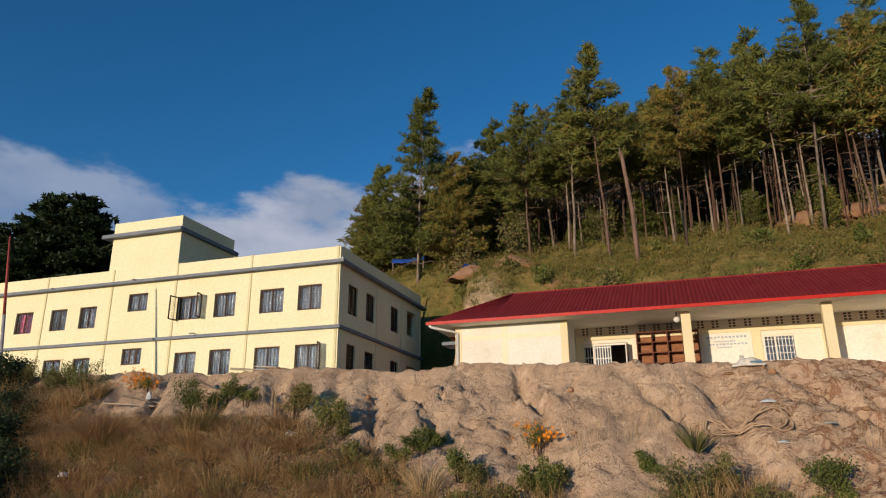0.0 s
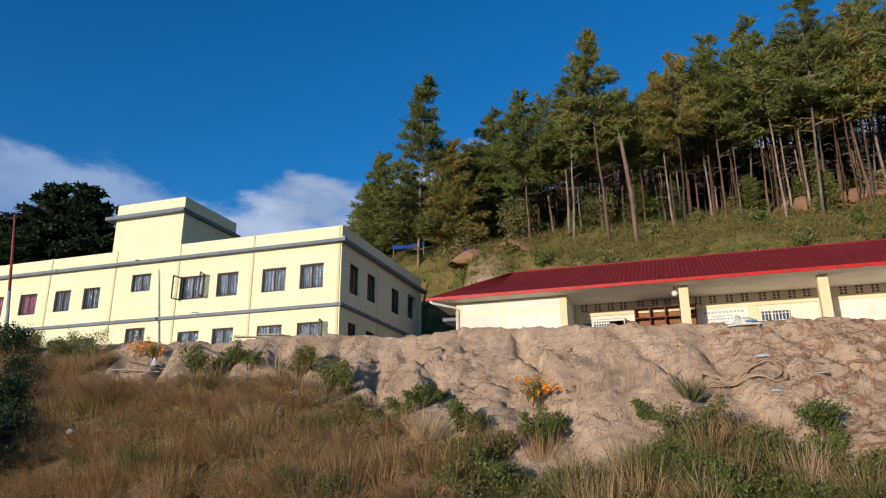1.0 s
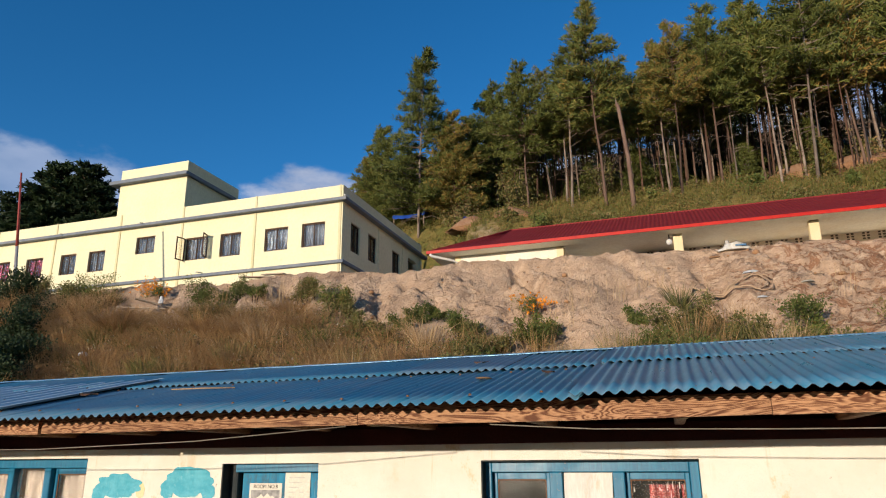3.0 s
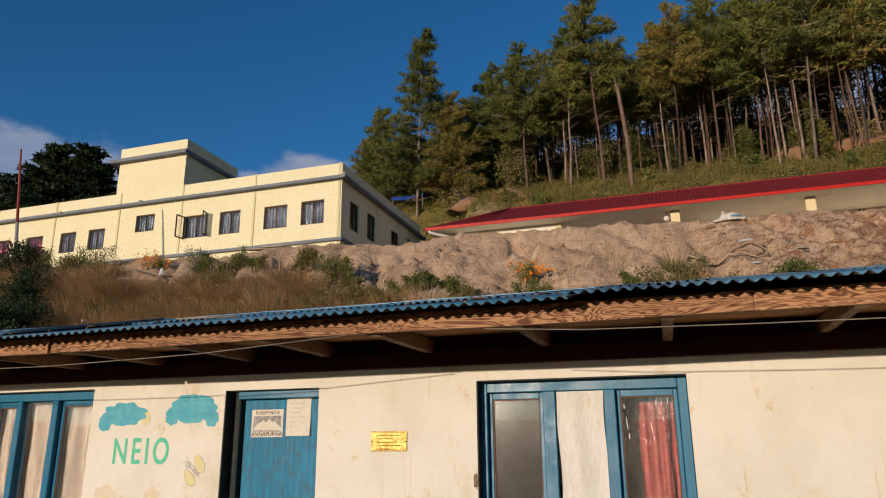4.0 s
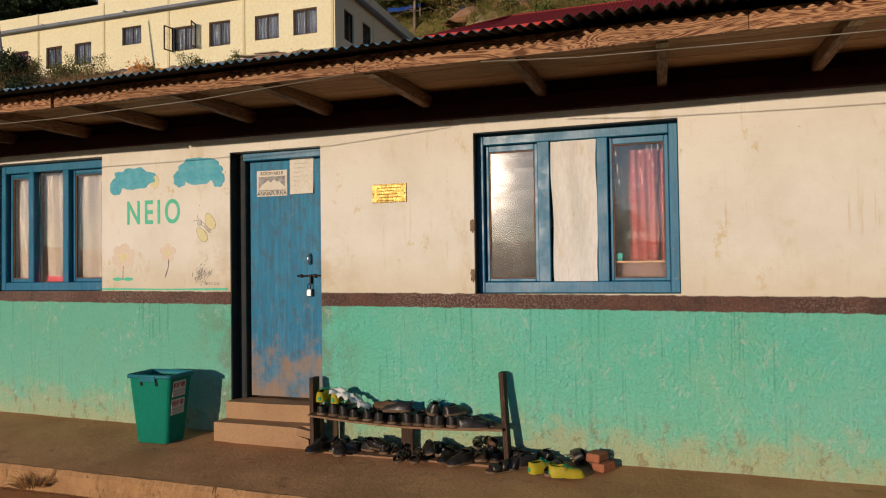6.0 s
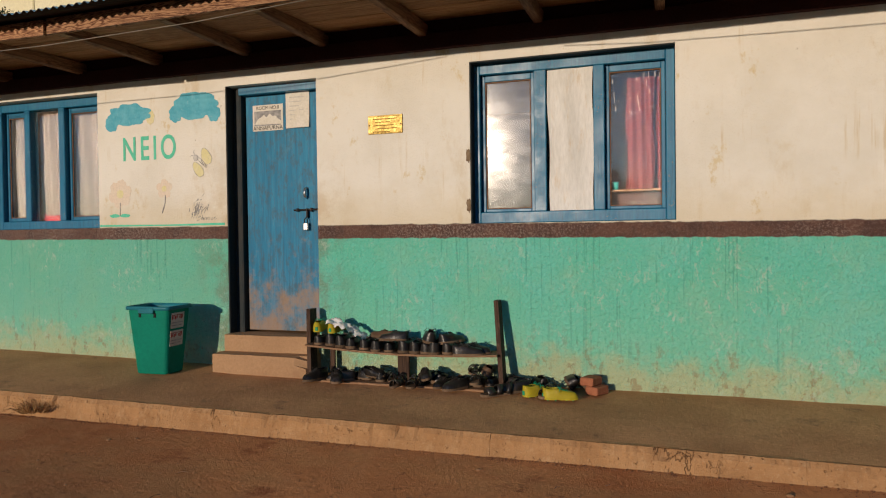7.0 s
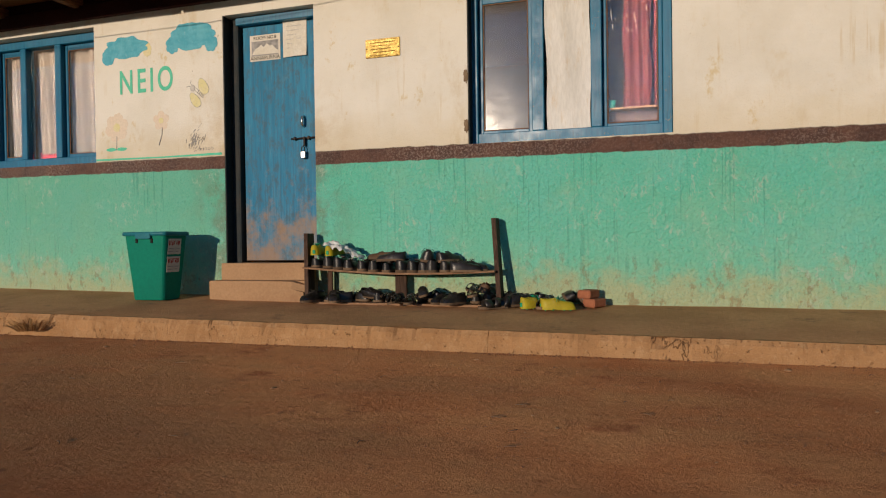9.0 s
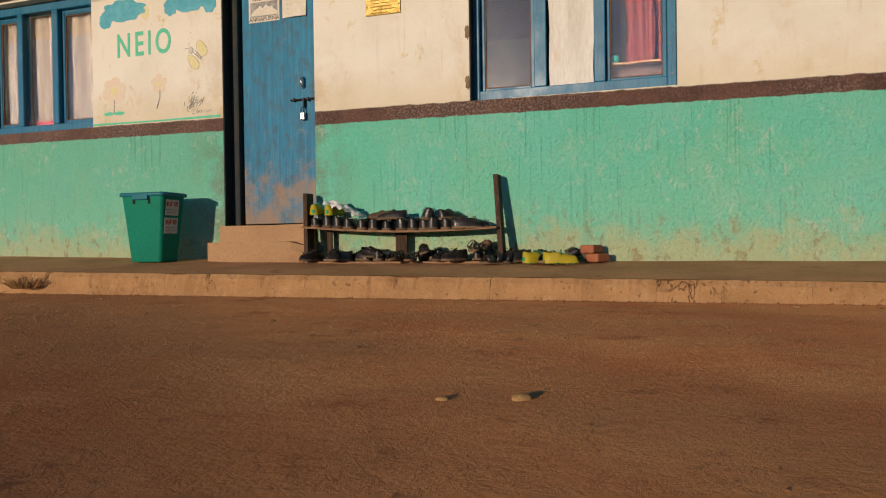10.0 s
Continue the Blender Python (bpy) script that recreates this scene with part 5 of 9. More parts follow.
def pine_proto(seed, height, crown_from, reach, bark, needle, label, dense=1.0, lopsided=0.0, per=11, blade=(0.20, 0.42, 0.035, 0.065), tuft=7.5, top=0.45):
    """A Himalayan pine: tapered trunk, dead lower limbs, whorled boughs with tufts of needles."""
    rs, rg = np.random.RandomState(seed), random.Random(seed)
    t = thing("pine_tree", (0, 0, 0), label, "tree", "pines on the hill")
    bend = [(0.0, 0.0)]
    for k in range(8):
        bend.append((bend[-1][0] + rg.uniform(-1, 1) * height * 0.006, bend[-1][1] + rg.uniform(-1, 1) * height * 0.006))
    r0 = height * 0.0056 + 0.016

    def axis_at(z):
        u = max(0.0, min(7.999, z / height * 8))
        i = int(u)
        f = u - i
        return Vector((bend[i][0] * (1 - f) + bend[i + 1][0] * f, bend[i][1] * (1 - f) + bend[i + 1][1] * f, z))

    part("trunk", tubes(([axis_at(height * k / 8) - Vector((0, 0, 0.6 if k == 0 else 0)) for k in range(9)], [r0 * (1.15 if k == 0 else 1 - 0.115 * k) for k in range(9)]), sides=8), bark, t, smooth=True)
    bm = bmesh.new()
    pts, ways, lens = [], [], []
    z0 = height * crown_from
    z = z0
    while z < height * 0.985:
        u = (z - z0) / (height - z0)
        span = reach * (0.35 + 0.65 * (1 - u)) * (0.55 + 0.45 * min(1, u * 5)) * (1 - u) ** top + 0.25
        for b in range(rg.randint(3, 5)):
            if rg.random() > dense:
                continue
            a = rg.uniform(0, 2 * math.pi)
            ln = span * rg.uniform(0.55, 1.12) * (1 + lopsided * math.cos(a))
            rise = 0.42 * u - 0.10 + rg.uniform(-0.12, 0.14)
            p0 = axis_at(z + rg.uniform(-0.25, 0.25))
            d = Vector((math.cos(a), math.sin(a), rise))
            bough = [p0, p0 + d * ln * 0.5 + Vector((0, 0, -0.03 * ln)), p0 + d * ln + Vector((0, 0, 0.06 * ln))]
            tube(bm, bough, [0.018 + 0.012 * ln, 0.014 + 0.006 * ln, 0.008], 3, False)
            nt = max(4, int(ln * tuft))
            for k in range(nt):
                f = 0.22 + 0.8 * (k + rg.random()) / nt
                side = Vector((-math.sin(a), math.cos(a), 0)) * rg.uniform(-1, 1) * 0.34 * ln * (1.1 - 0.7 * f) * min(1.0, f * 1.6)
                p = bough[0].lerp(bough[2], min(f, 1.0)) + side + Vector((0, 0, rg.uniform(-0.10, 0.16)))
                pts.append(p)
                dd = (d.normalized() * 0.7 + side * 0.5 + Vector((0, 0, 0.55)))
                ways.append(dd.normalized())
        z += height * 0.021 * rg.uniform(0.8, 1.4)
    for k in range(10):
        z = z0 * rg.uniform(0.4, 1.0)
        a = rg.uniform(0, 2 * math.pi)
        ln = rg.uniform(0.4, 1.6)
        p = axis_at(z)
        tube(bm, [p, p + Vector((math.cos(a) * ln * 0.6, math.sin(a) * ln * 0.6, 0.12)), p + Vector((math.cos(a) * ln, math.sin(a) * ln, rg.uniform(-0.3, 0.2)))], [0.03, 0.02, 0.008], 3, False)
    tagged(part("branchwork", bm, bark, t), kind="stuff")
    P, W = np.repeat(np.array([tuple(p) for p in pts]), per, 0), np.repeat(np.array([tuple(w) for w in ways]), per, 0)
    n = len(P)
    W = unit(W * 0.75 + rs.normal(0, 0.55, (n, 3)))
    P = P + rs.normal(0, 0.07, (n, 3))
    part("crown", blades_mesh("crown", P, W, rs.uniform(*blade[:2], n), rs.uniform(*blade[2:], n), rs.uniform(0.0, 0.5, n), needle, rs), None, t)
    return t


PINE_LABELS = ("tall straight pine with dense dark green needles", "slender pine with bare lower trunk and olive crown", "pine with browning sunlit needles on the slope",
               "thin pale-barked pine with sparse high crown", "broad pine with boughs close to the ground", "lanky pine leaning slightly among the others")
protos = [pine_proto(11, 16, 0.44, 3.9, M_BARK, M_NEEDLE, PINE_LABELS[0], tuft=9, top=0.38), pine_proto(12, 16, 0.52, 3.4, M_BARK, M_NEEDLE, PINE_LABELS[1], tuft=9, top=0.36),
          pine_proto(13, 14, 0.38, 4.0, M_BARK, M_NEEDLE, PINE_LABELS[2], tuft=9, top=0.36), pine_proto(14, 16, 0.50, 3.0, M_PALEBARK, M_NEEDLE, PINE_LABELS[3], 0.85, tuft=9),
          pine_proto(15, 12, 0.10, 3.9, M_BARK, M_NEEDLE, PINE_LABELS[4], tuft=9, top=0.40), pine_proto(16, 17, 0.46, 3.6, M_PALEBARK, M_NEEDLE, PINE_LABELS[5], 0.9, 0.25, tuft=9),
          pine_proto(17, 16, 0.50, 4.0, M_BARK, M_NEEDLE, PINE_LABELS[0], per=3, blade=(0.32, 0.62, 0.08, 0.15), tuft=7, top=0.36),
          pine_proto(18, 15, 0.56, 3.6, M_PALEBARK, M_NEEDLE, PINE_LABELS[1], per=3, blade=(0.32, 0.62, 0.08, 0.15), tuft=7, top=0.36),
          pine_proto(19, 12, 0.10, 4.0, M_BARK, M_NEEDLE, PINE_LABELS[4], per=3, blade=(0.32, 0.62, 0.08, 0.15), tuft=7, top=0.40),
          pine_proto(20, 15, 0.64, 2.6, M_PALEBARK, M_NEEDLE, PINE_LABELS[3], per=3, blade=(0.32, 0.62, 0.08, 0.15), tuft=7, top=0.36),
          pine_proto(21, 13.4, 0.16, 3.7, M_PALEBARK, M_NEEDLE, "tall tapering pine standing at the edge of the wood", tuft=9, top=0.62),
          pine_proto(22, 14, 0.44, 2.9, M_BARK, M_NEEDLE, "spire-shaped pine rising above its neighbours", tuft=9.5, top=0.55)]
PH = (16, 16, 14, 16, 12, 17, 16, 15, 12, 15, 13.4, 14)
FRONT = [(-15.1, 40.4, 13.6, 10), (-18.6, 43.0, 9.0, 4), (-20.0, 44.0, 7.2, 4), (-12.7, 40.7, 7.9, 4), (-12.2, 43.0, 7.8, 2), (-7.9, 40.8, 10.6, 2), (-8.0, 46.9, 11.0, 0), (-5.1, 40.1, 11.1, 3),
         (-3.0, 39.0, 13.9, 11), (-2.4, 47.9, 10.9, 1), (1.2, 39.8, 11.6, 1), (3.6, 42.1, 12.6, 0), (7.0, 46.9, 13.9, 2), (8.6, 41.9, 15.4, 5), (11.0, 47.8, 13.0, 2), (17.6, 58.0, 17.4, 0),
         (-11.3, 46.6, 10.4, 2), (-0.2, 46.5, 9.8, 0), (2.3, 45.0, 10.7, 2), (6.7, 51.6, 12.0, 0), (15.6, 56.0, 12.4, 1), (-5.6, 41.5, 10.0, 3), (13.2, 46.0, 14.0, 5), (0.6, 41.0, 10.2, 3),
         (20.0, 52.0, 13.0, 6), (22.0, 54.0, 13.0, 7), (18.5, 50.0, 12.0, 6), (24.0, 57.0, 14.0, 6), (21.0, 48.5, 11.0, 8), (16.0, 52.0, 12.0, 6), (19.0, 47.0, 6.0, 8)]
rg = random.Random(77)
spots = list(FRONT)
tries = 0
while len(spots) < 262 and tries < 16000:
    tries += 1
    y = rg.uniform(42.5, 60) if len(spots) < 178 else rg.uniform(58, 104)
    x = y * rg.uniform(-0.46, 0.44)
    if min((x - q[0]) ** 2 + (y - q[1]) ** 2 for q in spots) < 0.55:
        continue
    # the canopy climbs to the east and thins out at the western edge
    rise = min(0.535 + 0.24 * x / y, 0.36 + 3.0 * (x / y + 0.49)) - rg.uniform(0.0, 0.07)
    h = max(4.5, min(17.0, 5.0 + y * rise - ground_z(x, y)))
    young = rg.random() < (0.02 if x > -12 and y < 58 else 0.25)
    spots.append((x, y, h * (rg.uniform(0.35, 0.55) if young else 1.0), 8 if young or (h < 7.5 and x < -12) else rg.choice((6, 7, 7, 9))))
used = set()
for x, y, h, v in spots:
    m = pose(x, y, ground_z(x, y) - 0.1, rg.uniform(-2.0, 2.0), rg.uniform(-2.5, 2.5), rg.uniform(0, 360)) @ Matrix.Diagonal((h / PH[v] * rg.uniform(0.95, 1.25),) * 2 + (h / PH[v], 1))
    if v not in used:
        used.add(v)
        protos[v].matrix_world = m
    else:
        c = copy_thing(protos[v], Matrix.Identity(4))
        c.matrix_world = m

for k in range(22):        # young pines crowding between the trunks
    y = rg.uniform(42.0, 49.0)
    x = y * rg.uniform(-0.34, 0.40)
    h = rg.uniform(1.8, 4.6)
    copy_thing(protos[8], Matrix.Identity(4)).matrix_world = pose(x, y, ground_z(x, y) - 0.1, 0, 0, rg.uniform(0, 360)) @ Matrix.Diagonal((h / 12 * 1.25, h / 12 * 1.25, h / 12, 1))

bm_red, bm_pale = bmesh.new(), bmesh.new()
for k in range(140):        # slender trunks deep in the wood
    y = 42.5 + 17 * rg.random() ** 1.2
    x = y * rg.uniform(-0.24, 0.30)
    h, r, lx = rg.uniform(5.5, 9.5), rg.uniform(0.03, 0.07), rg.uniform(-0.35, 0.35)
    z = ground_z(x, y) - 0.2
    bm = bm_red if k % 5 < 3 else bm_pale
    tube(bm, [(x, y, z), (x + lx * 0.4, y, z + h * 0.5), (x + lx, y, z + h)], [r, r * 0.8, r * 0.4], 5, False)
    for j in range(4):
        q, a, ln = h * rg.uniform(0.25, 0.95), rg.uniform(0, 6.28), rg.uniform(0.3, 1.1)
        p0 = Vector((x + lx * q / h, y, z + q))
        tube(bm, [p0, p0 + Vector((math.cos(a) * ln, math.sin(a) * ln, rg.uniform(-0.15, 0.2)))], [0.018, 0.006], 3, False)
M_REDBARK = plain("red_bark", (0.145, 0.080, 0.054), (0.085, 0.046, 0.032), 3, 0.95, 0.8, 0.03, 18, stretch=(1, 1, 0.3))
tagged(part("pine_poles", bm_red, M_REDBARK), "crowd of slender reddish pine trunks deep in the wood", "trees", kind="stuff")
tagged(part("pale_poles", bm_pale, M_BARK), "crowd of slender greyish trunks deep in the wood", "trees", kind="stuff")

dark = pine_proto(31, 15, 0.06, 5.2, M_BARK, M_DARKLEAF, "dark spreading conifer behind the school building", 1.0, per=9, blade=(0.24, 0.46, 0.10, 0.19), tuft=9, top=0.26)
first = True
for x, y, h, s in ((-57.5, 46, 16.0, 1.15), (-54.2, 47, 17.8, 1.2), (-51.6, 46, 17.9, 1.2), (-49.4, 46.5, 17.4, 1.15), (-47.6, 46, 15.4, 1.0), (-61.5, 48, 14.5, 1.1), (-55.5, 50, 15.5, 1.1), (-52.0, 51.0, 15.0, 1.2)):
    m = pose(x, y, ground_z(x, y) - 0.2, 0, 0, rg.uniform(0, 360)) @ Matrix.Diagonal((h / 15 * s, h / 15 * s, h / 15, 1))
    if first:
        dark.matrix_world, first = m, False
    else:
        copy_thing(dark, Matrix.Identity(4)).matrix_world = m
# trees below the yard, behind the camera
for x, y, h in ((-8.2, -46, 21.5), (-14.5, -52, 20), (-4.6, -47, 24.5), (1.0, -48, 23), (-22, -60, 20), (12, -62, 21), (20, -55, 19)):
    copy_thing(dark, Matrix.Identity(4)).matrix_world = pose(x, y, ground_z(x, y) - 0.3, 0, 0, rg.uniform(0, 360)) @ Matrix.Diagonal((h / 15, h / 15, h / 15, 1))

# broken dead trunk and a bare leaning one
snag = thing("dead_trunk", (-1.5, 37.0, ground_z(-1.5, 37.0)), "tall broken dead pine trunk with a splintered top", "tree")
part("trunk", tubes((((0.10, 0, -0.5), (0.0, 0, 3.2), (-0.30, 0, 6.4), (-0.36, 0.02, 6.55)), [0.14, 0.12, 0.105, 0.10]), sides=8), M_BARK, snag, smooth=True)
part("splinter", tubes((((-0.38, 0.0, 6.5), (-0.40, 0.0, 6.95)), [0.06, 0.008]), (((-0.30, 0.05, 6.45), (-0.29, 0.05, 6.7)), [0.05, 0.006]), sides=5), M_PALEBARK, snag)
for k, (x, y, h, lean) in enumerate(((7.6, 56.0, 7.4, -4), (-14.6, 39.0, 3.2, 2), (5.2, 44.0, 4.5, 6), (-6.8, 43.5, 5.0, -5), (12.8, 47.5, 4.2, 8))):
    b = thing("bare_trunk", (x, y, ground_z(x, y) - 0.2), "bare grey trunk of a dead young pine", "tree", "bare trunks")
    part("trunk", tubes((((0, 0, 0), (math.tan(radians(lean)) * h * 0.5, 0, h * 0.5), (math.tan(radians(lean)) * h, 0.1, h)), [0.10, 0.08, 0.035]), sides=6), M_PALEBARK, b, smooth=True)
    bm = bmesh.new()
    for j in range(5):
        z = h * (0.45 + 0.1 * j)
        a = j * 2.3
        tube(bm, [(math.tan(radians(lean)) * z, 0, z), (math.tan(radians(lean)) * z + math.cos(a) * 0.7, math.sin(a) * 0.7, z + 0.25)], [0.025, 0.006], 4)
    part("twigs", bm, M_PALEBARK, b)

# added backdrop of boughs: deep-wood shade in its colour, closing sky gaps
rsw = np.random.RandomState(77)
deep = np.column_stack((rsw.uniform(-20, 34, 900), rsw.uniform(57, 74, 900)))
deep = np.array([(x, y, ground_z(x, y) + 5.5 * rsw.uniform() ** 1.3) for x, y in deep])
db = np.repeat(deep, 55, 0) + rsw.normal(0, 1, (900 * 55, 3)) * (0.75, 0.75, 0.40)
tagged(part("wood_undergrowth", leaf_mesh("wood_undergrowth", db, 0.20, M_DARKLEAF, rsw), None), "backdrop of boughs deep in the pine wood, darkened for shade", "undergrowth", kind="stuff")

# hill grass and undergrowth
rs = np.random.RandomState(3)


def scatter(n, box4, keep, rs):
    out = []
    x0, x1, y0, y1 = box4
    while len(out) < n:
        x, y = rs.uniform(x0, x1), rs.uniform(y0, y1)
        if rs.uniform() < keep(x, y):
            out.append((x, y, ground_z(x, y)))
    return np.array(out)


c = scatter(6500, (-20, 24, 31.5, 60), lambda x, y: (0.25 + 0.75 * sstep(-0.1, 0.35, fbm(x * 0.25, y * 0.25, 11.0))) * sstep(31.5, 35.5, y), rs)
part("hill_grass", blades_mesh("hill_grass", *tufts(rs, c, 9, 0.16, 0.5, (0.22, 0.55), (0.02, 0.045), (0.2, 1.0)), M_GREENGRASS, rs), None)
tagged(bpy.data.objects["hill_grass"], "rough green and tan grass covering the hillside", "grass", kind="stuff")

hw = scatter(2300, (-20, 24, 31.5, 47), lambda x, y: (0.15 + 0.85 * sstep(-0.15, 0.3, fbm(x * 0.4, y * 0.4, 17.0))) * sstep(31.5, 34, y) * sstep(48, 43, y) * (1 - 0.8 * sstep(-7.5, -9.5, x) * sstep(37.5, 36.5, y)), rs)
hb = np.repeat(hw, 44, 0)
hb = hb + rs.normal(0, 1, hb.shape) * (0.22, 0.22, 0.13) + (0, 0, 0.22)
tagged(part("hill_weeds", leaf_mesh("hill_weeds", hb, 0.085, foliage("hill_weed_leaves", (0.105, 0.118, 0.030), (0.24, 0.205, 0.060), (0.29, 0.165, 0.062)), rs), None), "olive and russet weeds thick on the hillside", "weeds", kind="stuff")


def shrub(x, y, z, size, material, label, seed, leaf=0.055, count=900, tall=1.0, category="shrub", squash=0.8, group=""):
    """A bush: several stems and many single leaves in an uneven crown."""
    rs, rg = np.random.RandomState(seed), random.Random(seed)
    s = thing("shrub", (x, y, z), label, category, group)
    bm = bmesh.new()
    ends = []
    for k in range(max(5, int(size * 14))):
        a, r = rg.uniform(0, 2 * math.pi), size * rg.uniform(0.1, 1.05)
        top = Vector((math.cos(a) * r, math.sin(a) * r, size * tall * rg.uniform(0.3, 1.35)))
        mid = top * 0.5 + Vector((0, 0, 0.1 * size))
        tube(bm, [(0.05 * math.cos(a), 0.05 * math.sin(a), -0.15), mid, top], [0.012 + 0.006 * size, 0.008, 0.003], 3, False)
        ends += [(mid.lerp(top, f), size * (0.30 - 0.12 * f)) for f in (0.0, 0.35, 0.7, 1.0)]
    tagged(part("stalk", bm, M_BARK, s), kind="stuff")
    pick = rs.randint(0, len(ends), count)
    pts = np.array([tuple(ends[i][0]) for i in pick]) + rs.normal(0, 1, (count, 3)) * np.array([ends[i][1] for i in pick])[:, None] * (0.75, 0.75, 0.6)
    pts[:, 2] = np.maximum(pts[:, 2], 0.02)
    part("leaves", leaf_mesh("leaves", pts, leaf, material, rs), None, s)
    return s


k = 0
for x, y, r in scatter(240, (-20, 22, 34, 56), lambda x, y: 0.30 + 0.70 * sstep(44, 52, y), rs)[:, :3]:
    k += 1
    if k % 2:
        continue
    shrub(x, y, ground_z(x, y), rg.uniform(0.3, 0.8), (M_SHRUB, M_OLIVE)[k // 2 % 2], ("green leafy bush under the pines", "olive-brown bush on the hillside")[k // 2 % 2], 400 + k, 0.16, 420, 1.1, group="hillside bushes")
for x, y in ((-9.0, 41.0), (-8.4, 41.6), (12.3, 45.5), (-12.2, 40.0), (-17.5, 38.5), (-3.4, 43.0), (9.2, 46.0)):
    shrub(x, y, ground_z(x, y), 1.25, M_OLIVE, "tall leafy bush standing on the grassy slope", int(900 + x * 7), 0.17, 800, 1.7, group="tall hillside bushes")

# dry grass on the bank
def veg_top(x):
    if x > -8.0:
        return float(np.interp(x, (-8.0, -7.2, -5.7, -4.35, -2.9, -2.3, -1.8, -0.8, -0.3, 0.4, 0.8, 2.1, 3.5), (15.0, 14.2, 13.5, 12.65, 12.0, 11.7, 12.3, 12.1, 12.7, 12.5, 12.0, 11.5, 11.2))) + 0.35 * fbm(x * 0.9, 1.0)
    return 15.0 + sstep(-14.9, -15.9, x) * 1.7 + 0.4 * fbm(x * 0.9, 1.0)


def on_bank(x, y):
    return sstep(veg_top(x) + 0.15, veg_top(x) - 0.5, y)


BANK = (-24, -3.6, 9.8, 17)
sheaves = ((115, 480, 0.20, 1.05, (0.45, 1.05), (0.004, 0.008), (0.7, 1.7)), (300, 190, 0.26, 0.65, (0.30, 0.75), (0.004, 0.008), (0.3, 1.3)), (190, 46, 0.22, 0.30, (0.55, 1.15), (0.004, 0.007), (0.1, 0.6)))
arrays = []
for many, per, spread, lean, ln, wd, bd in sheaves:
    arrays.append(tufts(rs, scatter(many, BANK, on_bank, rs), per, spread, lean, ln, wd, bd))
joined = [np.concatenate(q) for q in zip(*arrays)]
joined[1] = unit(joined[1] + np.array((0.10, -0.16, 0.0)))
part("bank_grass", blades_mesh("bank_grass", *joined, M_DRY, rs), None)
tagged(bpy.data.objects["bank_grass"], "thick dry russet grass hanging down the earth bank", "grass", kind="stuff")
fuzz = scatter(1250, (-22, 3.5, 9.8, 17), on_bank, rs)
fb = np.repeat(fuzz, 130, 0)
fb = fb + rs.normal(0, 1, fb.shape) * (0.16, 0.16, 0.17) + (0, 0, 0.30)
part("russet_weeds", leaf_mesh("russet_weeds", fb, 0.024, M_DRY, rs, 2.4), None)
tagged(bpy.data.objects["russet_weeds"], "bushy russet weeds dried out among the grass", "weeds", kind="stuff")
low = scatter(1500, (-4, 8, 9.6, 13.6), lambda x, y: sstep(veg_top(x) + 0.2, veg_top(x) - 0.5, y), rs)
part("mixed_grass", blades_mesh("mixed_grass", *tufts(rs, low, 40, 0.14, 0.7, (0.2, 0.62), (0.005, 0.011), (0.3, 1.3)), M_OLIVE, rs), None)
tagged(bpy.data.objects["mixed_grass"], "olive and brown weeds along the foot of the bank", "grass", kind="stuff")
weeds = scatter(1300, (-20, 7, 9.8, 17.3), lambda x, y: 0.9 if y < veg_top(x) - 0.2 else 0.0, rs)
wb = np.repeat(weeds, 26, 0)
wb = wb + rs.normal(0, 1, wb.shape) * (0.13, 0.13, 0.07) + (0, 0, 0.16)
part("bank_weeds", leaf_mesh("bank_weeds", wb, 0.05, M_SHRUB, rs), None)
tagged(bpy.data.objects["bank_weeds"], "small green weeds scattered through the dry grass", "weeds", kind="stuff")
seeds = scatter(240, (-13, 6, 10, 14.5), lambda x, y: 0.8 if y < veg_top(x) - 0.2 else 0.0, rs)
sb = np.repeat(seeds, 8, 0)
sb = sb + rs.normal(0, 1, sb.shape) * (0.12, 0.12, 0.08) + (0, 0, 0.45)
part("seed_heads", leaf_mesh("seed_heads", sb, 0.020, M_DULLWHITE, rs, 1.2), None)
tagged(bpy.data.objects["seed_heads"], "pale dried seed heads among the weeds", "weeds", kind="stuff")


def grass_clump(x, y, material, label, n, ln, spread, lean, wd, bd, seed):
    rs = np.random.RandomState(seed)
    z = ground_z(x, y)
    t = thing("grass_clump", (x, y, z), label, "grass clump")
    tagged(part("tussock", blades_mesh("tussock", *tufts(rs, np.array([(0.0, 0.0, -0.03)]), n, spread, lean, ln, wd, bd), material, rs), None, t), kind="stuff")


grass_clump(-1.35, 10.9, M_STRAW, "tall clump of dry pinkish reed stems", 260, (0.9, 1.55), 0.32, 0.22, (0.008, 0.014), (0.05, 0.5), 51)
grass_clump(-0.75, 11.2, M_DRY, "tall clump of dry reed grass", 160, (0.7, 1.3), 0.25, 0.3, (0.008, 0.014), (0.1, 0.7), 52)
grass_clump(-8.6, 13.2, M_STRAW, "pale fountain of dry grass on the bank", 230, (0.8, 1.3), 0.16, 0.8, (0.006, 0.011), (0.6, 1.5), 53)
grass_clump(-13.4, 14.0, M_DRY, "huge brown tussock of long arching grass", 1500, (0.9, 1.75), 0.30, 0.9, (0.004, 0.008), (0.7, 1.6), 54)
grass_clump(-4.6, 12.6, M_STRAW, "grey-green feathery grass clump", 200, (0.6, 1.1), 0.18, 0.55, (0.006, 0.011), (0.3, 1.0), 55)
grass_clump(0.1, 14.2, M_OLIVE, "dark spiky tuft growing from bare earth", 90, (0.4, 0.75), 0.07, 0.75, (0.012, 0.022), (0.0, 0.35), 56)
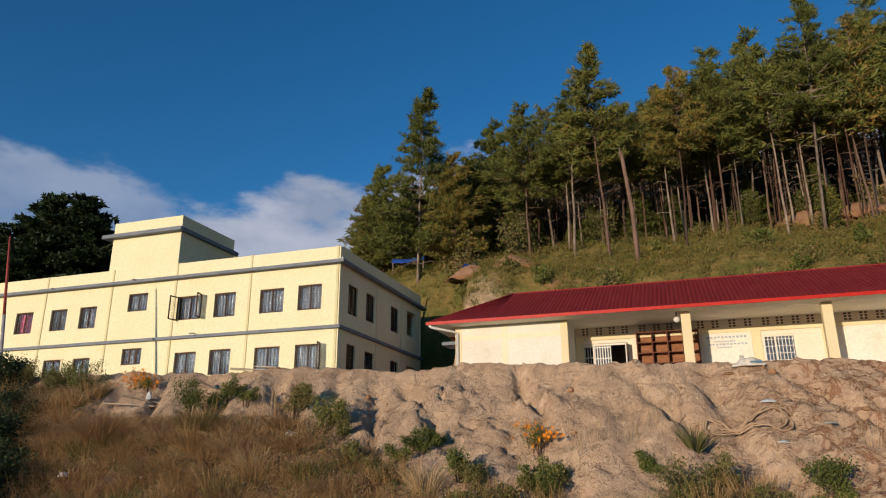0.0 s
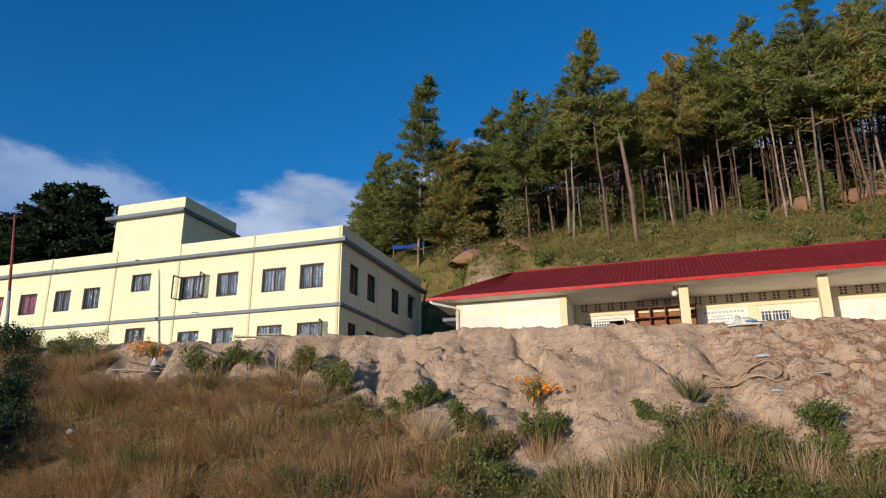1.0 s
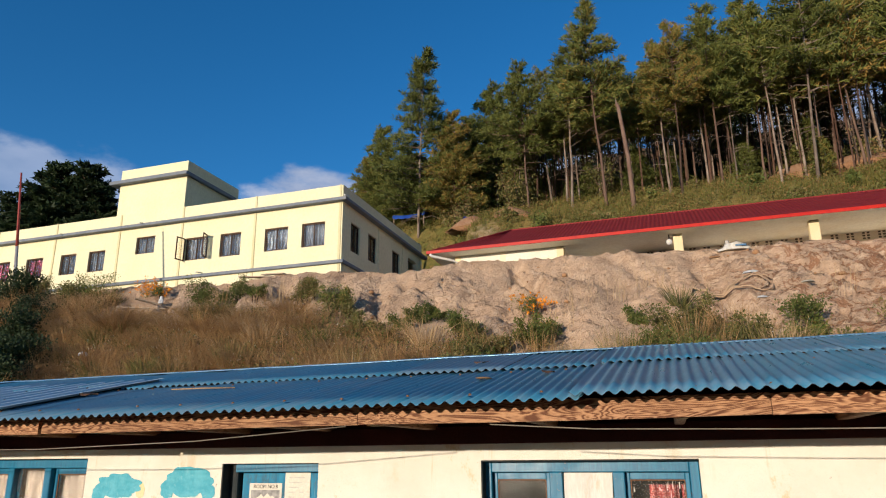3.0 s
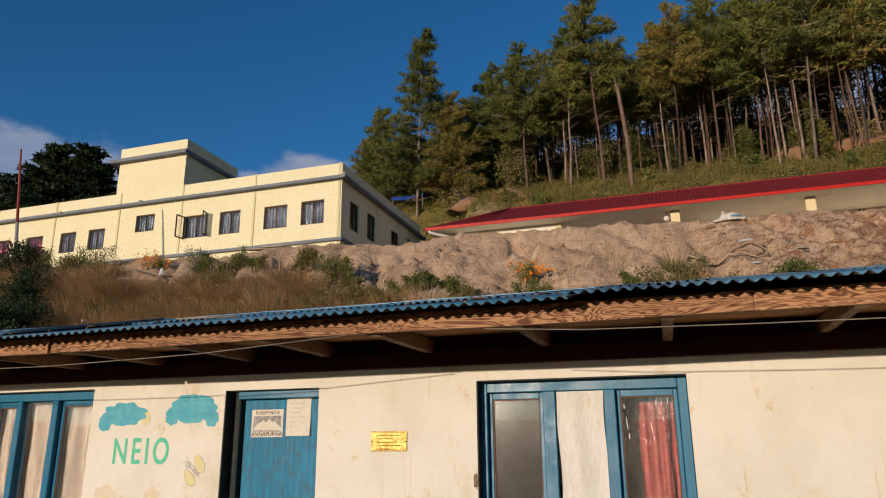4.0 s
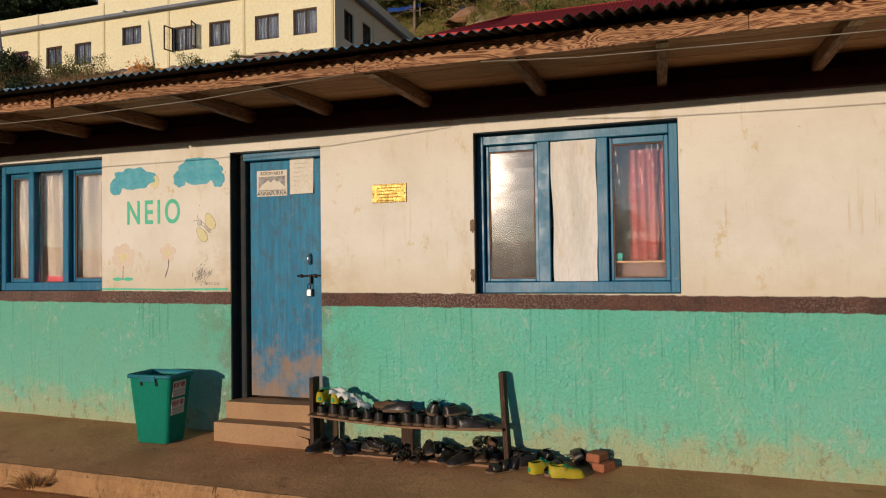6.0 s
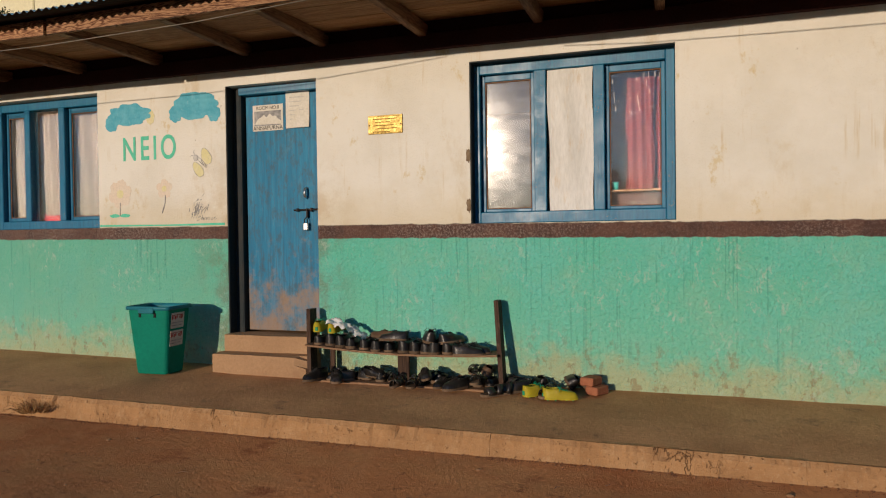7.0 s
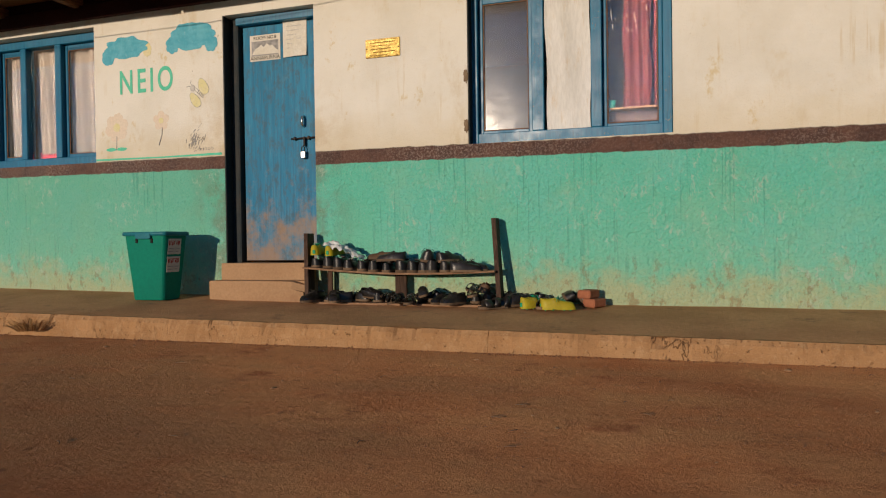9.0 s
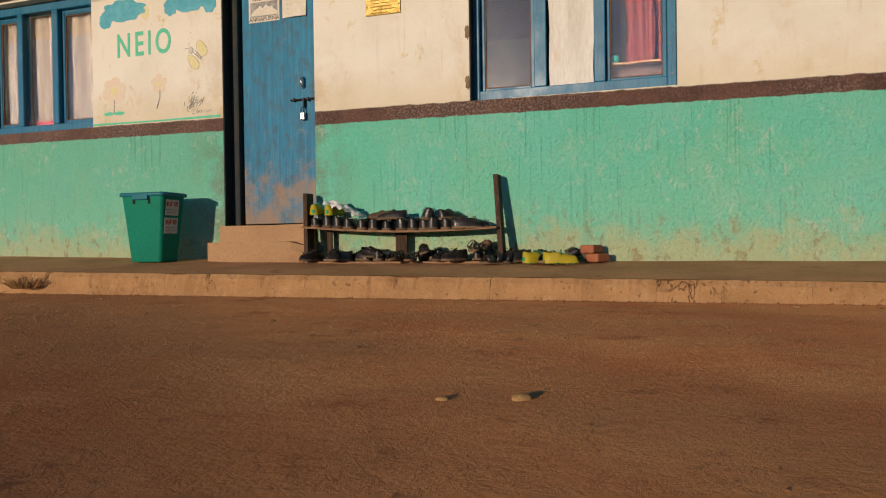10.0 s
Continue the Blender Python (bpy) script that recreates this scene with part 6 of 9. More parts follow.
for i, (x, y) in enumerate(((-15.5, 14.8), (-11.0, 13.0), (-6.6, 12.0), (2.4, 10.8), (3.6, 11.3), (1.2, 10.6), (-17.0, 13.8), (-9.8, 11.8))):
    grass_clump(x, y, (M_DRY, M_OLIVE)[i % 2], "arching tussock of dry grass on the bank", 240, (0.6, 1.1), 0.2, 0.8, (0.006, 0.011), (0.6, 1.5), 60 + i)

for i, (x, y) in enumerate(((-1.9, 13.9), (-1.3, 14.2), (-0.8, 14.5), (-2.2, 13.5), (2.9, 14.3), (-0.4, 15.0), (-9.4, 15.2), (-9.8, 15.4))):
    grass_clump(x, y, M_STRAW, "few thin dead stalks standing on bare earth", 16, (0.5, 1.0), 0.35, 0.12, (0.006, 0.010), (0.0, 0.3), 230 + i)
rgc = random.Random(9)
for i in range(26):
    x = rgc.uniform(-19, -5)
    y = rgc.uniform(11.0, veg_top(x) - 0.3)
    grass_clump(x, y, (M_DRY, M_STRAW, M_DRY, M_OLIVE)[i % 4], ("thick drooping tussock of russet grass", "pale straw tussock standing above the dry grass", "thick drooping tussock of russet grass", "olive-green tussock going brown at the tips")[i % 4], 340, (0.6, 1.35), 0.16, 0.75, (0.005, 0.010), (0.5, 1.5), 90 + i)

for i in range(30):
    x = rgc.uniform(-6.0, 4.2)
    y = rgc.uniform(10.9, 12.1) + 0.9 * max(0.0, math.sin(x * 1.7)) ** 2
    grass_clump(x, y, (M_DRY, M_OLIVE, M_STRAW, M_DRY, M_OLIVE)[i % 5], ("russet weeds gone to seed at the foot of the bank", "olive weeds mixed into the dry grass", "thin pale straw stems standing upright", "russet weeds gone to seed at the foot of the bank", "olive weeds mixed into the dry grass")[i % 5], 170, (0.4, 1.0), 0.30, 0.35, (0.005, 0.010), (0.1, 0.7), 130 + i)
for i in range(14):
    x = rgc.uniform(-18, -7)
    y = rgc.uniform(11.5, veg_top(x) - 0.2)
    grass_clump(x, y, (M_OLIVE, M_SHRUB)[i % 2], ("grey-olive tussock among the russet grass", "green weeds pushing through the dry grass")[i % 2], 260, (0.4, 0.95), 0.30, 0.5, (0.006, 0.013), (0.2, 0.9), 170 + i)

BUSHES = [(-18.0, 15.3, 0.65, "d"), (-17.4, 16.4, 0.75, "o"), (-16.8, 16.6, 0.5, "g"), (-15.4, 12.9, 0.75, "d"), (-15.9, 12.2, 0.7, "d"), (-11.9, 15.3, 0.5, "g"), (-11.45, 15.4, 0.42, "g"),
          (-11.2, 15.9, 0.38, "g"), (-10.4, 15.4, 0.22, "g"), (-8.9, 15.2, 0.5, "o"), (-8.6, 15.4, 0.4, "o"), (-7.7, 14.6, 0.42, "g"), (-7.2, 14.5, 0.35, "o"), (-7.45, 14.9, 0.3, "g"),
          (-5.3, 14.0, 0.36, "g"), (-5.0, 14.4, 0.25, "g"), (-5.5, 13.6, 0.3, "g"), (-4.1, 13.0, 0.45, "g"), (-3.7, 12.9, 0.4, "o"), (-3.2, 12.5, 0.4, "o"), (-2.55, 13.3, 0.42, "g"),
          (-2.4, 13.0, 0.4, "g"), (-2.8, 13.0, 0.3, "g"), (-0.67, 13.5, 0.28, "g"), (0.05, 12.5, 0.6, "o"), (0.35, 12.7, 0.45, "o"), (-0.2, 12.4, 0.4, "o"), (1.0, 12.0, 0.45, "o"),
          (1.5, 12.6, 0.3, "g"), (2.1, 13.0, 0.48, "g"), (2.3, 12.8, 0.3, "g"), (2.6, 12.1, 0.3, "o"), (-14.4, 11.9, 0.85, "d"), (-20.2, 16.6, 0.6, "d"), (-21.5, 16.9, 0.6, "o"), (-19.0, 16.5, 0.65, "o"), (-19.6, 15.9, 0.9, "d"), (3.4, 12.3, 0.45, "o"),
          (-14.6, 11.6, 0.9, "d"), (-13.9, 11.2, 0.8, "d"), (-14.9, 12.3, 0.8, "d"), (-16.2, 13.4, 0.8, "d"), (-17.0, 14.3, 0.7, "d"), (-17.6, 14.9, 0.6, "d")]
BUSHES += [(-4.0, 12.2, 0.36, "g"), (-3.3, 12.25, 0.40, "g"), (-2.8, 11.5, 0.46, "g"), (-3.5, 11.1, 0.46, "o"), (-0.15, 11.4, 0.55, "g"), (0.5, 11.2, 0.52, "g"), (0.0, 12.3, 0.42, "g"), (-2.5, 12.9, 0.38, "g"),
           (2.1, 12.45, 0.42, "g"), (-1.2, 11.5, 0.34, "o"), (1.3, 11.35, 0.38, "g"), (2.2, 11.1, 0.40, "o"), (-5.6, 12.9, 0.34, "o"), (-6.4, 13.4, 0.36, "o")]
BUSHES += [(x, 10.2 + 0.42 * (k % 4) + 0.3 * math.sin(k * 2.1), 0.28 + 0.14 * (k % 3), "gog"[k % 3]) for k, x in enumerate([-6.9 + 0.47 * j for j in range(22)])]
for i, (x, y, s, kind) in enumerate(BUSHES):
    mt, lb = {"g": (M_SHRUB, "leafy green bush rooted in the earth bank"), "o": (M_OLIVE, "straggly olive bush going dry on the bank"), "d": (M_DARKLEAF, "dark evergreen bush at the edge of the bank")}[kind]
    s *= 1.25 if x < -6.5 and kind == "g" else 1.0
    shrub(x, y, ground_z(x, y) + (0.10 if x < -6.5 else -0.04), s, mt, lb, 700 + i, (0.05 if kind != "d" else 0.06) + 0.015 * (s > 0.7), int(900 + 1500 * s + 2200 * (s > 0.7)), 1.0, group="bushes on the bank")


def flower_head(seed):
    rs = np.random.RandomState(seed)
    return leaf_mesh("flower", rs.normal(0, 0.012, (11, 3)), 0.036, M_ORANGE, rs, 1.1)


flower_heads = [flower_head(5), flower_head(6)]


def marigold(x, y, size, n, seed):
    rs = np.random.RandomState(seed)
    s = shrub(x, y, ground_z(x, y) + 0.05, size, M_SHRUB, "marigold plant covered in orange flowers", seed, 0.04, 420, 0.8, "flowers")
    s.name = "marigold_plant"
    pts = rs.normal(0, 1, (n, 3)) * (size * 0.50, size * 0.40, size * 0.28) + (0, 0, size * 0.75)
    head = flower_heads[seed % 2]
    for q in pts:
        f = part("flower", head, None, s)
        f.matrix_local = pose(*q, rs.uniform(-40, 40), rs.uniform(-40, 40), rs.uniform(0, 360)) @ Matrix.Diagonal((*(rs.uniform(0.8, 1.3),) * 3, 1))


marigold(-2.98, 14.40, 0.42, 46, 801)
marigold(-2.75, 14.20, 0.34, 30, 802)
marigold(-14.75, 16.5, 0.45, 110, 803)
marigold(-14.3, 16.45, 0.28, 18, 804)


# ---- classroom front: windows, door, steps ----
def door_paint():
    m, nt, p = nodes_of("door_sheet_paint")
    v, vs = coords(nt), coords(nt, (14, 1, 0.7))
    z = axis(nt, "Z")
    streak, blot, fine = noise_tex(nt, vs, 2.0, 7, 0.7), noise_tex(nt, v, 4.5, 7, 0.7), noise_tex(nt, v, 60, 5, 0.7)
    c = mix(nt, ramp(nt, streak, 0.35, 0.65), (0.012, 0.165, 0.30), (0.022, 0.225, 0.385))
    c = mix(nt, ramp(nt, blot, 0.52, 0.72, to=(0, 0.5)), c, (0.10, 0.22, 0.29))
    grey = ramp(nt, maths(nt, "ADD", maths(nt, "MULTIPLY", streak, 0.7), maths(nt, "MULTIPLY", z, -0.32)), 0.0, 0.35)
    c = mix(nt, maths(nt, "MULTIPLY", grey, 0.62), c, (0.150, 0.185, 0.210))
    c = mix(nt, ramp(nt, noise_tex(nt, coords(nt, (70, 1, 1.6)), 1.0, 6, 0.75), 0.50, 0.66, to=(0, 0.6)), c, (0.035, 0.100, 0.160))
    c = mix(nt, ramp(nt, noise_tex(nt, coords(nt, (2.6, 1, 1.1)), 8, 9, 0.78), 0.47, 0.62, to=(0, 0.62)), c, (0.060, 0.095, 0.118))
    c = mix(nt, ramp(nt, noise_tex(nt, coords(nt, (30, 1, 1.2)), 2.0, 6, 0.7), 0.60, 0.72, to=(0, 0.4)), c, (0.16, 0.33, 0.42))
    rust = ramp(nt, maths(nt, "ADD", blot, maths(nt, "MULTIPLY", z, -0.38)), 0.10, 0.36)
    c = mix(nt, maths(nt, "MULTIPLY", rust, 0.72), c, (0.33, 0.195, 0.100))
    c = mix(nt, ramp(nt, fine, 0.66, 0.74, to=(0, 0.5)), c, (0.10, 0.10, 0.10))
    setv(nt, p.inputs["Base Color"], c)
    p.inputs["Roughness"].default_value = 0.5
    p.inputs["Specular IOR Level"].default_value = 0.12
    bump(nt, p, maths(nt, "ADD", streak, fine), 0.2, 0.002)
    return m


M_DOOR = door_paint()
M_CLOTH = plain("off_white_cloth", (0.235, 0.208, 0.178), (0.18, 0.158, 0.135), 2.5, 0.9, 0.35, 0.008, 30, stretch=(1, 1, 0.5))
M_PAPER = plain("white_backing", (0.75, 0.74, 0.70), (0.66, 0.65, 0.60), 2.2, 0.7, 0.25, 0.006, 16, stretch=(4, 1, 0.8), dirt=(0.56, 0.45, 0.30))
M_BAREPLASTER = plain("bare_plaster", (0.27, 0.195, 0.12), (0.17, 0.115, 0.07), 14, 0.95, 0.5, 0.006, 50)
M_SHEET = plain("paper_sheet", (0.74, 0.71, 0.63), (0.68, 0.64, 0.54), 8, 0.8, 0.1)
M_STEEL = plain("bright_steel", (0.62, 0.62, 0.62), (0.5, 0.5, 0.5), 9, 0.3, 0.05, metal=0.9)
M_BRASSDARK = plain("engraved_brass", (0.27, 0.175, 0.045), (0.22, 0.14, 0.035), 9, 0.6, 0.2, metal=0.5)
M_BRASS = plain("brass_plate", (0.46, 0.32, 0.09), (0.37, 0.25, 0.06), 9, 0.45, 0.5, 0.006, 30, metal=0.6, spec=0.5)
M_INK = plain("dark_ink", (0.05, 0.045, 0.04), None, 9, 0.8, 0)
M_GREYINK = plain("grey_print", (0.20, 0.20, 0.20), (0.42, 0.41, 0.40), 24, 0.8, 0, fine=120)
M_PALEINK = plain("pale_print", (0.50, 0.48, 0.44), (0.62, 0.60, 0.55), 20, 0.8, 0)
M_TEAL = plain("teal_wall_paint", (0.075, 0.38, 0.50), (0.13, 0.46, 0.57), 12, 0.8, 0.15, fine=50, dirt=(0.30, 0.54, 0.60))
M_SEA = plain("sea_green_paint", (0.085, 0.55, 0.36), (0.14, 0.60, 0.42), 14, 0.8, 0.1)
M_YWASH = plain("faint_yellow_paint", (0.72, 0.66, 0.33), (0.73, 0.67, 0.42), 14, 0.8, 0.1)
M_PWASH = plain("faint_peach_paint", (0.74, 0.62, 0.49), (0.73, 0.64, 0.52), 10, 0.8, 0.1)
M_REDCLOTH = plain("red_cloth", (0.40, 0.05, 0.06), (0.30, 0.03, 0.05), 10, 0.9, 0.2)
M_TURQ = plain("turquoise_plastic", (0.02, 0.40, 0.36), None, 4, 0.4, 0.05)
M_GREYBOX = plain("mauve_board", (0.15, 0.10, 0.095), (0.11, 0.075, 0.07), 6, 0.8, 0.1)
M_CABLE = plain("pale_cable", (0.28, 0.24, 0.19), (0.20, 0.17, 0.13), 5, 0.6, 0.05)


def red_print():
    m, nt, p = nodes_of("red_flower_print")
    v = coords(nt, (30, 0.01, 30))
    vo = nt.nodes.new("ShaderNodeTexVoronoi")
    vo.voronoi_dimensions = "3D"
    vo.inputs["Scale"].default_value, vo.inputs["Randomness"].default_value = 1.0, 0.12
    nt.links.new(v, vo.inputs["Vector"])
    d = vo.outputs["Distance"]
    c = mix(nt, ramp(nt, d, 0.14, 0.24), (0.02, 0.012, 0.018), (0.26, 0.095, 0.085))
    c = mix(nt, ramp(nt, d, 0.32, 0.42), c, (0.105, 0.010, 0.012))
    setv(nt, p.inputs["Base Color"], c)
    p.inputs["Roughness"].default_value = 0.9
    bump(nt, p, noise_tex(nt, coords(nt, (9, 9, 0.6)), 3, 4), 0.4, 0.01)
    return m


M_REDPRINT = red_print()


def curtain(parent, x0, x1, z0, z1, y, material, folds=5, amp=0.012, label="", slant=0.0, name="curtain"):
    bm = bmesh.new()
    nu, nv = 36, 10
    g = []
    for j in range(nv + 1):
        f = j / nv
        row = []
        for i in range(nu + 1):
            u = i / nu
            x = x0 + (x1 - x0) * u + slant * (1 - f) * (1 - u) * 0.5 + 0.006 * math.sin(9 * f + 3 * x0) * (1 if i in (0, nu) else 0)
            row.append(bm.verts.new((x, y + amp * math.sin(u * folds * 2 * math.pi + 1.3 * f) * (0.5 + 0.5 * f) + 0.004 * math.sin(7 * f + 5 * u), z0 + (z1 - z0) * f)))
        g.append(row)
    for a, b in zip(g, g[1:]):
        for i in range(nu):
            bm.faces.new((a[i], a[i + 1], b[i + 1], b[i]))
    return part(name, bm, material, parent, label, True)


def bars(parent, name, rects, material, y0, y1, label=""):
    return part(name, boxes(*[(a, b, y0, y1, c, d) for a, b, c, d in rects], bevel=0.004), material, parent, label)


FY0, FY1 = WY + 0.090, WY + 0.190       # depth of the window frames in the wall


def sash(parent, x0, x1, z0, z1, t=0.045, foot=None):
    f = foot or t
    s = part("sash", boxes((x0, x0 + t, FY0 + 0.047, FY0 + 0.087, z0, z1), (x1 - t, x1, FY0 + 0.047, FY0 + 0.087, z0, z1), (x0 + t, x1 - t, FY0 + 0.047, FY0 + 0.087, z0, z0 + f), (x0 + t, x1 - t, FY0 + 0.047, FY0 + 0.087, z1 - 0.045, z1), bevel=0.004), M_BLUE, parent)
    g = part("pane", boxes((x0 + t - 0.004, x1 - t + 0.004, FY0 + 0.064, FY0 + 0.068, z0 + f - 0.004, z1 - 0.045 + 0.004)), M_OLDGLASS, s)
    g.visible_shadow = False
    part("putty", boxes((x0 + t, x0 + t + 0.008, FY0 + 0.055, FY0 + 0.063, z0 + f, z1 - 0.045), (x1 - t - 0.008, x1 - t, FY0 + 0.055, FY0 + 0.063, z0 + f, z1 - 0.045), (x0 + t + 0.008, x1 - t - 0.008, FY0 + 0.055, FY0 + 0.063, z0 + f, z0 + f + 0.008), (x0 + t + 0.008, x1 - t - 0.008, FY0 + 0.055, FY0 + 0.063, z1 - 0.053, z1 - 0.045)), M_RAFTER, s)
    return s


win = tagged(new("window_1"), "blue timber window with glass, white backing and red printed curtain", "window", kind="structure")
X0, X1, Z0, Z1 = -1.402, 0.002, 1.311, 2.472
part("window_frame", boxes((X0, X0 + 0.048, FY0, FY1, Z0, Z1), (X1 - 0.060, X1, FY0, FY1, Z0, Z1), (X0 + 0.048, X1 - 0.060, FY0, FY1, Z1 - 0.078, Z1), (X0 + 0.048, X1 - 0.060, FY0, FY1, Z0, Z0 + 0.08),
                           (-0.955, -0.868, FY0, FY1, Z0 + 0.08, Z1 - 0.078), (-0.538, -0.462, FY0, FY1, Z0 + 0.08, Z1 - 0.078), bevel=0.005), M_BLUE, win)
# added boards paint the shade on the left and top reveals
part("jamb_shade_board", boxes((X0 - 0.002, X0 + 0.006, WY + 0.003, FY0 - 0.0005, Z0, Z1), (X0 + 0.006, X1, WY + 0.004, FY0 - 0.0005, Z1 - 0.006, Z1 + 0.002)), M_JAMB, win, "near-black boards with the reveal's shade in their colour")
sash(win, X0 + 0.050, -0.957, Z0 + 0.082, Z1 - 0.08, 0.028, 0.022)
sash(win, -0.460, X1 - 0.062, Z0 + 0.082, Z1 - 0.08, 0.028, 0.022)
curtain(win, -0.862, -0.540, Z0 + 0.082, Z1 - 0.082, FY0 + 0.020, M_PAPER, 1.5, 0.006, "white paper backing in the middle light", 0.035, "paper_backing")
# black strip paints the shade in the gap at the torn paper edge
part("paper_tear", boxes((-0.866, -0.846, FY0 + 0.050, FY0 + 0.054, Z0 + 0.082, 1.78)), M_SOFTBLACK, win)
curtain(win, -0.325, -0.138, Z0 + 0.225, Z1 - 0.16, FY0 + 0.14, M_REDPRINT, 3, 0.012, "red cotton curtain with small printed flowers")
curtain(win, -0.120, -0.062, Z0 + 0.225, Z1 - 0.16, FY0 + 0.145, M_REDPRINT, 1, 0.010)
part("inner_board", boxes((-0.45, -0.05, FY0 + 0.192, FY0 + 0.20, Z0 + 0.02, Z0 + 0.205)), M_GREYBOX, win)
part("shelf", boxes((-0.45, -0.05, FY0 + 0.09, FY0 + 0.191, Z0 + 0.207, Z0 + 0.219)), M_RAFTER_END, win)
# added black sheet in place of the dim room behind the pane
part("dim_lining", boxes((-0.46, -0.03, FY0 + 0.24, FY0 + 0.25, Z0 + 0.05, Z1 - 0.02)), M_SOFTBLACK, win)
rgd = random.Random(17)
part("splatter", boxes(*[(x, x + rgd.uniform(0.002, 0.005), FY0 + 0.0605, FY0 + 0.0625, z, z + rgd.uniform(0.006, 0.05)) for x, z in [(rgd.uniform(-0.42, -0.085), 2.30 - 0.26 * rgd.random() ** 2.2) for _ in range(26)]]), M_PAPER, win, "white paint splashes on the pane")
cup = thing("cup", (-0.405, FY0 + 0.13, Z0 + 0.220), "small turquoise plastic cup on the window shelf", "cup")
bm = bmesh.new()
loft(bm, [[(r * math.cos(a), r * math.sin(a), z) for a in (2 * math.pi * k / 14 for k in range(14))] for r, z in ((0.018, 0), (0.021, 0.002), (0.026, 0.055), (0.024, 0.055), (0.019, 0.006))], True, True)
part("body", bm, M_TURQ, cup, smooth=True)

win2 = tagged(new("window_2"), "blue timber window hung with pale cloth curtains", "window", kind="structure")
X0, X1, Z0, Z1 = -6.097, -4.793, 1.338, 2.512
part("window_frame", boxes((X0, X0 + 0.075, FY0, FY1, Z0, Z1), (X1 - 0.03, X1, FY0, FY1, Z0, Z1), (X0 + 0.075, X1 - 0.03, FY0, FY1, Z1 - 0.075, Z1), (X0 + 0.075, X1 - 0.03, FY0, FY1, Z0, Z0 + 0.075),
                           (-5.745, -5.677, FY0, FY1, Z0 + 0.075, Z1 - 0.075), (-5.335, -5.264, FY0, FY1, Z0 + 0.075, Z1 - 0.075), bevel=0.005), M_BLUE, win2)
sash(win2, -5.262, X1 - 0.032, Z0 + 0.077, Z1 - 0.077, 0.032)
sash(win2, X0 + 0.077, -5.747, Z0 + 0.077, Z1 - 0.077, 0.032)
part("pane", boxes((-5.675, -5.337, FY0 + 0.06, FY0 + 0.064, Z0 + 0.077, Z1 - 0.077)), M_GLASS, win2).visible_shadow = False
curtain(win2, -5.215, -4.84, Z0 + 0.09, Z1 - 0.12, FY0 + 0.098, M_CLOTH, 2.5, 0.010, "", 0.05)
curtain(win2, -5.635, -5.34, Z0 + 0.13, Z1 - 0.10, FY0 + 0.098, M_CLOTH, 2, 0.010, "", 0.05)
curtain(win2, -5.985, -5.76, Z0 + 0.10, Z1 - 0.10, FY0 + 0.098, M_CLOTH, 1.5, 0.010, "", 0.05)
part("red_lining", boxes((-5.66, -5.345, FY0 + 0.12, FY0 + 0.13, Z0 + 0.08, Z0 + 0.15)), M_REDCLOTH, win2)
# added brown sheet, again standing for the dim room
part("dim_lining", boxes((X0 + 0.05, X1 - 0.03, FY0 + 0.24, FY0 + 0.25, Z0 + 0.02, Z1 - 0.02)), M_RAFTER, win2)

# door
door = tagged(new("door_1"), "closed worn blue sheet-metal door with bolt and padlock", "door", kind="structure")
DX0, DX1, DZ0, DZ1 = -3.472, -2.648, 0.446, 2.462
part("door_post", boxes((DX0, DX0 + 0.068, WY + 0.10, WY + 0.19, DZ0, DZ1), bevel=0.005), M_RAFTER, door, "bare dark brown hinge post")
part("door_frame", boxes((DX1 - 0.02, DX1, WY + 0.075, WY + 0.17, DZ0, DZ1), (DX0 + 0.068, DX1 - 0.02, WY + 0.075, WY + 0.17, DZ1 - 0.062, DZ1), bevel=0.005), M_BLUE, door)
# shade of the hinge-side reveal painted as thin dark boards
part("jamb_shade_board", boxes((DX0 - 0.002, DX0 + 0.006, WY + 0.003, WY + 0.0995, DZ0, DZ1), (DX0 + 0.0005, DX0 + 0.0665, WY + 0.096, WY + 0.0995, DZ0, DZ1 - 0.004)), M_JAMB, door, "near-black left jamb boards with shade in their colour")
part("frame_bead", boxes((DX0 + 0.0685, DX0 + 0.082, WY + 0.092, WY + 0.17, DZ0, DZ1 - 0.062), bevel=0.003), M_JAMB, door)
leaf = part("leaf", boxes((-3.372, -2.672, WY + 0.135, WY + 0.165, 0.468, DZ1 - 0.070), bevel=0.003), M_DOOR, door)
part("handle", tubes((((-2.815, WY + 0.134, 1.545), (-2.815, WY + 0.105, 1.555), (-2.815, WY + 0.100, 1.585), (-2.815, WY + 0.105, 1.615), (-2.815, WY + 0.134, 1.625)), 0.011), sides=8), M_STEEL, leaf, "chrome pull handle", True)
part("bolt", tubes((((-2.925, WY + 0.118, 1.448), (-2.655, WY + 0.118, 1.452)), 0.007), sides=8), M_IRON, leaf, "long iron sliding bolt", True)
part("bolt_staple", boxes((-2.90, -2.886, WY + 0.108, WY + 0.134, 1.436, 1.462), (-2.775, -2.761, WY + 0.108, WY + 0.134, 1.434, 1.464), (-2.81, -2.796, WY + 0.104, WY + 0.134, 1.385, 1.46), bevel=0.002), M_IRON, leaf)
lock = part("padlock", boxes((-2.835, -2.790, WY + 0.098, WY + 0.118, 1.285, 1.345), bevel=0.006), M_STEEL, leaf, "steel padlock")
part("shackle", tubes((((-2.826, WY + 0.108, 1.344), (-2.826, WY + 0.108, 1.372), (-2.813, WY + 0.108, 1.386), (-2.800, WY + 0.108, 1.372), (-2.800, WY + 0.108, 1.344)), 0.004), sides=6), M_IRON, lock)
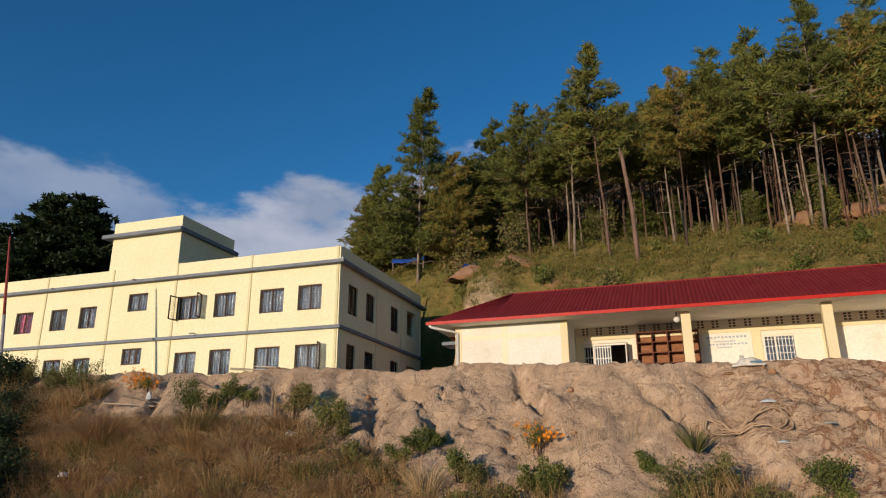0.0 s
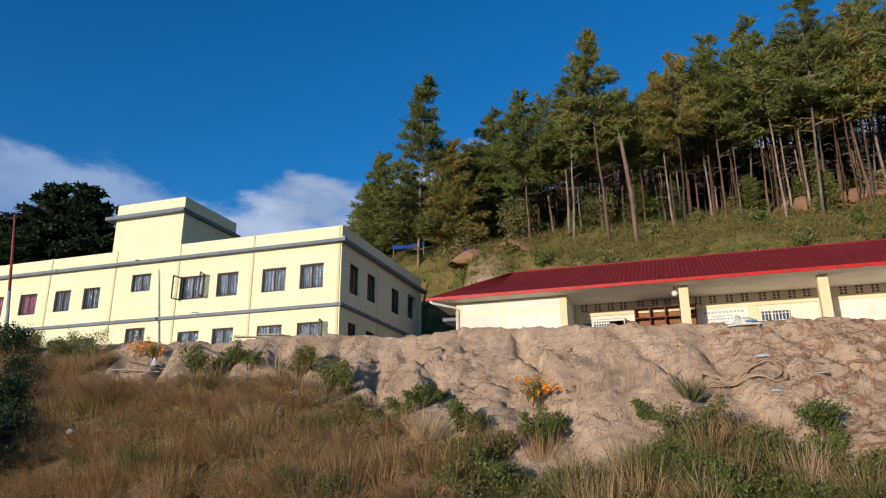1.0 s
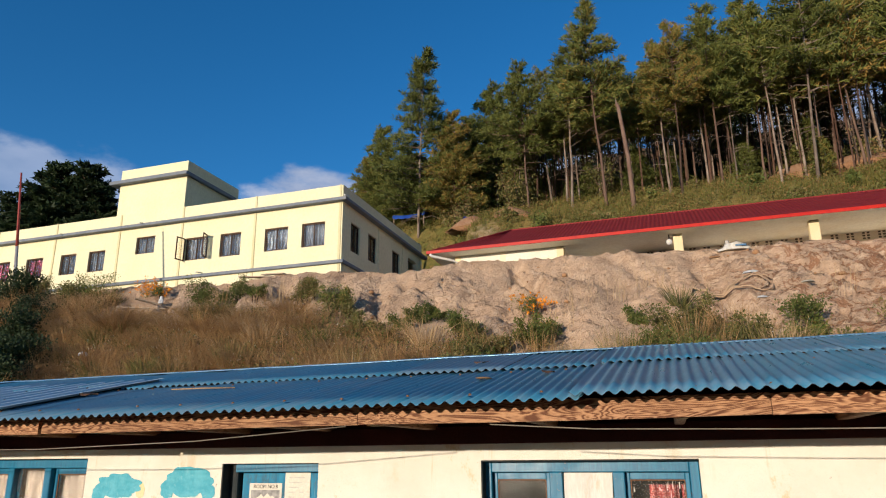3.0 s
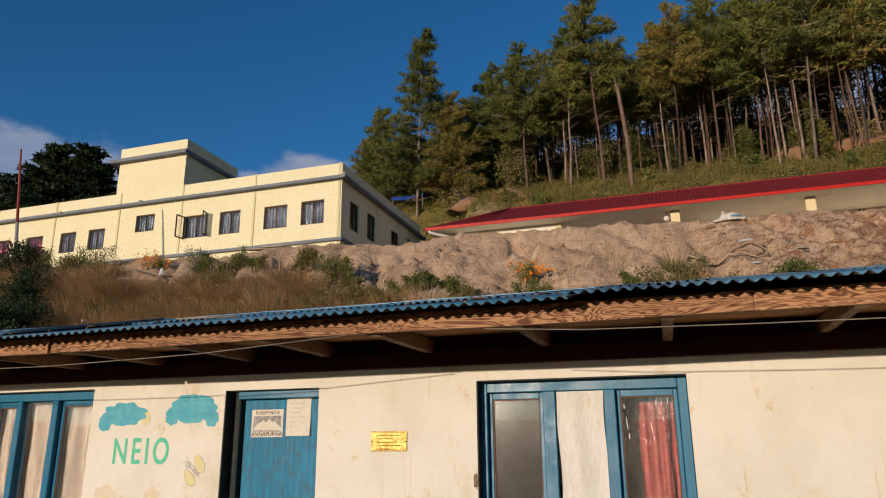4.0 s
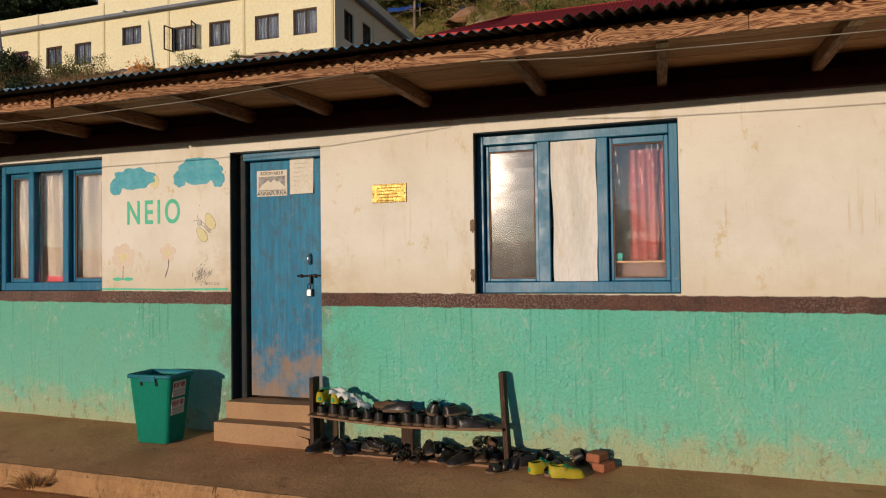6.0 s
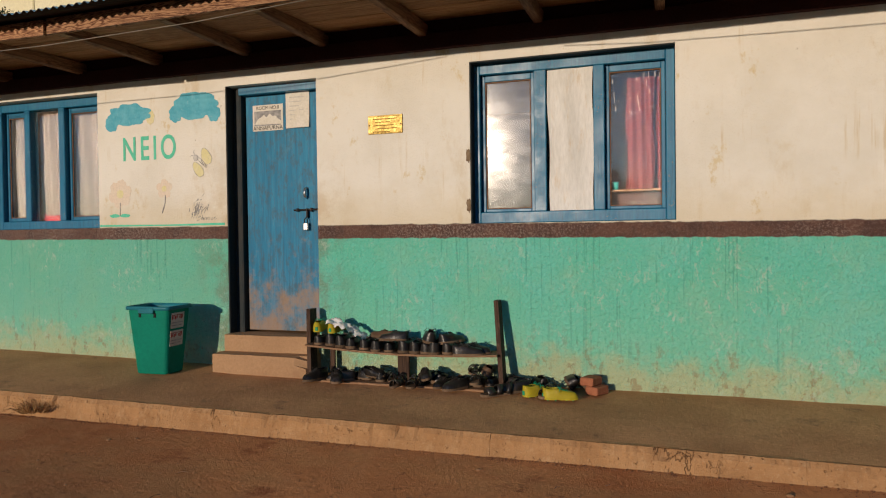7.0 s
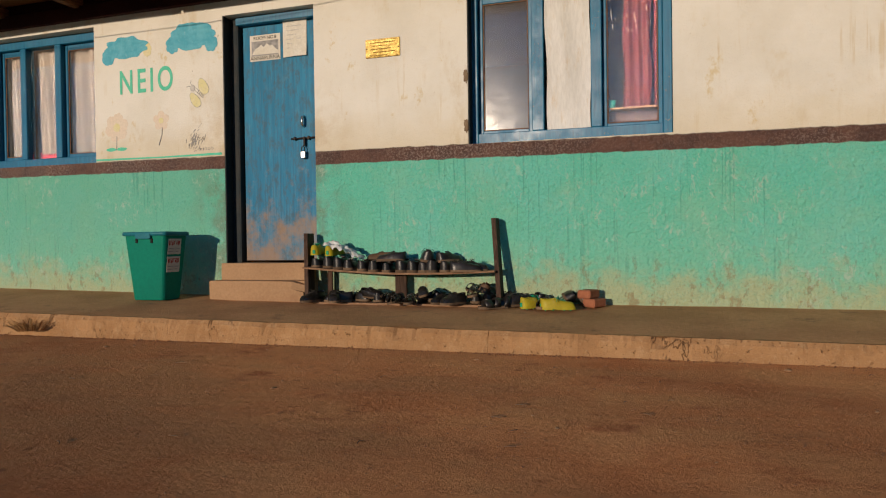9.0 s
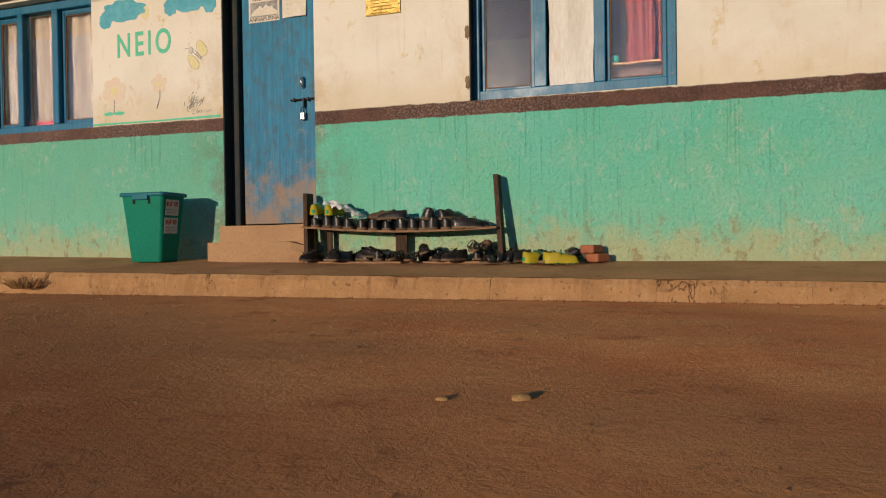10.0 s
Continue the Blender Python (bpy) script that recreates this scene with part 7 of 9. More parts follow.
part("threshold", boxes((DX0, DX1, WY + 0.05, WY + WT, 0.41, 0.4455)), M_STEP, door)
poster = thing("door_sign", (-3.163, WY + 0.132, 2.21), "white printed room sign with a mountain picture", "sign")
part("sheet", boxes((-0.142, 0.142, 0, 0.0015, -0.104, 0.108)), M_SHEET, poster)
bm = bmesh.new()
slab(bm, [(-0.125, -0.062), (0.125, -0.062), (0.125, 0.058), (-0.125, 0.058)], -0.0012, -0.0004)
part("picture", bm, M_GREYINK, poster)
bm = bmesh.new()
slab(bm, [(-0.125, -0.05), (-0.09, -0.005), (-0.055, 0.012), (-0.035, 0.030), (-0.012, 0.006), (0.02, 0.034), (0.045, 0.012), (0.07, 0.016), (0.10, -0.012), (0.125, -0.03), (0.125, -0.055)], -0.0022, -0.0014)
part("mountain", bm, M_SHEET, poster)
letters("heading", "ROOM NO.8", 0.040, M_INK, poster, (0, -0.001, 0.082), wide=0.95)
letters("caption", "ANNAPURNA", 0.046, M_INK, poster, (0, -0.001, -0.082), wide=0.98)
note = thing("paper_note", (-2.885, WY + 0.130, 2.265), "blank yellowing sheet of paper taped to the door", "paper")
bm = bmesh.new()
loft(bm, [[(-0.108, 0.0, z), (0.0, -0.004 + c, z), (0.108, c, z), (0.108, c + 0.0012, z), (0.0, -0.0028 + c, z), (-0.108, 0.0012, z)] for z, c in ((-0.152, -0.012), (-0.05, -0.004), (0.152, 0.0))])
part("sheet", bm, M_SHEET, note)
part("lines", boxes(*[(-0.07, 0.06 - 0.02 * (k % 3), -0.0065, -0.0055, 0.09 - 0.035 * k, 0.098 - 0.035 * k) for k in range(6)]), M_PALEINK, note)

plaque = thing("brass_plaque", (-2.064, WY - 0.008, 2.065), "small brass plaque with engraved lines on the wall", "plaque")
part("plate", boxes((-0.140, 0.140, 0.0, 0.007, -0.068, 0.072), bevel=0.003), M_BRASS, plaque)
part("engraving", boxes(*[(-0.10 + 0.02 * (k % 2), 0.10 - 0.03 * ((k * 2) % 3), -0.0012, -0.0002, 0.040 - 0.024 * k, 0.047 - 0.024 * k) for k in range(5)], (-0.132, 0.132, -0.0012, -0.0002, 0.061, 0.064), (-0.132, 0.132, -0.0012, -0.0002, -0.062, -0.059)), M_BRASSDARK, plaque)
part("screw", tubes((((-0.128, 0.001, 0.0), (-0.128, -0.003, 0.0)), 0.005), (((0.128, 0.001, 0.0), (0.128, -0.003, 0.0)), 0.005), sides=8), M_IRON, plaque)

# cement steps
steps = thing("door_steps", (-3.06, 4.6, 0.14), "two worn cement steps below the door", "steps")
for nm, (a, b, c, d, e, f) in (("lower_step", (-3.475, -2.640, 4.545, 4.80, 0.10, 0.320)), ("upper_step", (-3.470, -2.655, 4.70, 4.90, 0.3205, 0.452))):
    bm = bmesh.new()
    box(bm, a + 3.06, b + 3.06, c - 4.6, d - 4.6, e - 0.14, f - 0.14)
    bmesh.ops.subdivide_edges(bm, edges=bm.edges[:], cuts=7, use_grid_fill=True)
    for v in bm.verts:
        w = v.co
        w += Vector((0, 0.005 * fbm(w.x * 6, w.z * 6, 1.0), 0.004 * fbm(w.x * 5, w.y * 5, 2.0)))
        if nm == "lower_step" and w.x > 0.30 and w.z > 0.12 and w.y < 0.0:
            w += Vector((0, 0.035, -0.03)) * sstep(0.30, 0.42, w.x)
    part(nm, bm, M_STEP, steps)

# painted pictures on the plaster
mural = thing("wall_mural", (-4.14, WY, 1.92), "children's painting of clouds, flowers, butterfly and letters", "mural")
MY = -0.003


def blob(cx, cz, rx, rz, seed, lobes=7, rag=0.10, flat=0.0):
    out = []
    for k in range(72):
        a = 2 * math.pi * k / 72
        r = 1 + 0.13 * abs(math.sin(a * lobes * 0.5 + seed)) + rag * noise.noise(Vector((math.cos(a) * 2.2, math.sin(a) * 2.2, seed))) + 0.035 * noise.noise(Vector((math.cos(a) * 9, math.sin(a) * 9, seed)))
        z = math.sin(a) * r
        if z < 0:
            z *= 1 - flat
        out.append((cx + math.cos(a) * r * rx + 4.14, cz + z * rz - 1.92))
    return out


def stroke(name, pts, r, material):
    part(name, tubes(([(x + 4.14, -0.0008, z - 1.92) for x, z in pts], r), sides=5), material, mural)


bm = bmesh.new(); slab(bm, blob(-4.450, 2.300, 0.205, 0.085, 3.0, 9, 0.25), MY, -0.0005); part("cloud", bm, M_TEAL, mural)
bm = bmesh.new(); slab(bm, blob(-4.635, 2.235, 0.062, 0.065, 5.0), MY + 0.0004, -0.0006); part("cloud_tail", bm, M_TEAL, mural)
bm = bmesh.new(); slab(bm, blob(-3.770, 2.335, 0.200, 0.105, 8.0, 9, 0.25), MY, -0.0005); part("cloud", bm, M_TEAL, mural)
bm = bmesh.new(); slab(bm, blob(-3.965, 2.275, 0.06, 0.065, 1.5), MY + 0.0004, -0.0006); part("cloud_tail", bm, M_TEAL, mural)
bm = bmesh.new(); slab(bm, blob(-3.585, 2.255, 0.055, 0.06, 2.5), MY + 0.0004, -0.0006); part("cloud_tail", bm, M_TEAL, mural)
rgf = random.Random(17)
for cx, cz, wide_ in ((-4.45, 2.235, 0.20), (-3.78, 2.255, 0.20)):
    for k in range(9):
        u = -1 + 2 * k / 8 + rgf.uniform(-0.08, 0.08)
        x, z, ln = cx + u * wide_, cz + 0.03 * abs(u) + rgf.uniform(-0.012, 0.012), rgf.uniform(0.030, 0.060)
        tip = x - rgf.uniform(0.006, 0.022)
        bm = bmesh.new(); slab(bm, [(px + 4.14, pz - 1.92) for px, pz in ((x - 0.010, z + ln * 0.5), (x - 0.014, z), (tip - 0.004, z - ln * 0.45), (tip + 0.005, z - ln * 0.5), (x + 0.018, z - 0.004), (x + 0.030, z + ln * 0.5))], MY + 0.00025 + 0.0001 * (k % 2) + 0.00002 * k, -0.0004); part("brush_end", bm, M_TEAL, mural)
bm = bmesh.new(); slab(bm, blob(-4.225, 2.265, 0.04, 0.055, 4.0), MY + 0.001, -0.0004); part("sun_smudge", bm, M_YWASH, mural)
letters("lettering", "NEIO", 0.285, M_SEA, mural, (-0.105, -0.0022, 0.075), bold=0.004, wide=0.70, spacing=1.32, label="green hand-painted capital letters")
for (cx, cz, n, r, mt) in ((-4.56, 1.625, 6, 0.075, M_PWASH), (-4.095, 1.655, 5, 0.05, M_PWASH)):
    for k in range(n):
        a = 2 * math.pi * k / n + 0.3
        bm = bmesh.new(); slab(bm, blob(cx + math.cos(a) * r, cz + math.sin(a) * r, r * 0.62, r * 0.62, k * 1.3 + cx), MY + 0.0015 + 0.0001 * k, -0.0004); part("petal", bm, mt, mural)
    bm = bmesh.new(); slab(bm, blob(cx, cz, r * 0.45, r * 0.45, cx), MY + 0.0008, -0.0004); part("flower_heart", bm, M_YWASH, mural)


stroke("stem", [(-4.56, 1.55), (-4.563, 1.48), (-4.565, 1.43)], 0.0035, M_GREYINK)
for s in (-1, 1):
    bm = bmesh.new(); slab(bm, blob(-4.565 + s * 0.055, 1.437, 0.05, 0.014, s + 3.0, 4, 0.05), MY + 0.001, -0.0004); part("leaf", bm, M_SEA, mural)
stroke("stem", [(-4.085, 1.60), (-4.088, 1.54), (-4.105, 1.49), (-4.12, 1.45)], 0.0045, M_GREYINK)
for cx, cz, rx, rz, tilt in ((-3.668, 1.905, 0.040, 0.066, 28), (-3.748, 1.800, 0.036, 0.066, 38)):
    o = blob(0, 0, rx, rz, cx, 3, 0.08)
    ca, sa = math.cos(radians(tilt)), math.sin(radians(tilt))
    o = [((x - 4.14) * ca - (z + 1.92) * sa + cx + 4.14, (x - 4.14) * sa + (z + 1.92) * ca + cz - 1.92) for x, z in o]
    bm = bmesh.new(); slab(bm, o, MY + 0.0006, -0.0004); part("wing", bm, M_YWASH, mural)
    stroke("wing_outline", [(x - 4.14, z + 1.92) for x, z in (o[::4] + o[:1])], 0.0022, M_GREYINK)
    for k in range(5):
        a = k * 1.256 + 0.4
        u, w = math.cos(a) * rx * 0.5, math.sin(a) * rz * 0.5
        stroke("wing_dot", [(cx + u * ca - w * sa, cz + u * sa + w * ca), (cx + u * ca - w * sa + 0.004, cz + u * sa + w * ca)], 0.0022, M_GREYINK)
HEAD = (-3.772, 1.900)
bm = bmesh.new(); slab(bm, [(HEAD[0] + 4.14 + 0.021 * math.cos(k * 0.524), HEAD[1] - 1.92 + 0.023 * math.sin(k * 0.524)) for k in range(12)], MY + 0.0003, -0.0004); part("butterfly_head", bm, M_PALEINK, mural)
stroke("head_outline", [(HEAD[0] + 0.022 * math.cos(k * 0.524), HEAD[1] + 0.024 * math.sin(k * 0.524)) for k in range(13)], 0.0024, M_GREYINK)
stroke("body_outline", [(-3.755, 1.885), (-3.700, 1.838), (-3.672, 1.815), (-3.665, 1.832), (-3.690, 1.862), (-3.742, 1.903)], 0.0022, M_GREYINK)
for k in range(4):
    stroke("body_stripe", [(-3.728 + 0.014 * k, 1.858 - 0.011 * k), (-3.712 + 0.014 * k, 1.878 - 0.011 * k)], 0.0022, M_INK)
stroke("feeler", [(-3.788, 1.916), (-3.812, 1.922), (-3.830, 1.915)], 0.002, M_GREYINK)
stroke("feeler", [(-3.780, 1.922), (-3.792, 1.945), (-3.788, 1.968)], 0.002, M_GREYINK)
rgm = random.Random(9)
for k in range(58):
    x, z = rgm.gauss(-3.765, 0.038), rgm.gauss(1.455, 0.055)
    stroke("scribble", [(x, z), (x + rgm.uniform(0.0, 0.03), z + rgm.uniform(0.005, 0.05))], rgm.uniform(0.0012, 0.003), M_GREYINK)
for k in range(5):
    stroke("scribble", [(-3.72 + 0.032 * k + 0.011 * math.cos(a), 1.395 + 0.011 * math.sin(a)) for a in (0, 1.05, 2.1, 3.14, 4.2, 5.2, 6.28)], 0.0016, M_GREYINK)
bm = bmesh.new(); slab(bm, [(-4.785 + 4.14, 1.345 - 1.92), (-3.50 + 4.14, 1.338 - 1.92), (-3.50 + 4.14, 1.358 - 1.92), (-4.1 + 4.14, 1.353 - 1.92), (-4.785 + 4.14, 1.362 - 1.92)], MY, -0.0005); part("green_base_line", bm, M_SEA, mural)

# chipped plaster beside the right window
for z in (1.44, 1.80):
    bm = bmesh.new(); slab(bm, [(x - 4.14, zz + 1.92) for x, zz in blob(-1.418, z, 0.016, 0.045, z, 5, 0.3)], WY - 0.003, WY + 0.02)
    tagged(part("plaster_chip", bm, M_BAREPLASTER), "chipped plaster patch at the window edge", "plaster patch", kind="structure")

# slack cables under the eaves
for pts, nm in (([(-8.0, 3.60, 2.60), (-6.0, 3.62, 2.575), (-4.1, 3.64, 2.572), (-2.9, 3.66, 2.605), (-1.9, 3.69, 2.672)], "a"), ([(-1.05, 3.70, 2.665), (-0.5, 3.70, 2.630), (0.4, 3.70, 2.612), (1.6, 3.70, 2.600), (3.4, 3.7, 2.605)], "b")):
    c = thing("cable", pts[0], "slack pale cable strung along the eaves", "cable", "cables")
    base = Vector(pts[0])
    part("wire", tubes(([tuple(Vector(p) - base) for p in pts], 0.0032), sides=6), M_CABLE, c, smooth=True)


# ---- things on the veranda ----
M_BIN = plain("green_plastic", (0.001, 0.205, 0.135), (0.001, 0.175, 0.115), 3, 0.42, 0.08, 0.003, 40, dirt=(0.012, 0.18, 0.125), spec=0.05)
M_RIM = plain("blue_green_rim", (0.015, 0.19, 0.24), None, 4, 0.4, 0.05)
M_STICKER = plain("sticker_paper", (0.56, 0.53, 0.48), (0.48, 0.45, 0.40), 12, 0.6, 0.05)
M_REDINK = plain("red_print_ink", (0.42, 0.06, 0.05), None, 20, 0.7, 0)
M_BLACKSHOE = plain("scuffed_black_leather", (0.010, 0.009, 0.009), (0.020, 0.017, 0.015), 9, 0.36, 0.3, 0.004, 60, dirt=(0.065, 0.046, 0.032), vary=0.4, spec=0.38)
M_SOLE = plain("dusty_sole", (0.12, 0.078, 0.048), (0.175, 0.115, 0.070), 14, 0.85, 0.3, 0.003, 60, vary=0.3)
M_LINING = plain("shoe_lining", (0.06, 0.05, 0.045), None, 10, 0.9, 0.1)
M_BROWNSHOE = plain("worn_brown_leather", (0.15, 0.085, 0.05), (0.09, 0.05, 0.03), 9, 0.6, 0.25, 0.003, 60)
M_BOOT = plain("yellow_boot", (0.43, 0.355, 0.022), (0.35, 0.28, 0.02), 8, 0.5, 0.15, 0.003, 50, dirt=(0.40, 0.30, 0.10))
M_BOOTGREEN = plain("boot_green", (0.01, 0.34, 0.17), None, 8, 0.5, 0.1)
M_RACK = wood("rack_timber", (0.085, 0.050, 0.033), (0.045, 0.025, 0.017), 3, 0.75, "z")
M_SHELF = wood("shelf_plank", (0.33, 0.195, 0.11), (0.20, 0.11, 0.06), 3, 0.75, "x")
M_RAG = plain("white_rag", (0.84, 0.82, 0.78), (0.76, 0.73, 0.68), 14, 0.9, 0.4, 0.006, 50)
M_BRICK = plain("red_brick", (0.36, 0.135, 0.07), (0.29, 0.10, 0.05), 9, 0.9, 0.5, 0.004, 40, dirt=(0.48, 0.26, 0.16))

# waste bin
binn = thing("waste_bin", (-3.885, 4.44, slab_top(-3.885, 4.44) + 0.004), "green plastic waste bin with stickers and cut-out handle", "waste bin", turn=2.0)
binn.scale = (1.045, 1.02, 1.045)


def rrect(w, d, r, z, n=4):
    out = []
    for cx, cy, a0 in ((w / 2 - r, d / 2 - r, 0), (-w / 2 + r, d / 2 - r, 90), (-w / 2 + r, -d / 2 + r, 180), (w / 2 - r, -d / 2 + r, 270)):
        for k in range(n + 1):
            a = radians(a0 + 90 * k / n)
            out.append((cx + r * math.cos(a), cy + r * math.sin(a), z))
    return out


bm = bmesh.new()
loft(bm, [rrect(0.262, 0.205, 0.03, 0.0), rrect(0.270, 0.212, 0.03, 0.012), rrect(0.362, 0.275, 0.03, 0.485), rrect(0.352, 0.265, 0.03, 0.485), rrect(0.262, 0.205, 0.03, 0.02)], True, True)
body = part("body", bm, M_BIN, binn, smooth=False)
bm = bmesh.new()
loft(bm, [rrect(0.364, 0.277, 0.03, 0.478), rrect(0.392, 0.305, 0.034, 0.480), rrect(0.394, 0.307, 0.034, 0.500), rrect(0.384, 0.297, 0.034, 0.508), rrect(0.352, 0.265, 0.03, 0.506), rrect(0.350, 0.263, 0.03, 0.480)], True, False)
part("rim", bm, M_RIM, binn, "blue-green moulded rim", True)
bm = bmesh.new()
loft(bm, [[(x, -0.152, 0.500 - dz), (x, -0.158, 0.496 - dz), (x, -0.156, 0.462 - dz), (x, -0.143, 0.458 - dz)] for x, dz in ((-0.065, 0.0), (-0.055, 0.004), (0.055, 0.004), (0.065, 0.0))])
part("handle", bm, M_RIM, binn)
# slots are solid black pads, the dark inside painted on
part("handle_slot", boxes((-0.075, -0.056, -0.1395, -0.1345, 0.425, 0.458), (0.056, 0.075, -0.1395, -0.1345, 0.425, 0.458)), M_SOFTBLACK, binn)
for k, (z0, z1) in enumerate(((0.335, 0.46), (0.205, 0.325))):
    st = new("sticker"); st.parent = binn
    st.matrix_local = pose(0.1520 + 0.0290 * ((z0 + z1) / 2 - 0.2) / 0.285, 0, (z0 + z1) / 2, 0, 5.8, 0) @ pose(0.004, 0.0, 0, 0, 0, 90)
    part("label_paper", boxes((-0.095, 0.055, -0.001, 0.0005, -0.058, 0.058)), M_STICKER, st)
    part("print", boxes(*[(-0.088 + 0.017 * i, -0.076 + 0.017 * i - 0.004 * (i % 3 == 1), -0.0022, -0.0012, 0.008 + 0.006 * (i % 2), 0.038 - 0.005 * (i % 3 == 2)) for i in range(8) if i != 4], (-0.090, 0.04, -0.0022, -0.0012, 0.0385, 0.043)), M_REDINK, st)
    part("small_print", boxes((-0.09, 0.045, -0.0022, -0.0012, -0.02, -0.012), (-0.09, 0.03, -0.0022, -0.0012, -0.04, -0.033)), M_GREYINK, st)

# shoe rack
RZ0 = 0.150
rack = thing("shoe_rack", (-1.88, 4.62, RZ0), "rough two-tier wooden shoe rack sagging under shoes", "shoe rack")


def plank(name, a, b, w, t, material, parent, sag=0.0, n=8):
    """A board from a to b, w deep (y), t thick (z), sagging in the middle."""
    bm = bmesh.new()
    a, b = Vector(a), Vector(b)
    loft(bm, [[(p.x, p.y - w / 2, p.z - t / 2), (p.x, p.y + w / 2, p.z - t / 2), (p.x, p.y + w / 2, p.z + t / 2), (p.x, p.y - w / 2, p.z + t / 2)]
              for p in (a.lerp(b, k / n) - Vector((0, 0, sag * math.sin(math.pi * k / n))) for k in range(n + 1))])
    return part(name, bm, material, parent)


def side_board(x, x_top, z1, lean):
    bm = bmesh.new()
    loft(bm, [[(xx - 0.016, y - 0.055, z), (xx + 0.016, y - 0.055, z), (xx + 0.016, y + 0.045, z), (xx - 0.016, y + 0.045, z)] for xx, y, z in ((x, -0.02, 0.0), (x_top, -0.02 + lean, z1))])
    return part("side_board", bm, M_RACK, rack)


side_board(-0.735, -0.775, 0.53, 0.07)
side_board(0.745, 0.685, 0.615, 0.10)
plank("shelf", (-0.745, -0.01, 0.274), (0.715, 0.02, 0.246), 0.21, 0.014, M_SHELF, rack, 0.030)
plank("shelf", (-0.720, -0.02, 0.014), (0.730, -0.02, 0.010), 0.20, 0.014, M_SHELF, rack, 0.0)
part("rear_leg", boxes((-0.64, -0.60, 0.08, 0.10, 0.0, 0.248), bevel=0.003), M_RACK, rack)
part("centre_leg", boxes((-0.075, 0.015, 0.06, 0.085, 0.02, 0.218), bevel=0.004), M_RACK, rack)


def shelf_z(x):
    u = (x + 0.745) / 1.46
    return RZ0 + 0.274 - 0.028 * u - 0.030 * math.sin(math.pi * u) + 0.0075


def shoe_proto(name, label, upper_mat, sole_mat, length=0.245, width=0.098, high=0.086, toe=0.05, laces=None, stripe=None, category="shoe", heel=0.018):
    """A shoe with sole, upper open at the ankle, lining, tongue and laces; heel at y=0, toe along +y."""
    t = thing(name, (0, 0, 0), label, category, "shoes on the veranda")

    def half(u):
        w = width / 2 * (0.74 + 0.26 * math.sin(math.pi * min(1, u * 1.1 + 0.02)) if u < 0.62 else max(0.0, 1 - ((u - 0.62) / 0.385) ** 2.6) ** 0.5 * 0.98 + 0.02)
        return w * (0.30 + 0.70 * max(0.0, 1 - (1 - min(1.0, u / 0.13)) ** 2.2) ** 0.5)

    us = [0.0, 0.012, 0.035, 0.075, 0.13, 0.21, 0.29, 0.36, 0.42, 0.47, 0.53, 0.60, 0.68, 0.76, 0.84, 0.90, 0.95, 0.985, 1.0]
    n = len(us) - 1
    bm = bmesh.new()
    loft(bm, [[(-half(u) * 1.04, u * length, z0), (half(u) * 1.04, u * length, z0), (half(u) * 1.06, u * length, zz), (-half(u) * 1.06, u * length, zz)]
              for u, z0, zz in ((q, 0.0 if (q < 0.33 or q > 0.45) else 0.004, heel) for q in us)])
    part("sole", bm, sole_mat, t)

    def top(u):
        if u < 0.42:
            return high - 0.008 * math.sin(math.pi * u / 0.42)
        f = (u - 0.42) / 0.58
        return toe + (high * 0.93 - toe) * (1 - f) ** 1.3 if f < 0.78 else (toe + (high * 0.93 - toe) * 0.14) * max(0.12, 1 - ((f - 0.78) / 0.22) ** 2.2)

    bm = bmesh.new()
    m = 8
    outer, inner = [], []
    for k in range(n + 1):
        u = us[k]
        w, h = half(u), top(u) + 0.001
        lim = 90 if u > 0.47 else 58
        row_l, row_r, in_l, in_r = [], [], [], []
        for j in range(m // 2 + 1):
            a = radians(lim * j / (m // 2))
            x, z = w * (math.cos(a) ** 0.62 if math.cos(a) > 0 else 0), heel + (h - heel) * (math.sin(a) / (math.sin(radians(lim)))) ** 0.9
            row_r.append((x, u * length, z)); row_l.append((-x, u * length, z))
            in_r.append((max(0, x - 0.006), u * length + (0.005 if k == 0 else 0), z - (0.004 if lim == 90 else 0))); in_l.append((-max(0, x - 0.006), u * length + (0.005 if k == 0 else 0), z - (0.004 if lim == 90 else 0)))
        outer.append((row_l, row_r)); inner.append((in_l, in_r))
    for side in (0, 1):
        for src in (outer, inner):
            g = [[bm.verts.new(p) for p in r[side]] for r in src]
            for a, b in zip(g, g[1:]):
                for j in range(len(a) - 1):
                    bm.faces.new((a[j], a[j + 1], b[j + 1], b[j]))
            if src is outer:
                keep = g
        # collar edge
        for k in range(n):
            if us[k + 1] <= 0.5:
                bm.faces.new((keep[k][-1], keep[k + 1][-1], g[k + 1][-1], g[k][-1]))
    # heel counter
    for src in (outer, inner):
        l, r = src[0]
        vl, vr = [bm.verts.new(p) for p in l], [bm.verts.new(p) for p in r]
        mid = [bm.verts.new((0, p[1] - 0.003 * (1 if src is outer else 0.6), p[2])) for p in l]
        for j in range(len(l) - 1):
            bm.faces.new((vl[j], mid[j], mid[j + 1], vl[j + 1])), bm.faces.new((mid[j], vr[j], vr[j + 1], mid[j + 1]))
    bmesh.ops.remove_doubles(bm, verts=bm.verts, dist=0.0004)
    part("upper", bm, upper_mat, t, smooth=True)
    part("insole", boxes((-width * 0.28, width * 0.28, 0.020, length * 0.6, heel - 0.001, heel + 0.004)), M_LINING, t)
    bm = bmesh.new()
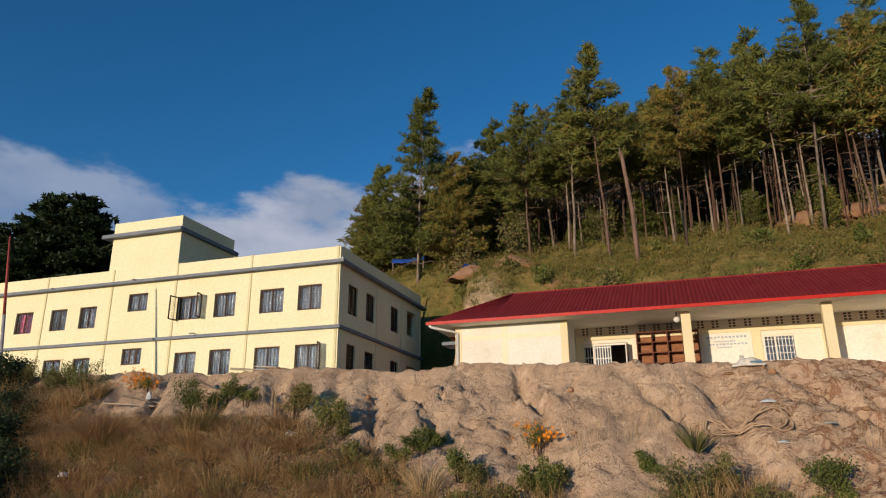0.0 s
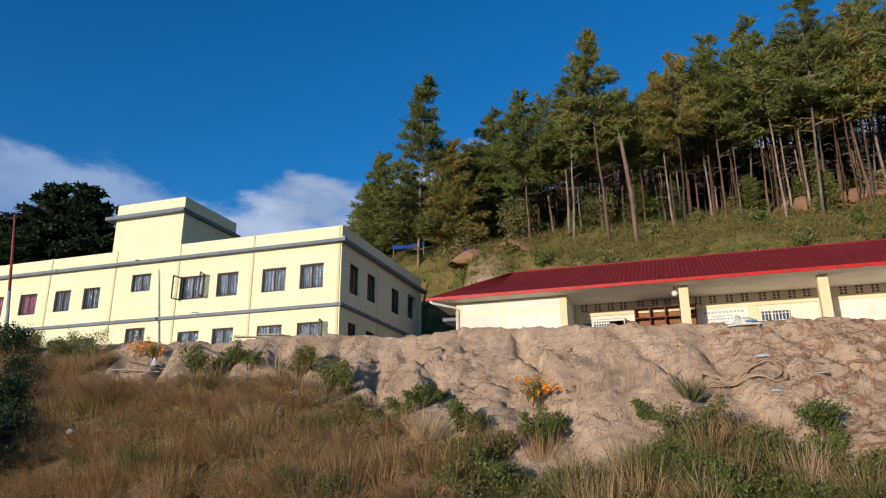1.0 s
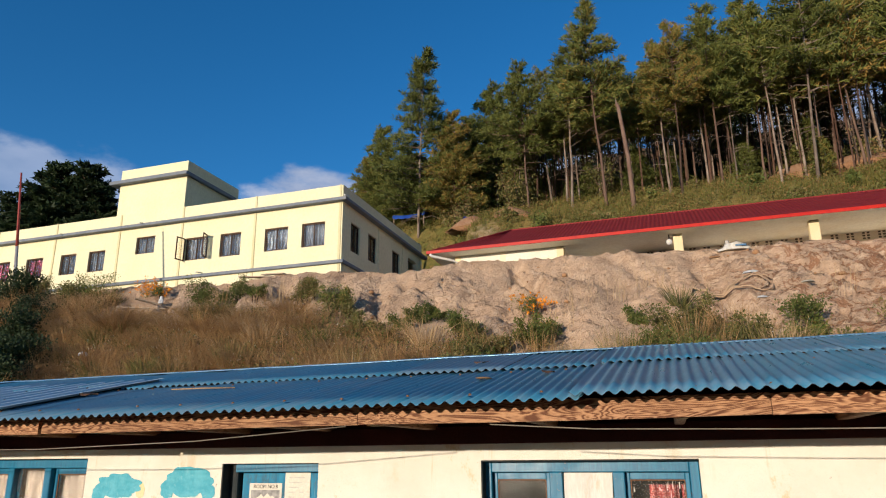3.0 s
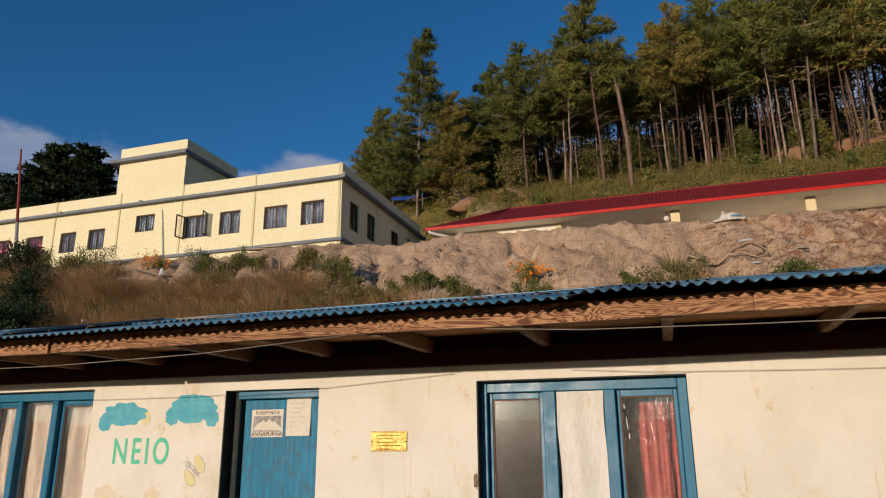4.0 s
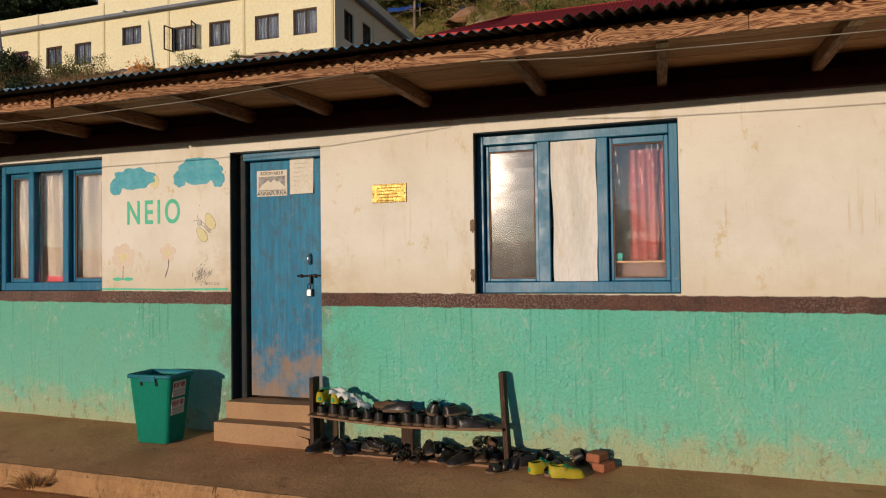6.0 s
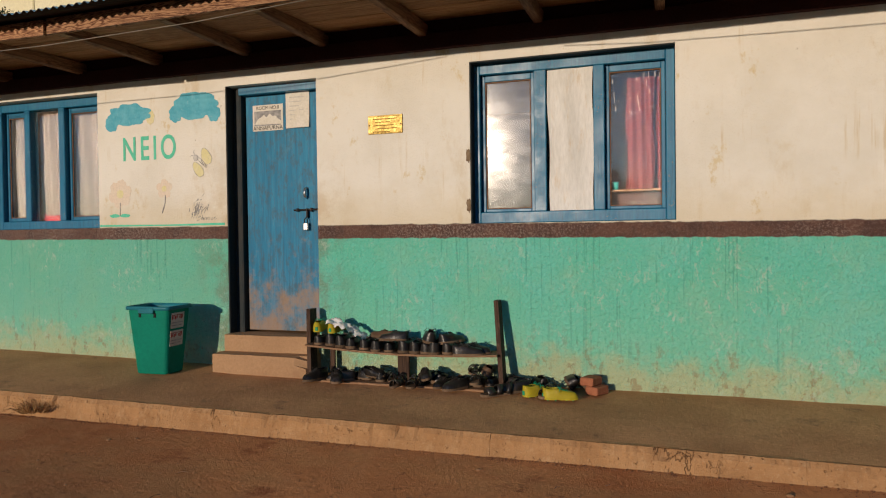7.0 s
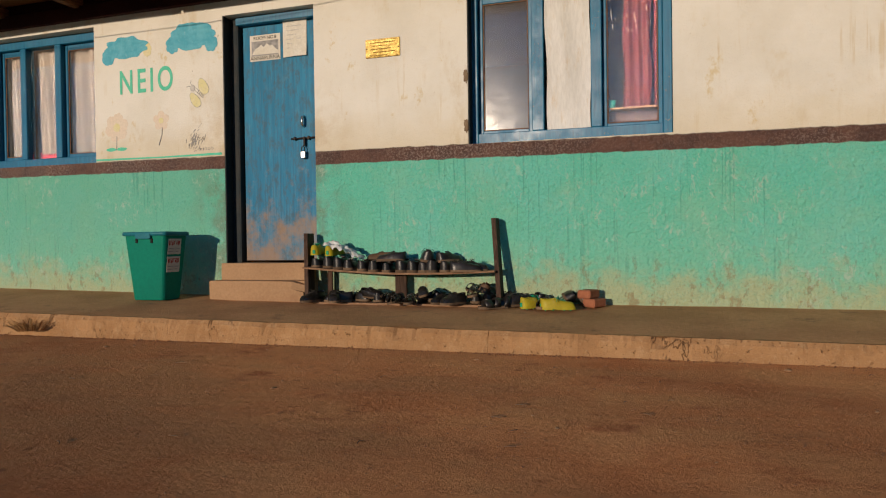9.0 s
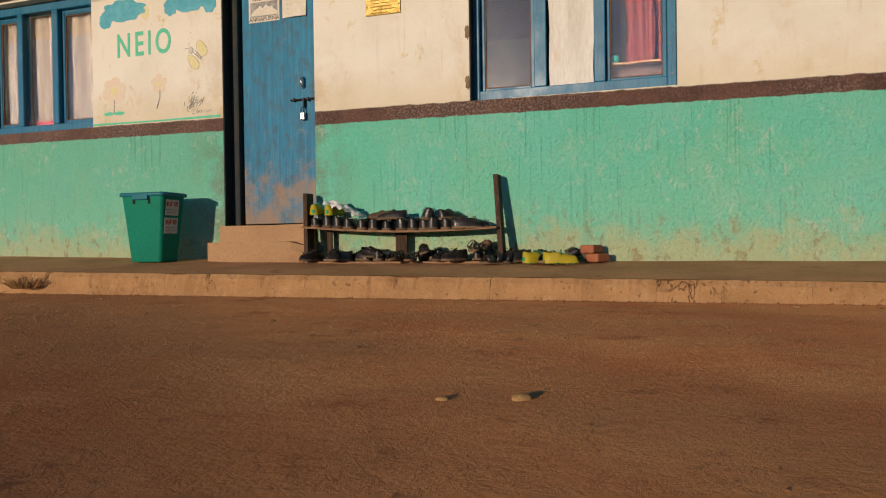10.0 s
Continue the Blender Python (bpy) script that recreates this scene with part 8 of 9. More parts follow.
    loft(bm, [[(-0.018, y, z), (0.018, y, z), (0.016, y, z + 0.004), (-0.016, y, z + 0.004)] for y, z in ((length * 0.66, high * 0.66), (length * 0.52, high * 0.86), (length * 0.40, high * 1.05))])
    part("tongue", bm, stripe or upper_mat, t)
    if laces:
        bm = bmesh.new()
        for k in range(4):
            y = length * (0.50 + 0.055 * k)
            z = top(0.50 + 0.055 * k) + 0.004
            tube(bm, [(-0.020, y, z - 0.005), (0, y, z + 0.001), (0.020, y + 0.006, z - 0.005)], 0.0022, 5)
        tube(bm, [(0, length * 0.5, high), (0.03, length * 0.48, high + 0.012), (0.055, length * 0.45, high - 0.02)], 0.002, 5)
        tube(bm, [(0, length * 0.5, high), (-0.03, length * 0.52, high + 0.010), (-0.05, length * 0.50, high - 0.02)], 0.002, 5)
        part("laces", bm, laces, t)
    if stripe:
        part("heel_patch", boxes((-width * 0.13, width * 0.13, -0.0045, 0.006, heel + 0.002, heel + 0.030), bevel=0.002), stripe, t)
        bm = bmesh.new()
        for x in (-0.022, 0.022):
            for y in (0.03, 0.08, 0.15, 0.19):
                tube(bm, [(x, y, 0.002), (x, y, -0.008)], [0.006, 0.004], 6)
        part("studs", bm, stripe, t)
    return t


black = shoe_proto("school_shoe", "scuffed black leather school shoe", M_BLACKSHOE, M_SOLE, laces=M_INK)
small = shoe_proto("school_shoe", "small black slip-on school shoe", M_BLACKSHOE, M_SOLE, 0.22, 0.092, 0.075, 0.045)
brown = shoe_proto("leather_shoe", "worn brown leather shoe lying on its side", M_BROWNSHOE, M_SOLE, 0.235, 0.090, 0.068, 0.045)
boot = shoe_proto("football_boot", "yellow and green studded football boot", M_BOOT, M_BOOT, 0.225, 0.080, 0.074, 0.044, laces=M_BOOTGREEN, stripe=M_BOOTGREEN, heel=0.009)



def sandal_proto():
    """A worn leather sandal: shaped sole, two arched straps over the foot and a heel strap."""
    t = thing("sandal", (0, 0, 0), "dusty dark leather sandal with broad straps", "sandal", "shoes on the veranda")
    bm = bmesh.new()
    us = [0.0, 0.03, 0.10, 0.25, 0.42, 0.60, 0.75, 0.88, 0.96, 1.0]
    ws = [0.010, 0.024, 0.033, 0.033, 0.029, 0.036, 0.041, 0.036, 0.024, 0.010]
    loft(bm, [[(-w, 0.225 * u, 0.0), (w, 0.225 * u, 0.0), (w, 0.225 * u, 0.017), (-w, 0.225 * u, 0.017)] for u, w in zip(us, ws)])
    part("sole", bm, M_SOLE, t)
    for y, w, hgt, broad, tilt in ((0.155, 0.042, 0.050, 0.056, 0.010), (0.098, 0.037, 0.064, 0.042, -0.008), (0.030, 0.035, 0.068, 0.034, -0.020)):
        bm = bmesh.new()
        arc = [radians(180 * k / 10) for k in range(11)]
        loft(bm, [[(w * math.cos(a), y - broad / 2 + tilt * math.sin(a), 0.010 + hgt * math.sin(a) ** 0.8), (w * math.cos(a), y + broad / 2 + tilt * math.sin(a), 0.010 + hgt * math.sin(a) ** 0.8), (w * math.cos(a) * 0.93, y + broad / 2 + tilt * math.sin(a), 0.010 + hgt * math.sin(a) ** 0.8 * 0.93), (w * math.cos(a) * 0.93, y - broad / 2 + tilt * math.sin(a), 0.010 + hgt * math.sin(a) ** 0.8 * 0.93)] for a in arc])
        part("strap", bm, M_BLACKSHOE, t, smooth=True)
    return t


sandal = sandal_proto()
home = {}


def put_shoe(proto, x, y, z, turn, roll=0.0, pitch=0.0, size=1.0):
    m = pose(x, y, z, pitch, roll, turn) @ Matrix.Diagonal((size, size, size, 1))
    if proto not in home:
        home[proto] = True
        proto.matrix_world = m
        return proto
    c = copy_thing(proto, Matrix.Identity(4))
    c.matrix_world = m
    return c


rgs = random.Random(41)
RX = -1.88
# upper shelf: a row of shoes with their heels to the front
for i, u in enumerate((-0.665, -0.570, -0.485, -0.395, -0.295, -0.190, -0.095, 0.005, 0.095, 0.180, 0.262, 0.338)):
    put_shoe(black if i % 3 else small, RX + u, 4.535 + rgs.uniform(-0.012, 0.02), shelf_z(u), rgs.uniform(-14, 14), size=rgs.uniform(0.86, 1.06))
put_shoe(boot, RX - 0.675, 4.560, shelf_z(-0.675) + 0.090, 12, 0, 4)
put_shoe(boot, RX - 0.565, 4.565, shelf_z(-0.565) + 0.092, -4, 0, 4)
put_shoe(brown, RX - 0.08, 4.62, shelf_z(0.0) + 0.078, 70, 20)
put_shoe(small, RX + 0.03, 4.63, shelf_z(0.1) + 0.074, 95, 8)
put_shoe(black, RX + 0.215, 4.57, shelf_z(0.2) + 0.070, 20, 10)
put_shoe(small, RX + 0.30, 4.58, shelf_z(0.3) + 0.066, -30, -8)
put_shoe(black, RX + 0.405, 4.52, shelf_z(0.42), -72, 0, size=0.9)
put_shoe(black, RX + 0.435, 4.60, shelf_z(0.45), -80, 0, size=0.9)
# lower shelf: shoes tumbled together
for x, y, z, turn, roll, pr in ((-0.46, 4.55, 0.024, 15, 0, small), (0.105, 4.56, 0.024, 190, 0, sandal), (0.33, 4.52, 0.024, 30, 20, small), (-0.62, 4.60, 0.024, 160, 0, black), (-0.52, 4.58, 0.026, 205, 0, black), (-0.37, 4.57, 0.024, 110, 0, black), (-0.24, 4.60, 0.024, 75, 0, black), (-0.155, 4.53, 0.024, 10, 0, small),
                                (-0.055, 4.55, 0.024, 40, 0, sandal), (0.045, 4.52, 0.030, 175, 12, sandal), (0.150, 4.53, 0.045, 10, 65, black), (0.215, 4.58, 0.024, 340, 0, black), (0.275, 4.54, 0.03, 20, 25, black),
                                (0.37, 4.58, 0.024, 160, 0, small), (0.43, 4.53, 0.024, 0, 0, brown), (0.495, 4.55, 0.024, 150, 0, black), (0.575, 4.54, 0.024, 8, 0, small), (0.655, 4.53, 0.024, 350, 0, small),
                                (0.53, 4.56, 0.100, 15, 20, sandal), (0.62, 4.57, 0.100, 10, 30, brown), (0.58, 4.52, 0.085, 190, 10, sandal), (-0.30, 4.62, 0.06, 250, 20, small), (0.18, 4.60, 0.075, 200, 15, small)):
    put_shoe(pr, RX + x, y, RZ0 + z, turn, roll, 0, rgs.uniform(0.82, 0.92))
# on the cement beside the rack
for x, y, turn, roll, pr, z in ((-1.06, 4.50, 130, 0, sandal, 0), (-0.99, 4.62, 70, 0, black, 0), (-0.945, 4.60, 120, 0, black, 0), (-0.86, 4.66, 30, 0, small, 0), (-0.79, 4.60, 170, 0, sandal, 0), (-0.70, 4.66, 10, 55, small, 0.03), (-0.60, 4.66, 0, 60, small, 0.03),
                                (-0.955, 4.415, -42, 0, boot, 0.009), (-0.825, 4.405, -80, 0, boot, 0.009)):
    put_shoe(pr, x, y, slab_top(x, y) + 0.006 + z, turn, roll)

rag = thing("rag", (RX - 0.44, 4.60, shelf_z(-0.5) + 0.145), "crumpled white rag draped over the shoes", "cloth")
bm = bmesh.new()
g = [[bm.verts.new((0.30 * (i / 22 - 0.5) + 0.01 * fbm(i * 0.5, j * 0.5, 1.0), 0.13 * (j / 12 - 0.5), 0.045 - 0.13 * (i / 22) * (i / 22) * 0.9 + 0.036 * fbm(i * 0.26, j * 0.34, 3.0) + 0.006 * fbm(i * 0.9, j * 1.1, 6.0) - 0.02 * (j - 6) ** 2 / 36)) for i in range(23)] for j in range(13)]
for a, b in zip(g, g[1:]):
    for i in range(22):
        bm.faces.new((a[i], a[i + 1], b[i + 1], b[i]))
part("cloth", bm, M_RAG, rag, smooth=True)


def brick_thing(x, y, z, turn):
    b = thing("loose_brick", (x, y, z), "loose red clay brick with worn corners", "brick", "loose bricks", turn=turn)
    bm = bmesh.new()
    box(bm, -0.068, 0.068, -0.048, 0.048, 0, 0.056, 0.008)
    for v in bm.verts:
        v.co += Vector((0.004 * fbm(v.co.x * 20, v.co.y * 20, z), 0.003 * fbm(v.co.x * 25, v.co.z * 25, z), 0.002 * fbm(v.co.y * 20, v.co.x * 20, z)))
    part("body", bm, M_BRICK, b)


bz = slab_top(-0.48, 4.66) + 0.003
brick_thing(-0.505, 4.63, bz, 60)
brick_thing(-0.545, 4.64, bz + 0.057, 68)

# stones, twigs and litter on the yard
M_STONE = plain("field_stone", (0.42, 0.24, 0.125), (0.32, 0.17, 0.085), 9, 0.9, 0.5, 0.006, 40, vary=0.35)
M_TWIG = plain("dry_twig", (0.17, 0.11, 0.07), (0.10, 0.06, 0.04), 9, 0.9, 0.2)


def stone_mesh(seed, flat=0.6, material=None):
    bm = bmesh.new()
    bmesh.ops.create_icosphere(bm, subdivisions=2, radius=1.0)
    for v in bm.verts:
        v.co *= 1 + 0.32 * noise.noise(v.co * 1.3 + Vector((seed, 0, 0))) + 0.12 * noise.noise(v.co * 3.1 + Vector((0, seed, 0)))
        v.co.z *= flat
    return mesh_of("stone", bm, material or M_STONE, True)


tan_stone = stone_mesh(9.4, 0.75, plain("tan_stone", (0.56, 0.33, 0.135), (0.44, 0.25, 0.10), 9, 0.9, 0.5, 0.006, 40))
stones = [stone_mesh(3.1 * k, 0.45 + 0.06 * k) for k in range(5)]
rgy = random.Random(12)
for k in range(110):
    y = 3.55 - 3.3 * rgy.random() ** 1.4
    x = rgy.uniform(-0.95 * (y + 0.2) - 0.6, 0.35 * (y + 0.2) + 0.3)
    r = (0.002 + 0.005 * rgy.random() ** 3) * min(1.0, 0.35 + 0.3 * y)
    ob = new("pebble", stones[k % 5])
    ob.matrix_world = pose(x, y, ground_z(x, y) + r * 0.15, rgy.uniform(-20, 20), rgy.uniform(-20, 20), rgy.uniform(0, 360)) @ Matrix.Diagonal((r, r * rgy.uniform(0.7, 1.2), r, 1))
    tagged(ob, "small brown pebble lying on the packed earth", "pebble", "pebbles in the yard")
for k, (x, y, r) in enumerate(((-0.497, 1.30, 0.010), (-0.34, 1.35, 0.017), (-3.35, 3.35, 0.012), (-3.2, 3.42, 0.010), (0.5, 3.5, 0.012), (-1.0, 3.45, 0.010), (-1.7, 2.6, 0.011))):
    ob = new("stone", tan_stone if k < 2 else stones[k % 5])
    ob.matrix_world = pose(x, y, ground_z(x, y) + r * 0.2, 0, 0, 40 * k) @ Matrix.Diagonal((r * 1.4, r, r * 0.8, 1))
    tagged(ob, "yellowish stone half sunk in the earth" if k < 2 else "brown stone half sunk in the earth", "stone", "stones in the yard")
for k in range(22):
    y = 3.5 - 1.9 * rgy.random() ** 1.3
    x = rgy.uniform(-0.9 * y - 0.6, 0.3 * y + 0.3)
    t = thing("twig", (x, y, ground_z(x, y) + 0.004), "thin dry twig lying on the earth", "twig", "twigs in the yard", turn=rgy.uniform(0, 360))
    L = rgy.uniform(0.02, 0.06)
    part("stick", tubes((((-L / 2, 0, 0), (0, 0.006, 0.003), (L / 2, 0, 0)), [0.0016, 0.002, 0.001]), sides=4), M_TWIG, t)
rsd = np.random.RandomState(8)
tw = thing("dry_weed", (-4.30, 3.66, 0.02), "withered tuft of dry weed growing at the kerb", "weed")
tagged(part("tussock", blades_mesh("tussock", *tufts(rsd, np.array([(0.0, 0.0, 0.0)]), 260, 0.09, 0.9, (0.06, 0.18), (0.003, 0.006), (0.2, 1.2)), M_DRY, rsd), None, tw), kind="stuff")

# ---- things on the blue roof ----
for k in range(2):
    for i in range(int((W_RIGHT - W_LEFT) / 0.38)):
        x = W_LEFT + 0.2 + i * 0.38 + rgy.uniform(-0.03, 0.03)
        if not -8.5 < x < 3.5:
            continue
        d = (0.20, 1.28)[k] + rgy.uniform(-0.03, 0.03)
        b = new("roof_nail"); b.parent = roof
        b.matrix_local = pose(x, d, SLOPE * d + 0.012, 15, 0, 0)
        part("nail_head", tubes((((0, 0, 0), (0, 0, 0.009)), [0.011, 0.006]), sides=7), M_RAFTER, b)
stick = thing("bamboo_stick", (-3.55, 4.55, roof_z(4.55) + 0.022), "short bleached bamboo stick lying on the roof", "stick", turn=8)
part("stick", tubes((((-0.26, 0, 0), (0.0, 0.01, 0.004), (0.27, 0, 0)), [0.005, 0.006, 0.005]), sides=6), M_RAFTER_END, stick, smooth=True)
stone_r = new("stone", stones[2]); stone_r.matrix_world = pose(-1.27, 4.42, roof_z(4.42) + 0.02, 0, 0, 30) @ Matrix.Diagonal((0.055, 0.035, 0.014, 1))
tagged(stone_r, "flat pale stone lying on the blue roof", "stone")
for x, y, turn in ((-0.88, 4.62, 60), (-5.4, 4.35, 20), (-4.6, 4.5, 40), (-1.6, 5.6, 10)):
    t = thing("dry_leaf", (x, y, roof_z(y) + 0.018), "curled dry brown leaf stuck on the roof", "leaf", "leaves on the roof", turn=turn)
    bm = bmesh.new()
    loft(bm, [[(u, -w, 0.012 * math.sin(3 * u / 0.07)), (u, 0, 0.004), (u, w, 0.014), (u, 0, 0.006)] for u, w in ((-0.07, 0.002), (-0.03, 0.02), (0.02, 0.024), (0.07, 0.003))])
    part("blade", bm, M_BROWNSHOE, t)

# crumbs of earth and mortar along the foot of the kerb and over the yard
rsc = np.random.RandomState(19)
M_CRUMB = plain("earth_crumb", (0.36, 0.165, 0.075), (0.22, 0.095, 0.045), 30, 0.95, 0.2)
cv, cf = [], []
nests = [(rsc.uniform(-4.9, 2.4), rsc.uniform(0.03, 0.30)) for _ in range(26)]          # heaps along the kerb: centre and half length
beds = [(rsc.uniform(-3.4, 1.5), 3.4 - 2.7 * rsc.uniform(), rsc.uniform(0.05, 0.30)) for _ in range(70)]
for k in range(4300):
    if k < 900:
        x, y, big = rsc.uniform(-5.2, 2.6), 3.675 - 0.05 * rsc.uniform() ** 2, 1.5
    elif k < 1700:
        cx, half = nests[k % 26]
        x, y, big = cx + rsc.normal(0, half), 3.66 - abs(rsc.normal(0, 0.03)), 1.25
    elif k < 3600:
        cx, cy, half = beds[k % 70]
        x, y, big = cx + rsc.normal(0, half), cy + rsc.normal(0, half * 0.7), 1.0
        y = min(y, 3.6)
    else:
        y, big = 3.6 - 3.1 * rsc.uniform() ** 1.2, 0.8
        x = rsc.uniform(-0.9 * y - 0.7, 0.35 * y + 0.4)
    r = (0.0012 + 0.0034 * rsc.uniform() ** 3) * big * min(1.0, 0.4 + 0.3 * y)
    z, b = ground_z(x, y) + r * 0.3, len(cv)
    d = rsc.uniform(0.7, 1.5, 6) * r
    cv += [(x + d[0], y, z), (x, y + d[1], z), (x - d[2], y, z), (x, y - d[3], z), (x, y, z + d[4] * 0.8), (x, y, z - d[5])]
    cf += [(b + i, b + (i + 1) % 4, b + 4) for i in range(4)] + [(b + (i + 1) % 4, b + i, b + 5) for i in range(4)]
tagged(new("earth_crumbs", mesh_from("earth_crumbs", cv, cf, [M_CRUMB])), "small crumbs of brown earth scattered over the yard", "gravel", kind="stuff")


# ---- litter and small things on the bank and hill ----
M_BAG = plain("woven_sack", (0.66, 0.63, 0.56), (0.52, 0.48, 0.40), 8, 0.7, 0.4, 0.01, 30, dirt=(0.36, 0.28, 0.19))
M_BAGBLUE = plain("sack_blue_print", (0.12, 0.26, 0.42), None, 8, 0.7, 0.2)
M_HOSE = plain("dusty_hose", (0.52, 0.36, 0.23), (0.42, 0.28, 0.17), 6, 0.7, 0.1)
M_DULLPLASTIC = plain("dusty_plastic", (0.44, 0.42, 0.33), (0.36, 0.35, 0.29), 9, 0.7, 0.3, 0.01, 30)
M_PLASTIC = plain("torn_plastic", (0.58, 0.60, 0.60), (0.44, 0.46, 0.48), 9, 0.35, 0.3, 0.01, 30)
M_PLANK = wood("weathered_plank", (0.46, 0.38, 0.29), (0.31, 0.24, 0.17), 3)
M_TARP = plain("blue_tarpaulin", (0.012, 0.045, 0.24), (0.018, 0.065, 0.30), 2, 0.5, 0.3, 0.02, 20)
M_POLE_RED = plain("faded_red_paint", (0.36, 0.07, 0.06), (0.28, 0.06, 0.05), 3, 0.6, 0.1)
M_POLE_GREY = plain("weathered_pole", (0.36, 0.35, 0.36), (0.28, 0.26, 0.26), 3, 0.7, 0.1)
M_REDSOIL = plain("orange_subsoil", (0.40, 0.235, 0.135), (0.32, 0.170, 0.095), 1.2, 0.95, 0.8, 0.05, 9, dirt=(0.48, 0.28, 0.15))


def crumpled(name, x, y, size, material, label, category, seed, squash=0.45, up=0.0):
    bm = bmesh.new()
    bmesh.ops.create_icosphere(bm, subdivisions=3, radius=1.0)
    for v in bm.verts:
        c = v.co.copy()
        v.co *= 1 + 0.35 * noise.noise(c * 1.5 + Vector((seed, 0, 0))) + 0.20 * abs(noise.noise(c * 3.3 + Vector((0, seed, 0)))) - 0.10 * abs(noise.noise(c * 7 + Vector((seed, seed, 0))))
        v.co = Vector((v.co.x * size[0], v.co.y * size[1], max(-0.3, v.co.z) * size[2]))
    t = thing(name, (x, y, ground_z(x, y) + size[2] * 0.2 + up), label, category)
    part("body", bm, material, t)
    return t


sack = crumpled("sack", 1.47, 17.05, (0.30, 0.16, 0.15), M_BAG, "half-empty white woven sack lying on the crest", "sack", 2.2)
part("tied_neck", tubes((((-0.08, 0, 0.07), (-0.14, 0, 0.14), (-0.13, 0.02, 0.19)), [0.09, 0.035, 0.055]), sides=7), M_BAG, sack, smooth=True)
part("print_patch", boxes((0.02, 0.26, -0.175, -0.165, 0.02, 0.055), bevel=0.003), M_BAGBLUE, sack)
crumpled("plastic_scrap", 1.60, 15.65, (0.15, 0.12, 0.05), M_PLASTIC, "crumpled grey plastic sheet caught on the bank", "litter", 4.0)
crumpled("plastic_scrap", 1.27, 15.05, (0.11, 0.09, 0.04), M_PLASTIC, "torn pale plastic scrap on bare earth", "litter", 5.0)
crumpled("plastic_scrap", 2.5, 14.75, (0.12, 0.10, 0.03), M_DULLPLASTIC, "flattened grey plastic scrap on bare earth", "litter", 6.0)
crumpled("plastic_scrap", 1.6, 14.25, (0.09, 0.06, 0.03), M_PLASTIC, "small shred of white plastic on the bank", "litter", 7.0)
crumpled("plastic_scrap", 1.0, 16.9, (0.12, 0.08, 0.05), M_STONE, "grey lump of rubble near the crest", "litter", 7.6)
crumpled("plastic_scrap", -13.85, 15.95, (0.07, 0.05, 0.15), M_PLASTIC, "upright white plastic scrap by the planks", "litter", 8.0)
crumpled("plastic_scrap", -8.6, 14.6, (0.16, 0.10, 0.10), M_PLASTIC, "pale broken crockery pile on the bank", "litter", 9.0)
crumpled("plastic_scrap", -13.0, 12.6, (0.10, 0.08, 0.08), M_PLASTIC, "white paper scrap caught in dry grass", "litter", 9.7, up=0.3)

hose = thing("hose", (1.1, 14.9, ground_z(1.1, 14.9)), "loosely coiled brown hose thrown on the bank", "hose")
base = Vector((1.1, 14.9, ground_z(1.1, 14.9)))
pts = []
for k in range(150):
    a = 2 * math.pi * k / 62.0
    x, y = 1.1 + (0.80 - 0.07 * (k // 62)) * math.cos(a) + 0.05 * math.sin(a * 0.5), 14.95 + 0.24 * math.sin(2 * a + 0.25 * (k // 62)) + 0.10 * math.sin(a) + 0.05 * math.cos(0.4 * a)
    lift = max(ground_z(x + dx, y + dy) - 0.66 * dy for dx in (-0.1, 0, 0.1) for dy in (-0.1, 0, 0.1))
    pts.append(tuple(Vector((x, y, lift + 0.025 + 0.02 * (k // 62))) - base))
part("tube", tubes((pts, 0.015), sides=8), M_HOSE, hose, smooth=True)

for x, y, L, turn, tilt in ((-14.3, 15.75, 1.5, 12, 4), (-14.0, 15.9, 1.1, 50, 10), (-11.4, 17.1, 1.3, 8, 2), (-11.0, 17.2, 0.9, -14, 6), (-11.6, 17.3, 1.1, 20, 3), (-12.9, 16.9, 0.9, 40, 12), (-12.2, 16.5, 1.2, 55, 20)):
    p = thing("plank", (x, y, ground_z(x, y) + 0.07), "weathered grey plank dumped on the bank", "plank", "dumped planks", turn=turn)
    bm = boxes((-L / 2, L / 2, -0.07, 0.07, -0.015, 0.015), bevel=0.004)
    bm.transform(Matrix.Rotation(radians(tilt), 4, "Y"))
    part("board", bm, M_PLANK, p)

rgb = random.Random(31)
for k in range(90):
    x, y = rgb.uniform(-14, 5), rgb.uniform(11.5, 17.0)
    r = 0.025 + 0.09 * rgb.random() ** 3
    ob = new("rock", stones[k % 5])
    ob.matrix_world = pose(x, y, ground_z(x, y) + r * 0.2, rgb.uniform(-30, 30), rgb.uniform(-30, 30), rgb.uniform(0, 360)) @ Matrix.Diagonal((r, r * rgb.uniform(0.7, 1.1), r, 1))
    tagged(ob, "loose pale stone lying on the earth bank", "rock", "rocks on the bank")

flag = thing("flag_pole", (-23.80, 19.7, 7.0), "slender pole painted red above and grey below", "pole")
part("lower_tube", tubes((((0.05, 0, -0.5), (-0.50, 0, 3.6)), [0.075, 0.06]), sides=10), M_POLE_GREY, flag, smooth=True)
part("upper_tube", tubes((((-0.50, 0, 3.6), (-0.95, 0, 6.8)), [0.058, 0.034]), sides=10), M_POLE_RED, flag, smooth=True)

